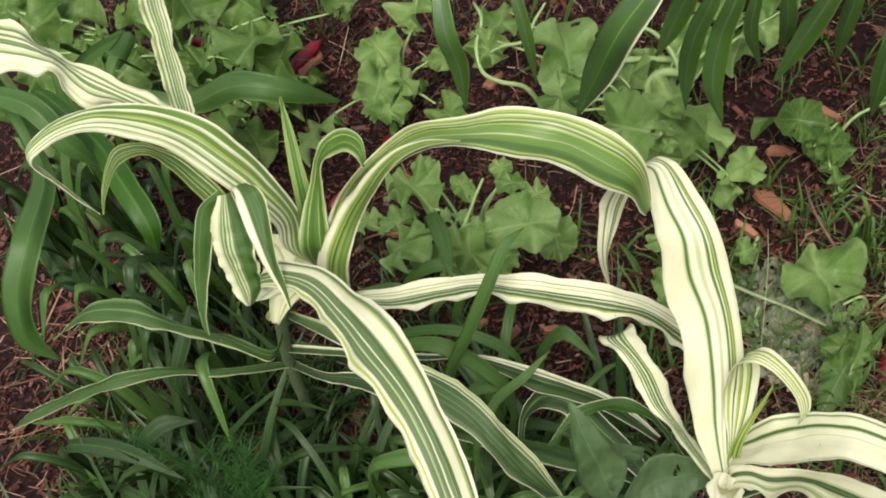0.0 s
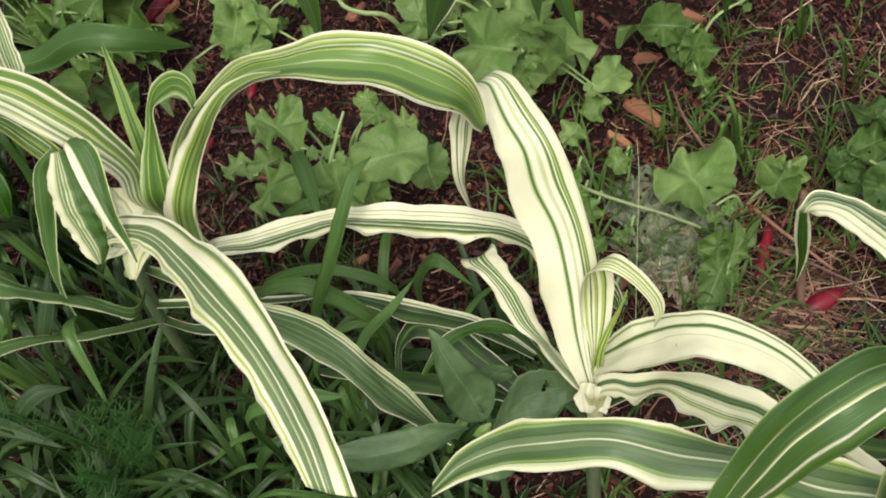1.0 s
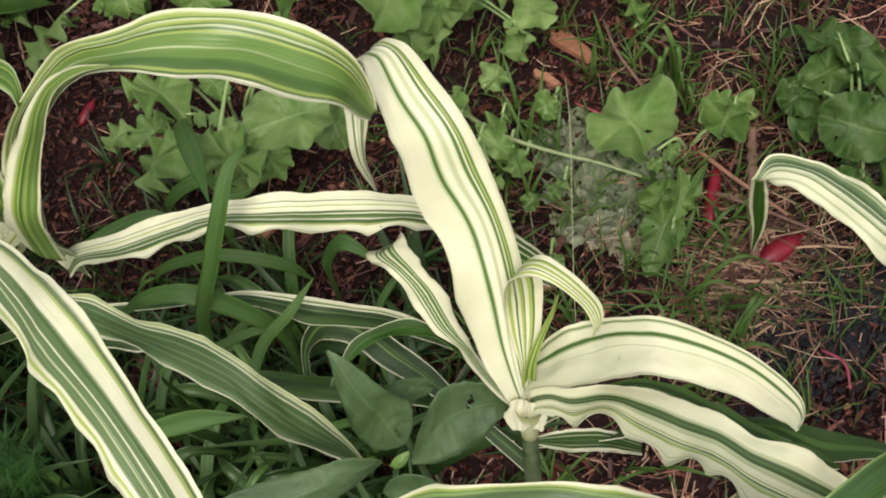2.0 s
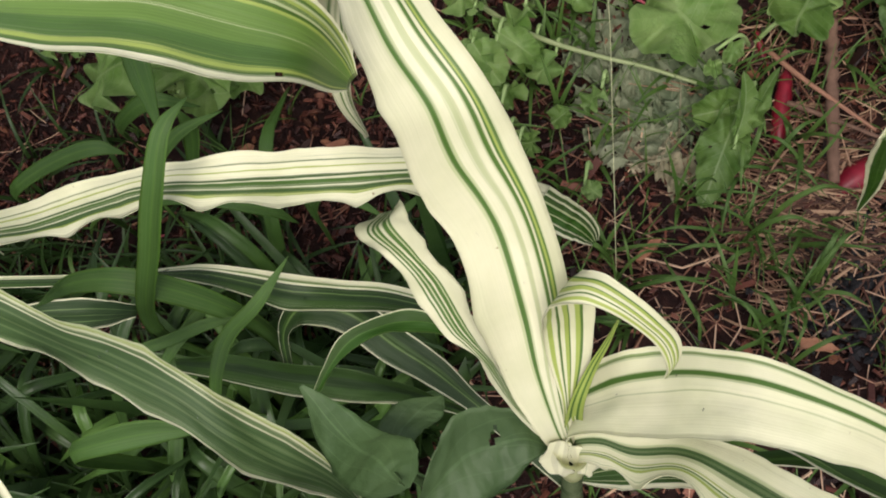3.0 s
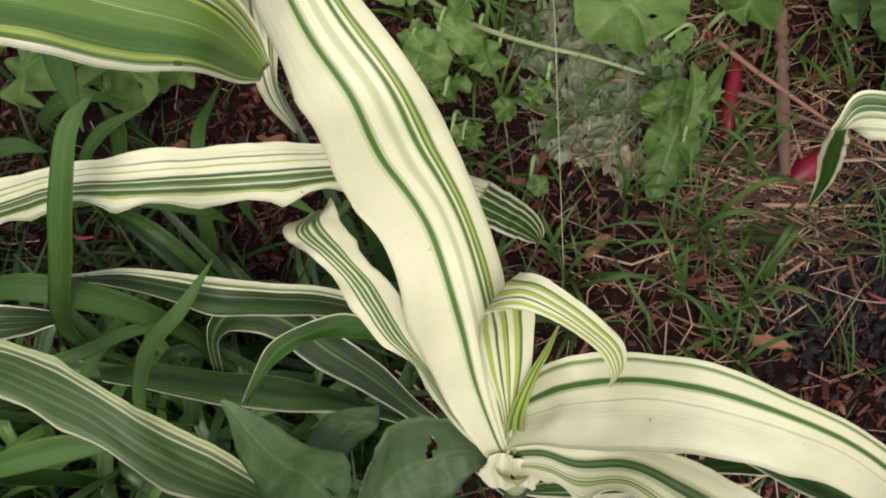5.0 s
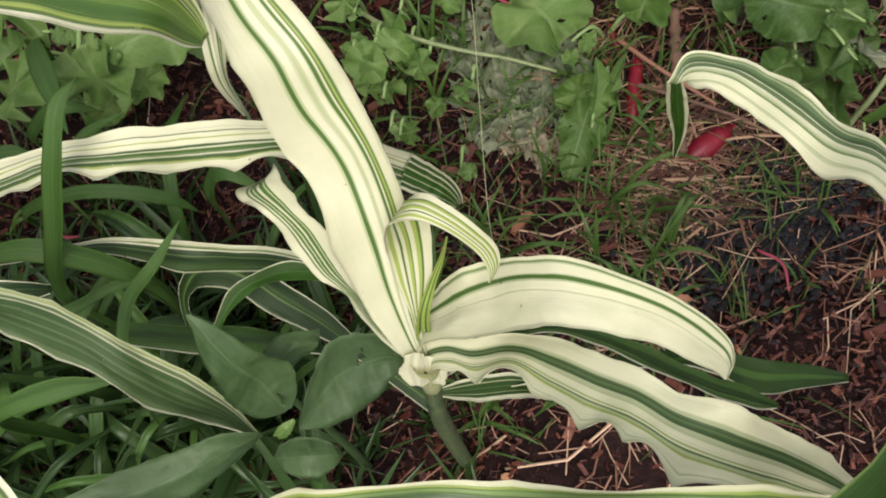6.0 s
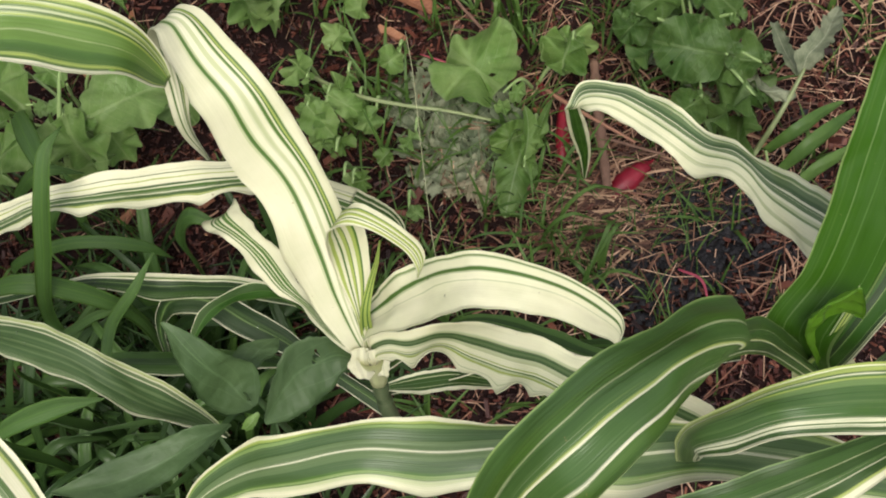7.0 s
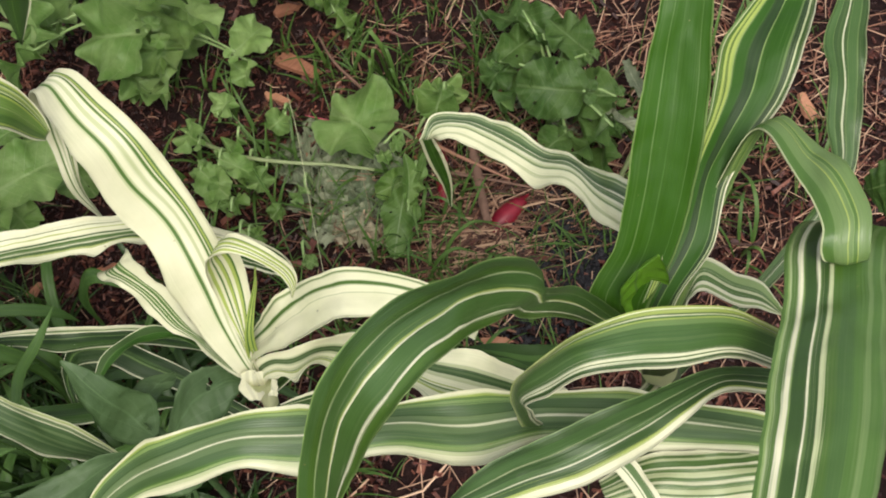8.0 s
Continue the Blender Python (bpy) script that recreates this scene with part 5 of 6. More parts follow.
# ---- radish plants: lobed leaves and red roots ----
def lobed(base, tip, width, seed, pointed=False, tilt=48, palmate=False):
    """A radish leaf from its stem end to its tip: one broad end lobe with rounded, finely scalloped bays, wavy at its rim, and two small lobes on the stem."""
    bm = bmesh.new()
    uvl = bm.loops.layers.uv.verify()
    r = random.Random(int(seed * 10) + 5)
    base, tip = Vector(base), Vector(tip)
    ax = tip - base
    ln = ax.length
    ax.normalize()
    side = ax.cross(Vector((0, 0, 1))).normalized()
    roll = radians(r.uniform(-tilt, tilt))
    up = side.cross(ax).normalized()
    side, up = side * math.cos(roll) + up * math.sin(roll), up * math.cos(roll) - side * math.sin(roll)
    bays, phase, fine = r.choice((5, 6, 7)), r.uniform(0, 6.28), r.choice((15, 18, 21))
    cut = 0.05 if pointed else r.uniform(0.06, 0.12) if width < 0.045 else r.uniform(0.08, 0.17)
    if palmate:
        bays, phase, cut = 5, 0.0, 0.24
    frill, droop, keel = r.uniform(0.11, 0.25), r.uniform(0.15, 0.8), r.uniform(0.08, 0.45)
    mid, blunt = 0.4 if pointed else 0.56, 1.6 if palmate else r.uniform(0.35, 0.6)
    hole = [(r.uniform(0.35, 0.8), r.uniform(0, 6.28)) for _ in range(r.choice((0, 0, 1, 2)))]

    def rim(th):
        c, q = math.cos(th), math.sin(th)
        rx = ln * ((1 - mid) if c > 0 else mid)
        e = 1 / math.sqrt((c / rx) ** 2 + (q / (width * 0.5)) ** 2)
        if pointed:
            e = 1 / (abs(c / rx) ** 1.3 + abs(q / (width * 0.5)) ** 1.3) ** (1 / 1.3)
        else:
            e *= 1 + 0.16 * max(0.0, -math.cos(th)) * abs(q)
        bay = abs(math.cos(th * bays / 2 + phase + 0.5 * math.sin(th + phase))) ** blunt
        return e * (1 - cut * (0.9 + 1.6 * noise.noise((c * 2, q * 2, seed + 3))) * (1 - bay) + 0.055 * abs(math.sin(th * fine / 2)) ** 0.6 + 0.10 * noise.noise((c * 1.5, q * 1.5, seed)))

    def sheet(cp, cq, size, rings, segs, wavy):
        def place(k, th):
            e = rim(th) * k * size
            p, q = cp + e * math.cos(th), cq + e * math.sin(th)
            z = width * (keel * abs(q) / width * 1.6 + frill * wavy * k ** 2.6 * math.sin(th * bays + phase * 2) + 0.05 * wavy * k ** 3 * math.sin(th * (bays + 4) + seed) + 0.035 * noise.noise((p / ln * 3, q / width * 4, seed)))
            z -= droop * ((p - 0.4 * ln) ** 2 / ln + 0.7 * q * q / width)
            return bm.verts.new(base + ax * p + side * q + up * z), (0.5 + q / width, p / ln)
        centre = place(0, 0.0)
        rows = [[place((i / rings) ** 0.85, j * math.tau / segs) for j in range(segs)] for i in range(1, rings + 1)]
        for j in range(segs):
            tri = (centre, rows[0][j], rows[0][(j + 1) % segs])
            f = bm.faces.new([t[0] for t in tri])
            for lp, t in zip(f.loops, tri):
                lp[uvl].uv = t[1]
        for i in range(rings - 1):
            for j in range(segs):
                if size > 0.5 and any(abs((i + 1) / rings - hk) < 0.5 / rings and abs(j * math.tau / segs - ht) < 0.07 for hk, ht in hole):
                    continue
                quad = (rows[i][j], rows[i + 1][j], rows[i + 1][(j + 1) % segs], rows[i][(j + 1) % segs])
                f = bm.faces.new([t[0] for t in quad])
                for lp, t in zip(f.loops, quad):
                    lp[uvl].uv = t[1]

    sheet(ln * mid, 0.0, 1.0, 8, 90, 1.0)
    if not pointed and width > 0.03:
        for k in (-1, 1):
            sheet(-ln * r.uniform(0.02, 0.14), k * width * 0.11, 0.2, 3, 18, 0.3)
    bmesh.ops.solidify(bm, geom=bm.faces[:], thickness=0.0005)
    return bm


GREENS_A = [
    (-0.010, 0.743, 0.130, -0.075, 0.769, 0.090, 0.048),
    (0.032, 0.725, 0.160, 0.022, 0.703, 0.100, 0.062),
    (0.051, 0.718, 0.150, 0.131, 0.717, 0.140, 0.056),
    (0.057, 0.720, 0.130, 0.058, 0.701, 0.080, 0.037),
    (0.002, 0.778, 0.130, -0.031, 0.850, 0.120, 0.050),
    (0.046, 0.769, 0.140, 0.031, 0.802, 0.150, 0.020),
    (-0.062, 0.818, 0.080, -0.093, 0.832, 0.070, 0.027),
    (0.126, 0.768, 0.070, 0.129, 0.724, 0.050, 0.046),
    (0.075, 0.792, 0.120, 0.109, 0.797, 0.120, 0.025),
    (-0.000, 0.748, 0.080, -0.042, 0.758, 0.060, 0.029),
    (0.100, 0.779, 0.100, 0.133, 0.790, 0.100, 0.030),
    (0.088, 0.818, 0.100, 0.087, 0.841, 0.110, 0.023),
    (0.004, 0.863, 0.080, -0.000, 0.888, 0.090, 0.027),
]
GREENS_B = [
    (0.268, 0.800, 0.130, 0.207, 0.850, 0.120, 0.076),
    (0.295, 0.825, 0.140, 0.333, 0.765, 0.120, 0.068),
    (0.269, 0.825, 0.140, 0.304, 0.843, 0.150, 0.046),
    (0.338, 0.766, 0.070, 0.386, 0.784, 0.060, 0.037),
    (0.190, 0.904, 0.100, 0.211, 0.997, 0.150, 0.080),
    (0.190, 0.923, 0.130, 0.167, 0.894, 0.100, 0.064),
    (0.158, 1.093, 0.080, 0.128, 1.062, 0.080, 0.044),
    (0.105, 1.050, 0.100, 0.124, 1.012, 0.080, 0.050),
    (0.375, 0.975, 0.080, 0.333, 0.979, 0.060, 0.058),
    (0.433, 0.974, 0.060, 0.395, 0.928, 0.060, 0.058),
    (0.241, 0.914, 0.080, 0.255, 0.890, 0.070, 0.042),
    (0.434, 0.964, 0.100, 0.451, 0.928, 0.080, 0.065),
]
GREENS_B += [
    (0.484, 0.966, 0.100, 0.463, 1.004, 0.100, 0.059),
    (0.386, 0.991, 0.100, 0.431, 1.016, 0.100, 0.067),
    (0.267, 0.837, 0.090, 0.275, 0.795, 0.070, 0.073),
    (0.308, 0.846, 0.090, 0.314, 0.806, 0.080, 0.060),
    (0.231, 0.823, 0.080, 0.238, 0.787, 0.060, 0.060),
    (0.163, 0.885, 0.100, 0.121, 0.882, 0.080, 0.059),
    (0.248, 0.822, 0.080, 0.283, 0.800, 0.060, 0.047),
    (0.222, 0.803, 0.060, 0.255, 0.778, 0.050, 0.050),
    (0.348, 0.769, 0.040, 0.328, 0.749, 0.030, 0.034),
]
GREENS_C = [
    (-0.014, 1.041, 0.100, -0.041, 0.990, 0.080, 0.046),
    (-0.009, 1.029, 0.100, 0.020, 0.999, 0.080, 0.037),
    (-0.017, 1.002, 0.080, -0.025, 0.970, 0.070, 0.049),
    (-0.008, 1.034, 0.100, -0.026, 1.076, 0.120, 0.054),
    (0.032, 1.086, 0.100, 0.049, 1.122, 0.120, 0.063),
]
GREENS_D = [
    (0.491, 0.815, 0.050, 0.408, 0.862, 0.050, 0.053),
    (0.479, 0.811, 0.050, 0.465, 0.764, 0.040, 0.042),
    (0.460, 0.761, 0.040, 0.462, 0.732, 0.030, 0.026),
    (0.450, 0.789, 0.050, 0.483, 0.787, 0.050, 0.042),
    (0.469, 0.800, 0.040, 0.450, 0.783, 0.030, 0.032),
]
GREENS_E = [
    (0.406, 0.588, 0.035, 0.385, 0.657, 0.045, 0.085),
    (0.484, 0.582, 0.030, 0.493, 0.617, 0.040, 0.052),
]
GREENS_F = [
    (0.607, 0.571, 0.070, 0.586, 0.651, 0.050, 0.070),
    (0.584, 0.534, 0.060, 0.524, 0.538, 0.050, 0.057),
    (0.621, 0.467, 0.060, 0.588, 0.505, 0.050, 0.057),
    (0.595, 0.440, 0.060, 0.548, 0.450, 0.040, 0.056),
    (0.575, 0.531, 0.050, 0.568, 0.494, 0.030, 0.037),
    (0.609, 0.608, 0.070, 0.616, 0.558, 0.050, 0.052),
    (0.634, 0.525, 0.060, 0.602, 0.527, 0.050, 0.049),
    (0.561, 0.571, 0.060, 0.529, 0.570, 0.050, 0.045),
    (0.557, 0.470, 0.050, 0.528, 0.471, 0.040, 0.041),
]
GREENS_G = [
    (0.397, 0.533, 0.040, 0.340, 0.480, 0.020, 0.036),
    (0.380, 0.507, 0.035, 0.416, 0.548, 0.060, 0.018),
    (0.384, 0.509, 0.030, 0.435, 0.546, 0.060, 0.016),
    (0.412, 0.539, 0.030, 0.367, 0.545, 0.030, 0.027),
    (0.487, 0.587, 0.060, 0.460, 0.571, 0.050, 0.055),
    (0.282, 0.663, 0.030, 0.263, 0.646, 0.030, 0.026),
    (0.235, 0.626, 0.030, 0.251, 0.641, 0.030, 0.033),
    (0.264, 0.591, 0.030, 0.279, 0.592, 0.040, 0.017),
    (0.232, 0.586, 0.030, 0.250, 0.587, 0.020, 0.019),
]
GREENS_H = [
    (-0.388, 1.204, 0.120, -0.456, 1.283, 0.120, 0.099),
    (-0.457, 1.250, 0.120, -0.528, 1.308, 0.120, 0.084),
    (-0.238, 1.161, 0.120, -0.262, 1.240, 0.120, 0.087),
    (-0.193, 1.084, 0.120, -0.156, 1.142, 0.110, 0.083),
    (-0.218, 1.117, 0.100, -0.266, 1.116, 0.080, 0.053),
    (-0.195, 1.002, 0.120, -0.226, 0.967, 0.100, 0.063),
    (-0.388, 1.193, 0.120, -0.398, 1.138, 0.100, 0.066),
    (-0.149, 1.151, 0.120, -0.194, 1.221, 0.120, 0.078),
    (-0.055, 1.149, 0.100, -0.076, 1.211, 0.100, 0.062),
    (-0.479, 1.259, 0.140, -0.434, 1.204, 0.120, 0.087),
    (-0.337, 1.218, 0.120, -0.281, 1.186, 0.100, 0.078),
    (-0.431, 1.182, 0.120, -0.482, 1.161, 0.100, 0.079),
]
GREENS_H += [
    (-0.321, 1.158, 0.100, -0.368, 1.132, 0.090, 0.070),
    (-0.105, 1.080, 0.060, -0.143, 1.041, 0.050, 0.055),
    (-0.119, 1.129, 0.100, -0.159, 1.090, 0.080, 0.071),
]
GREENS_K = [
    (0.233, 0.676, 0.050, 0.240, 0.639, 0.040, 0.031),
    (0.256, 0.675, 0.050, 0.276, 0.643, 0.040, 0.023),
    (0.264, 0.591, 0.030, 0.280, 0.593, 0.030, 0.014),
    (0.228, 0.597, 0.030, 0.243, 0.585, 0.020, 0.016),
    (0.248, 0.665, 0.050, 0.217, 0.671, 0.040, 0.032),
    (0.286, 0.691, 0.040, 0.258, 0.671, 0.040, 0.029),
    (0.291, 0.644, 0.030, 0.267, 0.633, 0.030, 0.025),
    (0.248, 0.705, 0.050, 0.245, 0.732, 0.050, 0.034),
    (0.343, 0.688, 0.030, 0.321, 0.685, 0.030, 0.027),
    (0.284, 0.729, 0.040, 0.308, 0.734, 0.050, 0.029),
    (0.312, 0.601, 0.030, 0.292, 0.592, 0.030, 0.021),
    (0.228, 0.658, 0.030, 0.232, 0.635, 0.030, 0.022),
]
GREENS_K += [
    (0.266, 0.536, 0.020, 0.273, 0.522, 0.020, 0.014),
]
for gi, rows in enumerate((GREENS_A, GREENS_B, GREENS_C, GREENS_D, GREENS_E, GREENS_F, GREENS_G, GREENS_H, GREENS_K)):
    cx = sum(r[0] for r in rows) / len(rows)
    cy = sum(r[1] for r in rows) / len(rows)
    loose = gi in (6, 8)
    if not loose:
        crown = (cx, cy + 0.01, rise(cx, cy))
        plant = thing("radish_plant", crown, "radish plant with lobed light green leaves on the mulch", "plant", "radish plants")
    more, r = [], random.Random(gi + 40)
    for k in range((3, 8, 6, 2, 0, 7, 0, 26, 0)[gi]):
        if gi == 7:
            ox, oy = r.uniform(-0.48, -0.12), r.uniform(1.02, 1.30)
        else:
            ox, oy = cx + r.gauss(0, 0.05), cy + r.gauss(0, 0.045)
        a, ln, z = r.uniform(0, math.tau), r.uniform(0.03, 0.075), r.uniform(0.025, 0.09)
        more.append((ox, oy, z, ox + ln * math.cos(a), oy + ln * math.sin(a), z + r.uniform(-0.012, 0.02), ln * r.uniform(0.65, 1.0)))
    for n, (bx, by, bz, tx, ty, tz, w) in enumerate(rows + more):
        if loose:
            crown = (bx + 0.015, by + 0.02, rise(bx, by))
            plant = thing("radish_plant", crown, "small radish seedling with a lobed leaf", "plant", "radish seedlings")
        blade = part("leaf", lobed((bx, by, bz), (tx, ty, tz), w * (0.95 if gi == 5 else 1.12), gi * 11 + n * 1.3, pointed=gi == 6 and n < 3, tilt=14 if gi in (0, 4) else 48, palmate=gi == 4 and n == 0), YOUNG if gi in (0, 1, 2, 4, 8) else MATURE if gi == 5 else GREENS, plant)
        mid = ((bx + crown[0]) / 2, (by + crown[1]) / 2, max(bz, 0.03) * 0.75 + 0.01)
        part("stem", tube([crown, mid, (bx, by, bz)], [0.0022, 0.0018, 0.0013], 7), PETIOLE, blade)


def radish(x, y, bearing, size, tilt, fat=1.0):
    root = thing("radish", (x, y, rise(x, y) + 0.008), "red radish lying half out of the soil, smallest two standing for leaf stems", "radish", "red radishes")
    d = Vector((math.cos(radians(bearing)), math.sin(radians(bearing)), math.sin(radians(tilt)))) * size
    o = Vector(root.location)
    part("root", tube([o - d * 0.55, o - d * 0.45, o - d * 0.2, o + d * 0.15, o + d * 0.42, o + d * 0.50, o + d * 0.62], [size * fat * k for k in (0.05, 0.13, 0.19, 0.18, 0.12, 0.05, 0.010)], 14, n=30, knots=0.06), RADISH, root)


# the two of size 0.03 stand in for reddish leaf stems
for x, y, b, s, t, f in ((-0.121, 1.186, 35, 0.058, 10, 1.0), (-0.254, 1.255, 160, 0.045, 10, 1.0), (0.468, 0.456, 8, 0.052, 5, 1.15), (0.440, 0.533, 56, 0.062, 8, 0.62), (0.449, 0.585, 80, 0.032, 20, 0.55),
                      (-0.038, 0.999, 60, 0.03, 10, 1.0), (-0.116, 0.934, 40, 0.03, 8, 1.0), (-0.391, 0.965, 170, 0.04, 8, 1.0)):
    radish(x, y, b, s, t, f)

# red leaf stems lying about
for pts in (((0.452, 0.350, 0.004), (0.462, 0.328, 0.01), (0.455, 0.306, 0.006)), ((0.40, 0.62, 0.004), (0.385, 0.655, 0.012), (0.365, 0.69, 0.006)), ((-0.083, 0.667, 0.012), (-0.074, 0.654, 0.016), (-0.062, 0.651, 0.012))):
    st = thing("red_stalk", pts[0], "thin pinkish red leaf stem on the mulch", "stem", "fallen red stems")
    part("stem", tube(pts, [0.0012, 0.0015, 0.0008], 7), RED_STEM, st)


# ---- wilted leaves ----
def wilted(x, y, size, seed, dry=False):
    """A limp leaf sunk over the mulch: folded, holed and torn at its edge."""
    bm = bmesh.new()
    uvl = bm.loops.layers.uv.verify()
    n = 40
    turn = seed * 1.3
    grid = []
    for i in range(n + 1):
        row = []
        for j in range(n + 1):
            a, b = i / n * 2 - 1, j / n * 2 - 1
            k = size * (0.55 + 0.15 * noise.noise((a * 1.5, b * 1.5, seed + 4)))
            px, py = a * k, b * k * 0.72
            qx = x + px * math.cos(turn) - py * math.sin(turn) + 0.006 * noise.noise((b * 5, seed, a))
            qy = y + px * math.sin(turn) + py * math.cos(turn)
            fold = 1 - abs(noise.noise((a * 1.7 + b * 0.6, b * 1.9, seed + 1))) * 2.2
            h = 0.007 + 0.010 * max(0.0, fold) ** 3 + 0.016 * noise.noise((a * 1.3, b * 1.3, seed)) + 0.003 * (1 - abs(noise.noise((a * 3.2, b * 3.2, seed))) * 2) + 0.0012 * noise.noise((a * 12, b * 12, seed))
            row.append(bm.verts.new((qx, qy, rise(qx, qy) + max(-0.002, h))))
        grid.append(row)
    for i in range(n):
        for j in range(n):
            a, b = (i + 0.5) / n * 2 - 1, (j + 0.5) / n * 2 - 1
            if a * a + b * b > 0.62 + 0.75 * noise.noise((a * 2.4, b * 2.4, seed + 9)) + 0.22 * noise.noise((a * 9, b * 9, seed + 2)) or noise.noise((a * 6, b * 6, seed + 20)) > 0.42:
                continue
            f = bm.faces.new((grid[i][j], grid[i + 1][j], grid[i + 1][j + 1], grid[i][j + 1]))
            for lp, q in zip(f.loops, ((i, j), (i + 1, j), (i + 1, j + 1), (i, j + 1))):
                lp[uvl].uv = (q[1] / n, q[0] / n)
    bmesh.ops.delete(bm, geom=[v for v in bm.verts if not v.link_faces], context="VERTS")
    bmesh.ops.solidify(bm, geom=bm.faces[:], thickness=0.0005)
    leaf = thing("wilted_leaf", (x, y, rise(x, y)), "withered grey brown torn leaf lying on the mulch" if dry else "wilted crumpled grey green leaf lying on the mulch", "leaf", "wilted leaves")
    part("blade", bm, WITHERED if dry else WILTED, leaf)


for n, (x, y, s) in enumerate(((0.338, 0.655, 0.09), (0.378, 0.588, 0.10), (0.328, 0.595, 0.08), (0.312, 0.562, 0.08), (0.352, 0.625, 0.07), (0.362, 0.566, 0.06), (0.58, 0.56, 0.06), (0.60, 0.50, 0.06), (0.328, 0.548, 0.06), (0.40, 0.60, 0.05), (0.345, 0.600, 0.07), (0.318, 0.640, 0.05))):
    wilted(x, y, s, n * 2.9 + 1)
wilted(0.342, 0.527, 0.055, 71.0, True)
wilted(0.322, 0.538, 0.04, 82.0, True)


def stalk(label, runs, mat):
    """A limp pale leaf stalk and its side stalks."""
    ob = thing("leaf_stalk", runs[0][0][0], label, "stem", "pale leaf stalks")
    for points, thick in runs:
        part("stem", tube(points, [thick * k for k in np.linspace(1.0, 0.6, len(points))], 9, n=30), mat, ob)


stalk("pale green fallen leaf stalk on the mulch", [([(0.255, 0.723, 0.020), (0.270, 0.687, 0.030), (0.288, 0.659, 0.036), (0.320, 0.625, 0.038), (0.349, 0.602, 0.034), (0.382, 0.573, 0.026)], 0.0026)], FALLEN)
stalk("thick pale radish stalk bent over in a loop", [([(0.275, 0.90, 0.0), (0.282, 0.907, 0.05), (0.293, 0.920, 0.08), (0.307, 0.922, 0.09), (0.330, 0.919, 0.085), (0.335, 0.945, 0.075), (0.306, 0.964, 0.07), (0.264, 0.966, 0.08)], 0.0065),
                                                      ([(0.330, 0.919, 0.085), (0.326, 0.938, 0.10), (0.311, 0.957, 0.12), (0.293, 0.968, 0.13)], 0.0036)], PETIOLE)
stalk("pale bare radish leaf stem rising from the leaves", [([(0.027, 0.727, 0.155), (0.039, 0.734, 0.175), (0.049, 0.741, 0.190), (0.059, 0.750, 0.200)], 0.0022)], PETIOLE)
stalk("thin pale radish stalk with a side branch", [([(0.172, 0.982, 0.0), (0.150, 0.988, 0.05), (0.122, 0.997, 0.06), (0.104, 1.009, 0.07), (0.103, 1.035, 0.09), (0.118, 1.061, 0.11), (0.116, 1.103, 0.10)], 0.0034),
                                                    ([(0.106, 1.043, 0.06), (0.134, 1.017, 0.10), (0.165, 1.009, 0.11), (0.177, 1.024, 0.12), (0.197, 1.042, 0.13)], 0.0026)], PETIOLE)
stalk("long dry straw stalk lying across the mulch", [([(0.448, 0.579, 0.014), (0.459, 0.542, 0.02), (0.474, 0.508, 0.02), (0.490, 0.479, 0.014)], 0.0024)], STRAW)
stalk("pinkish brown dry stalk lying on the straw", [([(0.441, 0.530, 0.014), (0.468, 0.496, 0.018), (0.506, 0.452, 0.014)], 0.0022)], STICK)
stalk("pinkish brown leaf stalk on the bare mulch", [([(0.432, 0.66, 0.02), (0.424, 0.71, 0.03), (0.432, 0.76, 0.02)], 0.0020)], STICK)

WITHERED_A = [
    (0.643, 0.433, 0.070, 6.2, -11, -0),
    (0.650, 0.439, 0.085, 10.7, -42, 0),
    (0.675, 0.448, 0.080, 9.3, -58, -0),
    (0.707, 0.469, 0.060, 7.3, -39, 0),
    (0.724, 0.479, 0.050, 2.2, -52, 0),
]
WITHERED_B = [
    (0.641, 0.434, 0.065, 4.9, -4, 0),
    (0.641, 0.452, 0.070, 7.0, -21, -0),
    (0.651, 0.478, 0.060, 6.5, -23, 0),
    (0.662, 0.500, 0.050, 3.8, -25, 0),
]
WITHERED_C = [
    (0.629, 0.425, 0.055, 3.9, -73, 0),
    (0.614, 0.431, 0.060, 12.4, -85, 0),
    (0.607, 0.455, 0.050, 11.8, -99, 0),
    (0.608, 0.474, 0.045, 2.9, -93, 0),
]
LANCE_A = [
    (0.579, 0.374, 0.030, 4.0, -60, 0),
    (0.604, 0.371, 0.060, 7.1, -81, 0),
    (0.636, 0.375, 0.060, 6.2, -92, 0),
    (0.667, 0.381, 0.050, 2.0, -97, 0),
]
LANCE_B = [
    (0.582, 0.398, 0.030, 3.9, -72, 0),
    (0.605, 0.390, 0.060, 6.4, -81, 0),
    (0.635, 0.392, 0.060, 5.0, -90, 0),
    (0.663, 0.394, 0.050, 1.5, -85, 0),
]
LANCE_C = [
    (0.579, 0.353, 0.030, 3.5, -64, 0),
    (0.602, 0.351, 0.050, 5.9, -84, 0),
    (0.633, 0.351, 0.050, 4.5, -85, 0),
    (0.659, 0.352, 0.040, 1.5, -85, 0),
]
LIMP_STEM = [(0.574, 0.406, 0.010), (0.601, 0.413, 0.045), (0.625, 0.424, 0.060), (0.646, 0.435, 0.070)]
limp = thing("withered_plant", LIMP_STEM[0], "withered radish plant with grey limp leaves on a pale stalk", "plant")
part("stalk", tube(LIMP_STEM, [0.0030, 0.0026, 0.0022, 0.0016], 9, n=24), FALLEN, limp, "pale limp stalk")
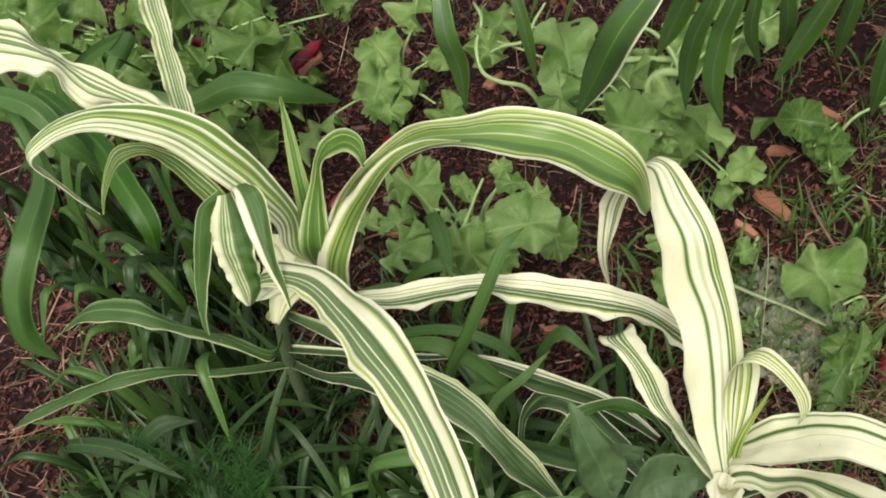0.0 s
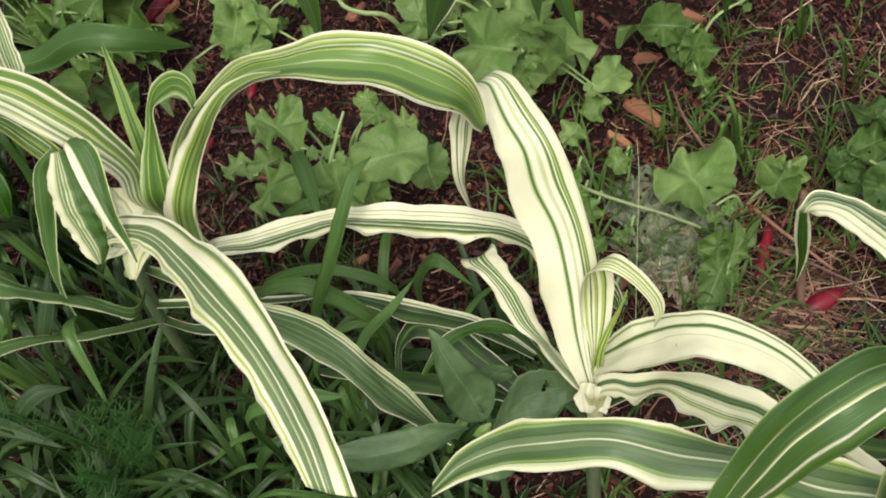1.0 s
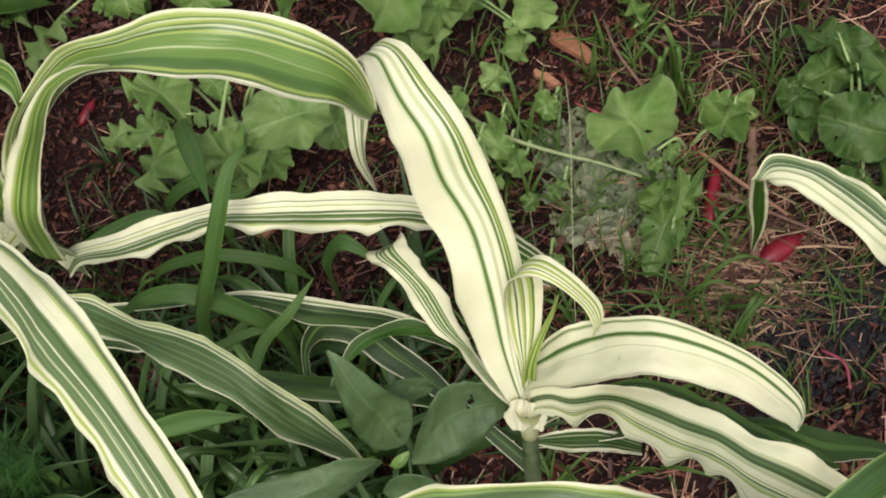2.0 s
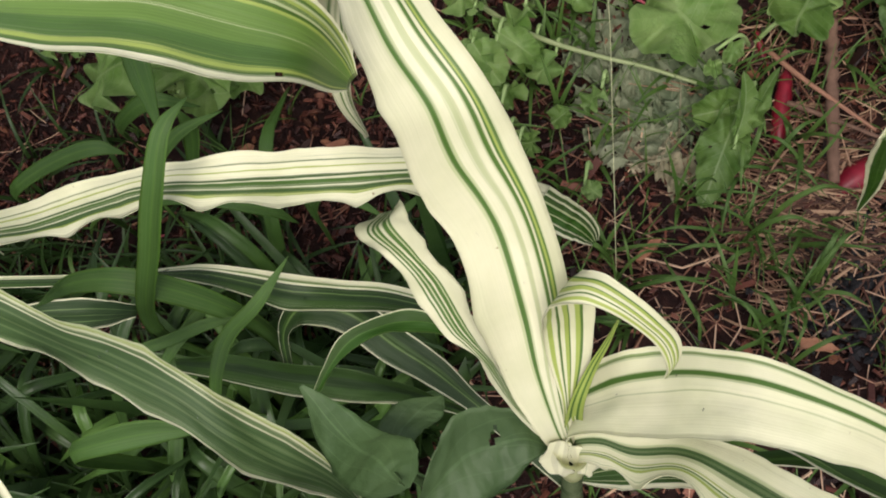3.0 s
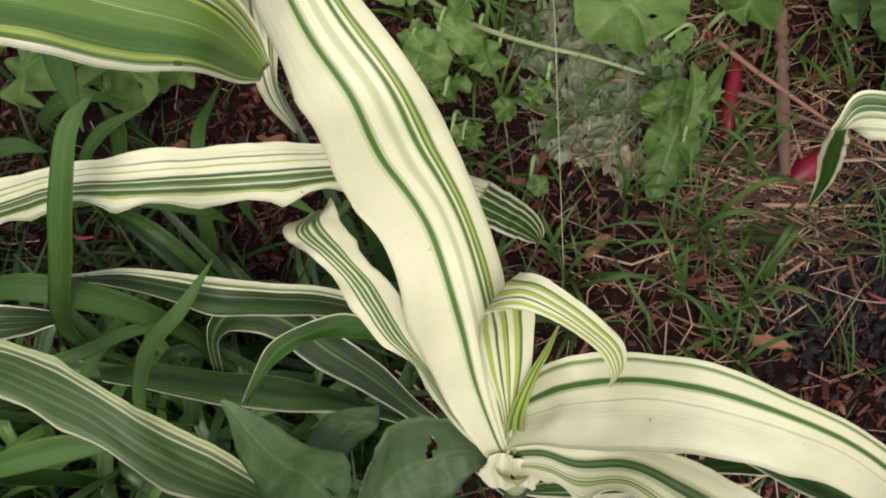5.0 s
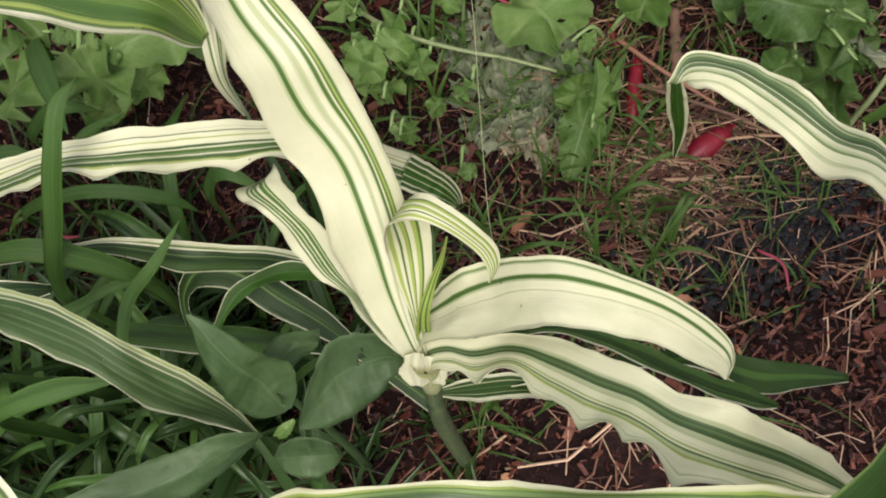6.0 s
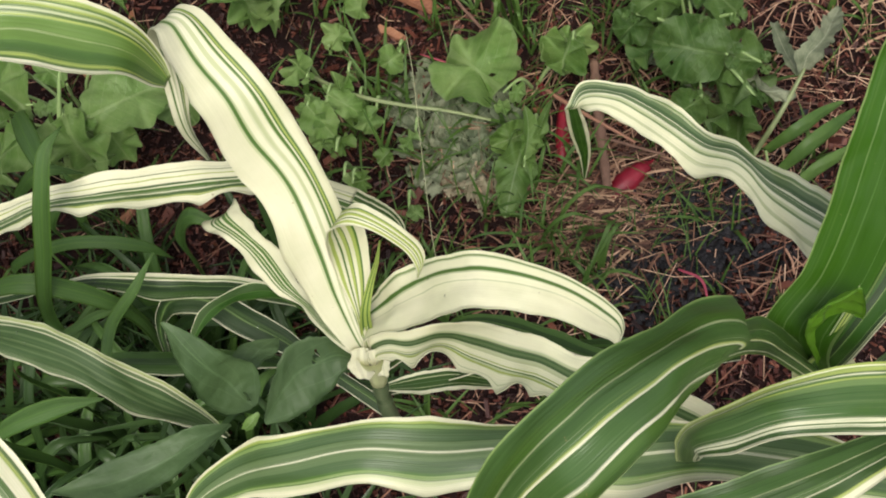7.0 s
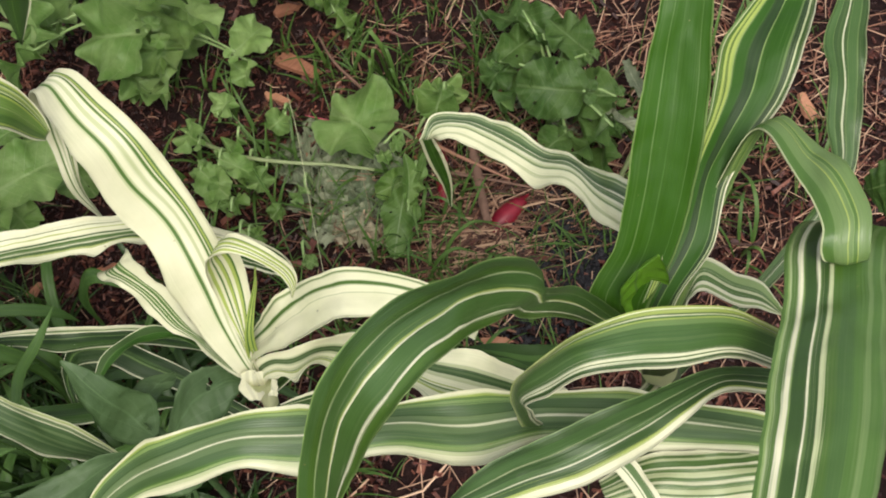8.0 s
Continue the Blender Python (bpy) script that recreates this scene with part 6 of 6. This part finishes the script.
for n, rows in enumerate((WITHERED_A, WITHERED_B, WITHERED_C)):
    part("leaf", ribbon(rows, n=50, m=12, trough=0.6, ruffle=0.35, waves=8, seed=n * 2.3 + 1, ragged=0.35), WILTED, limp, "grey shrivelled leaf")
lance = thing("green_weed", (LANCE_A[0][0], LANCE_A[0][1], rise(*LANCE_A[0][:2])), "low green weed with lance-shaped leaves beside the radishes", "plant")
part("stem", tube([(LANCE_A[0][0], LANCE_A[0][1], -0.01), LANCE_B[0][:3]], [0.0016, 0.0012], 7), PETIOLE, lance)
for n, rows in enumerate((LANCE_A, LANCE_B, LANCE_C)):
    part("leaf", ribbon(rows, n=40, m=8, trough=0.35, ruffle=0.05, seed=n * 1.9 + 4, ragged=0.04), GRASS, lance)


# ---- wood chips and sticks ----
def slab(length, width, thick, seed, bm=None, m=None):
    """A split wood chip: tapered, uneven, bevelled by its own rim."""
    bm = bm or bmesh.new()
    r = random.Random(seed)
    m = m or Matrix()
    ring = []
    for k in range(14):
        a = k * math.tau / 14 + 0.39
        px = math.copysign(abs(math.cos(a)) ** 0.6, math.cos(a)) * length / 2 * r.uniform(0.65, 1.15)
        ring.append((px, math.copysign(abs(math.sin(a)) ** 0.6, math.sin(a)) * width / 2 * r.uniform(0.6, 1.2) * (1 - 0.5 * px / length)))
    lo = [bm.verts.new(m @ Vector((x, y, -thick / 2))) for x, y in ring]
    hi = [bm.verts.new(m @ Vector((x * 0.9, y * 0.82, thick / 2 * r.uniform(0.7, 1.3)))) for x, y in ring]
    bm.faces.new(lo[::-1])
    bm.faces.new(hi)
    for k in range(14):
        bm.faces.new((lo[k], lo[(k + 1) % 14], hi[(k + 1) % 14], hi[k]))
    return bm


for n, (x, y, b, ln, wd) in enumerate(((0.399, 0.762, -70, 0.074, 0.024), (0.357, 0.738, -62, 0.048, 0.014), (-0.115, 1.159, 35, 0.055, 0.02), (0.372, 0.348, -38, 0.036, 0.013), (0.657, 0.595, 20, 0.05, 0.025),
                                       (0.098, 0.664, -10, 0.024, 0.011), (0.43, 0.83, -20, 0.04, 0.018), (0.795, 0.356, 70, 0.05, 0.02), (0.02, 0.70, 15, 0.03, 0.012), (0.25, 0.52, -40, 0.03, 0.010), (0.29, 0.47, 20, 0.028, 0.012),
                                       (0.509, 0.873, -58, 0.048, 0.018), (0.12, 1.05, 30, 0.045, 0.016), (-0.05, 0.86, -20, 0.04, 0.014))):
    chip = thing("wood_chip", (x, y, rise(x, y) + 0.008), "split orange brown wood chip on the mulch", "wood chip", "large wood chips")
    part("chip", slab(ln * 0.9, wd * 0.85, 0.005, n, m=pose(x, y, rise(x, y) + 0.011, 4 + 5 * math.sin(n * 2.1), -5, b)), CHIP, chip, smooth=False)
stick = thing("stick", (0.474, 0.50, 0.01), "weathered brown stick lying on the mulch", "stick")
part("wood", tube([(0.441, 0.455, 0.012), (0.470, 0.512, 0.016), (0.506, 0.578, 0.014)], [0.0044, 0.0054, 0.0046], 11, n=30, knots=0.5), STICK, stick)


# ---- mulch, straw and small grass: uncountable stuff ----
def scatter(count, seed):
    """Random places: dense round the plants, thinning out away from them."""
    r = random.Random(seed)
    made = 0
    while made < count:
        if made % 4:
            x, y = r.uniform(-0.57, 0.95) + r.gauss(0, 0.07), r.uniform(0.02, 1.48) + r.gauss(0, 0.07)
        else:
            x, y = r.gauss(0.18, 0.65), r.gauss(0.70, 0.65)
        made += 1
        yield r, x, y


def make_mulch():
    verts, faces = [], []
    for r, x, y in scatter(90000, 5):
        big = r.random()
        if noise.noise((x * 8, y * 8, 5.5)) + 0.5 * noise.noise((x * 25, y * 25, 1.5)) > 0.1 and big > 0.3:
            continue
        ln = r.uniform(0.002, 0.010) * (2.6 if big < 0.04 else 1)
        wd, th = ln * r.uniform(0.10, 0.45) * (1.8 if 0.06 < big < 0.16 else 1), r.uniform(0.0005, 0.0018)
        m = pose(x, y, rise(x, y) + r.uniform(0.0, 0.012), r.uniform(-40, 40), r.uniform(-34, 34), r.uniform(0, 360))
        b = len(verts)
        k = r.uniform(0.5, 1.0)
        for px, py, pz in ((-1, -k, -1), (1, -1, -1), (1.1, 0.8, -1), (-0.9, 1, -1), (-0.9, -k * 0.8, 1), (0.9, -0.8, 1), (0.95, 0.7, 1), (-0.8, 0.8, 1)):
            verts.append(m @ Vector((px * ln / 2, py * wd / 2, pz * th / 2)))
        faces += [tuple(b + i for i in f) for f in ((3, 2, 1, 0), (4, 5, 6, 7), (0, 1, 5, 4), (1, 2, 6, 5), (2, 3, 7, 6), (3, 0, 4, 7))]
    me = bpy.data.meshes.new("bark_mulch")
    me.from_pydata(verts, [], faces)
    me.materials.append(MULCH)
    return tagged(new("bark_mulch", me), "reddish brown shredded bark mulch covering the soil", "mulch", kind="stuff")


make_mulch()


def make_flakes():
    """Flat split flakes of bark and wood, larger than the shreds around them."""
    verts, faces = [], []
    for r, x, y in scatter(5200, 31):
        if r.random() > 0.09 + 0.9 * math.exp(-((x - 0.08) ** 2 + (y - 0.69) ** 2) / 0.012) + 0.8 * math.exp(-((x +0.142) ** 2 + (y - 0.881) ** 2) / 0.0025) + 0.4 * math.exp(-((x - 0.38) ** 2 + (y - 0.34) ** 2) / 0.006):
            continue
        ln, th = r.uniform(0.005, 0.015), r.uniform(0.0008, 0.002)
        wd = ln * r.uniform(0.3, 0.65)
        m = pose(x, y, rise(x, y) + r.uniform(0.003, 0.010), r.uniform(-22, 22), r.uniform(-22, 22), r.uniform(0, 360))
        b, k = len(verts), 7
        ring = [(math.cos(q * math.tau / k) * ln / 2 * r.uniform(0.6, 1.1), math.sin(q * math.tau / k) * wd / 2 * r.uniform(0.6, 1.15)) for q in range(k)]
        verts += [m @ Vector((px, py, -th)) for px, py in ring] + [m @ Vector((px * 0.85, py * 0.8, th * r.uniform(0.6, 1.2))) for px, py in ring]
        faces += [tuple(b + q for q in range(k))[::-1], tuple(b + k + q for q in range(k))] + [(b + q, b + (q + 1) % k, b + k + (q + 1) % k, b + k + q) for q in range(k)]
    me = bpy.data.meshes.new("bark_flakes")
    me.from_pydata(verts, [], faces)
    me.materials.append(FLAKE)
    return tagged(new("bark_flakes", me), "flat orange brown flakes of wood in the mulch", "mulch", kind="stuff")


make_flakes()


def straw_share(x, y):
    """How much straw lies at a place: most of it to the right of the cream plant and along the left edge."""
    a = math.exp(-((x - 0.43) ** 2 + (y - 0.40) ** 2) / 0.03) + 1.1 * math.exp(-((x - 0.77) ** 2 + (y - 0.47) ** 2) / 0.05)
    bare = 1 - 0.75 * math.exp(-((x - 0.495) ** 2 / 0.004 + (y - 0.36) ** 2 / 0.002))
    return 0.08 + 0.05 * (x > 0.5 and y < 0.75) + 0.52 * a * bare + 0.35 * math.exp(-((x + 0.45) ** 2 + (y - 0.75) ** 2) / 0.03)


def make_straw():
    verts, faces = [], []
    for r, x, y in scatter(25000, 8):
        if r.random() > straw_share(x, y) or (-0.5 < x < 0.05 and y < 0.62):
            continue
        ln, rad = r.uniform(0.012, 0.07) * (1.7 if r.random() < 0.15 else 1.0), r.uniform(0.00025, 0.0007) * (1.9 if r.random() < 0.12 else 1.0)
        m = pose(x, y, rise(x, y) + r.uniform(0.003, 0.012), 0, r.uniform(-10, 10), r.uniform(0, 360))
        bend = r.uniform(-0.2, 0.2) * ln
        b = len(verts)
        for k in (-1, 0, 1):
            for q in range(4):
                a = q * math.pi / 2
                verts.append(m @ Vector((k * ln / 2, bend * (1 - k * k) + rad * math.cos(a), rad * math.sin(a))))
        for k in (0, 4):
            for q in range(4):
                faces.append((b + k + q, b + k + (q + 1) % 4, b + k + 4 + (q + 1) % 4, b + k + 4 + q))
        faces += [(b + 3, b + 2, b + 1, b), (b + 8, b + 9, b + 10, b + 11)]
    me = bpy.data.meshes.new("straw")
    me.from_pydata(verts, [], faces)
    me.materials.append(STRAW)
    return tagged(new("straw", me), "scattered dry brown straw and grass stems", "straw", kind="stuff")


make_straw()


def make_strips():
    """Flat strips of old grass matted down on the soil, most of them lying one way."""
    verts, faces = [], []
    r = random.Random(77)
    for n in range(520):
        if n % 5:
            x, y = r.gauss(0.425, 0.042), r.gauss(0.44, 0.035)
        else:
            x, y = r.gauss(0.60, 0.16), r.gauss(0.42, 0.14)
        ln, wd = r.uniform(0.015, 0.07), r.uniform(0.0004, 0.0015)
        m = pose(x, y, rise(x, y) + r.uniform(0.004, 0.013), r.uniform(-25, 25), r.uniform(-9, 9), r.gauss(-25, 32))
        bow, b = r.uniform(-0.1, 0.1) * ln, len(verts)
        for k in (-1, -0.4, 0.3, 1):
            w = wd * (1 - 0.35 * k * k)
            for py, pz in ((-w, 0.0), (0.0, 0.00035), (w, 0.0), (0.0, -0.0002)):
                verts.append(m @ Vector((k * ln / 2, bow * (1 - k * k) + py, pz)))
        for k in range(3):
            faces += [(b + 4 * k + q, b + 4 * k + (q + 1) % 4, b + 4 * k + 4 + (q + 1) % 4, b + 4 * k + 4 + q) for q in range(4)]
        faces += [(b + 3, b + 2, b + 1, b), (b + 12, b + 13, b + 14, b + 15)]
    me = bpy.data.meshes.new("matted_straw")
    me.from_pydata(verts, [], faces)
    me.materials.append(MATTED)
    return tagged(new("matted_straw", me), "flat pale strips of old grass matted on the soil", "straw", kind="stuff")


make_strips()


def blade_into(verts, faces, x, y, z, length, width, bearing, lean):
    """One small grass blade: four stations, bent over, of triangular section."""
    d = Vector((math.cos(bearing), math.sin(bearing), 0))
    s = Vector((-d.y, d.x, 0))
    b = len(verts)
    segs = 7
    p = Vector((x, y, z))
    for k in range(segs + 1):
        u = k / segs
        ang = lean * (0.25 + u * 1.1)
        w = width * (1 - u ** 2.2) * 0.5 + 0.0002
        n = d * -math.cos(ang) + Vector((0, 0, 1)) * math.sin(ang)
        verts += [p - s * w, p + n * (-w * 0.35), p + s * w]
        p = p + (d * math.sin(ang) + Vector((0, 0, 1)) * math.cos(ang)) * (length / segs)
    for k in range(segs):
        for q in range(2):
            faces.append((b + 3 * k + q, b + 3 * k + q + 1, b + 3 * k + 4 + q, b + 3 * k + 3 + q))


def grass_share(x, y):
    left = math.exp(-((x + 0.22) ** 2 / 0.06 + (y - 0.55) ** 2 / 0.03))
    mid = 0.55 * math.exp(-((x - 0.05) ** 2 / 0.03 + (y - 0.45) ** 2 / 0.03))
    right = 0.35 * math.exp(-((x - 0.40) ** 2 / 0.02 + (y - 0.45) ** 2 / 0.02))
    clear = 1 - 0.85 * math.exp(-((x - 0.08) ** 2 + (y - 0.69) ** 2) / 0.010)
    return clear * (0.022 + left + mid + 0.34 * right + 0.05 * math.exp(-((x - 0.40) ** 2 / 0.06 + (y - 0.62) ** 2 / 0.08)) + 0.16 * math.exp(-((x - 0.27) ** 2 / 0.006 + (y - 0.68) ** 2 / 0.02)) + 0.15 * math.exp(-((x - 0.45) ** 2 / 0.01 + (y - 0.72) ** 2 / 0.012)))


def make_grass(name, count, seed, low, high, wide, label, weight, mat):
    verts, faces = [], []
    for r, x, y in scatter(count, seed):
        if r.random() > weight(x, y):
            continue
        for _ in range(r.randint(3, 7)):
            blade_into(verts, faces, x + r.uniform(-0.006, 0.006), y + r.uniform(-0.006, 0.006), rise(x, y) - 0.003, r.uniform(low, high), r.uniform(*wide), r.uniform(0, math.tau), r.uniform(0.35, 1.6))
    me = bpy.data.meshes.new(name)
    me.from_pydata(verts, [], faces)
    me.polygons.foreach_set("use_smooth", [True] * len(faces))
    me.uv_layers.new()
    me.materials.append(mat)
    return tagged(new(name, me), label, "grass", kind="stuff")


make_grass("short_grass", 6500, 21, 0.02, 0.09, (0.0018, 0.0050), "short thin green grass growing through the mulch", lambda x, y: grass_share(x, y) if x > 0.16 else 0.0, GRASS)
# the same short grass, its shade under the maize put into the colour
make_grass("shaded_grass", 6500, 23, 0.02, 0.10, (0.0018, 0.0055), "short green grass under the maize, shade put into its colour", lambda x, y: grass_share(x, y) if x <= 0.16 else 0.0, SHADED_BLADE)
make_grass("fine_grass", 5200, 29, 0.02, 0.08, (0.0006, 0.0016), "thin wispy grass blades among the mulch", lambda x, y: 0.05 + 0.18 * math.exp(-((x - 0.33) ** 2 / 0.02 + (y - 0.62) ** 2 / 0.03)) + 0.30 * math.exp(-((x - 0.42) ** 2 / 0.015 + (y - 0.44) ** 2 / 0.015)) + 0.2 * math.exp(-((x - 0.55) ** 2 / 0.05 + (y - 0.60) ** 2 / 0.06)), GRASS)
make_grass("long_grass", 560, 22, 0.10, 0.26, (0.006, 0.014), "dense broad green grass beside the maize", lambda x, y: 1.1 * math.exp(-((x + 0.24) ** 2 / 0.045 + (y - 0.50) ** 2 / 0.02)) + 0.5 * math.exp(-((x + 0.0) ** 2 / 0.012 + (y - 0.42) ** 2 / 0.012)), SHADED_BLADE)


def make_feathery():
    """Fine feathery foliage: stems with many thread-like side leaflets."""
    plant = thing("feathery_plant", (-0.26, 0.52, rise(-0.26, 0.52)), "soft feathery green herb among the grass", "plant")
    r = random.Random(4)
    for s in range(9):
        x, y = -0.26 + r.uniform(-0.02, 0.02), 0.52 + r.uniform(-0.02, 0.02)
        tip = Vector((x + r.uniform(-0.07, 0.09), y + r.uniform(-0.06, 0.06), r.uniform(0.12, 0.26)))
        bm = tube([(x, y, -0.01), ((x + tip.x) / 2, (y + tip.y) / 2, tip.z * 0.6), tuple(tip)], [0.0016, 0.0013, 0.0006], 5, n=8)
        for k in range(170):
            u = r.uniform(0.3, 1.0)
            o = Vector((x, y, 0)).lerp(tip, u)
            d = Vector((r.uniform(-1, 1), r.uniform(-1, 1), r.uniform(-0.2, 0.7))) * r.uniform(0.012, 0.03)
            w = d.cross(Vector((0.3, 0.2, 1))).normalized() * 0.00042
            vs = [bm.verts.new(p) for p in (o - w, o + w, o + d * 0.6 + w * 0.8, o + d, o + d * 0.6 - w * 0.8)]
            bm.faces.new(vs)
        part("frond", bm, FERNY, plant)


make_feathery()


dry_stem = thing("dry_grass", (0.30, 0.47, 0.0), "thin pale upright grass stem", "grass")
part("stem", tube([(0.258, 0.462, -0.005), (0.262, 0.472, 0.06), (0.298, 0.552, 0.08), (0.336, 0.637, 0.08), (0.352, 0.68, 0.075)], [0.0004, 0.0003, 0.0003, 0.00028, 0.00025], 6, n=40), PALE_STEM, dry_stem)


# ---- dew on the leaves, dark crumbs of soil ----
def glass_water():
    m, nt, bsdf, out = nodes_of("water")
    bsdf.inputs["Base Color"].default_value = (1, 1, 1, 1)
    bsdf.inputs["Roughness"].default_value = 0.02
    bsdf.inputs["IOR"].default_value = 1.33
    bsdf.inputs["Transmission Weight"].default_value = 1.0
    return m


WATER = glass_water()


def dew(rows, count, low, high, seed):
    """Small flattened drops resting on a blade between two shares of its length."""
    r = random.Random(seed)
    st = spline(side_rows(rows), 120)
    tang = np.gradient(st[:, :3], axis=0)
    for _ in range(count):
        i, a = int(r.uniform(low, high) * 119), r.uniform(-0.75, 0.75)
        s = Vector(st[i, 3:])
        nor = s.cross(Vector(tang[i])).normalized()
        if nor.z < 0:
            nor = -nor
        up = s.cross(Vector(tang[i])).normalized()
        at = Vector(st[i, :3]) + s * a + up * (0.14 * s.length * (abs(a) ** 1.3 - 0.5)) + nor * 0.0004
        rad = r.uniform(0.0005, 0.0011) * (0.6 if rows is CREAM_LEAF or rows is BROAD_CREAM_LEAF else 1.0)
        drop = thing("water_drop", at, "clear water drop resting on a leaf", "water drop", "dew drops")
        bm = bmesh.new()
        bmesh.ops.create_uvsphere(bm, u_segments=10, v_segments=7, radius=rad)
        q = nor.to_track_quat("Z", "Y").to_matrix()
        for v in bm.verts:
            v.co.z *= 0.55 if v.co.z > 0 else 0.15
            v.co.x *= 1.15
            v.co = at + q @ v.co
        part("drop", bm, WATER, drop)


for n, (rows, count, low, high) in enumerate(((CREAM_LEAF, 9, 0.10, 0.35), (LOW_LEAF_C, 8, 0.2, 0.7), (BENT_LOW_LEAF, 6, 0.3, 0.7), (LOW_LEAF_A, 7, 0.2, 0.9), (LEVEL_LEAF, 6, 0.3, 0.9), (LOWER_FALLING_LEAF, 12, 0.2, 0.9), (BROAD_CREAM_LEAF, 4, 0.2, 0.6))):
    dew(rows, count, low, high, n + 60)


def make_crumbs():
    verts, faces = [], []
    r = random.Random(17)
    for _ in range(1300):
        x, y = r.gauss(0.482, 0.052), r.gauss(0.365, 0.034)
        s = r.uniform(0.002, 0.006)
        b = len(verts)
        z = rise(x, y) + r.uniform(0.002, 0.010)
        for px, py, pz in ((1, 0, 0), (-1, 0, 0), (0, 1, 0), (0, -1, 0), (0, 0, 1), (0, 0, -1)):
            k = s * r.uniform(0.6, 1.2)
            verts.append((x + px * k, y + py * k, z + pz * k * 0.7))
        faces += [tuple(b + i for i in f) for f in ((0, 2, 4), (2, 1, 4), (1, 3, 4), (3, 0, 4), (2, 0, 5), (1, 2, 5), (3, 1, 5), (0, 3, 5))]
    me = bpy.data.meshes.new("soil_crumbs")
    me.from_pydata(verts, [], faces)
    me.materials.append(CRUMB)
    return tagged(new("soil_crumbs", me), "black crumbs of bare wet soil", "soil", kind="stuff")


make_crumbs()
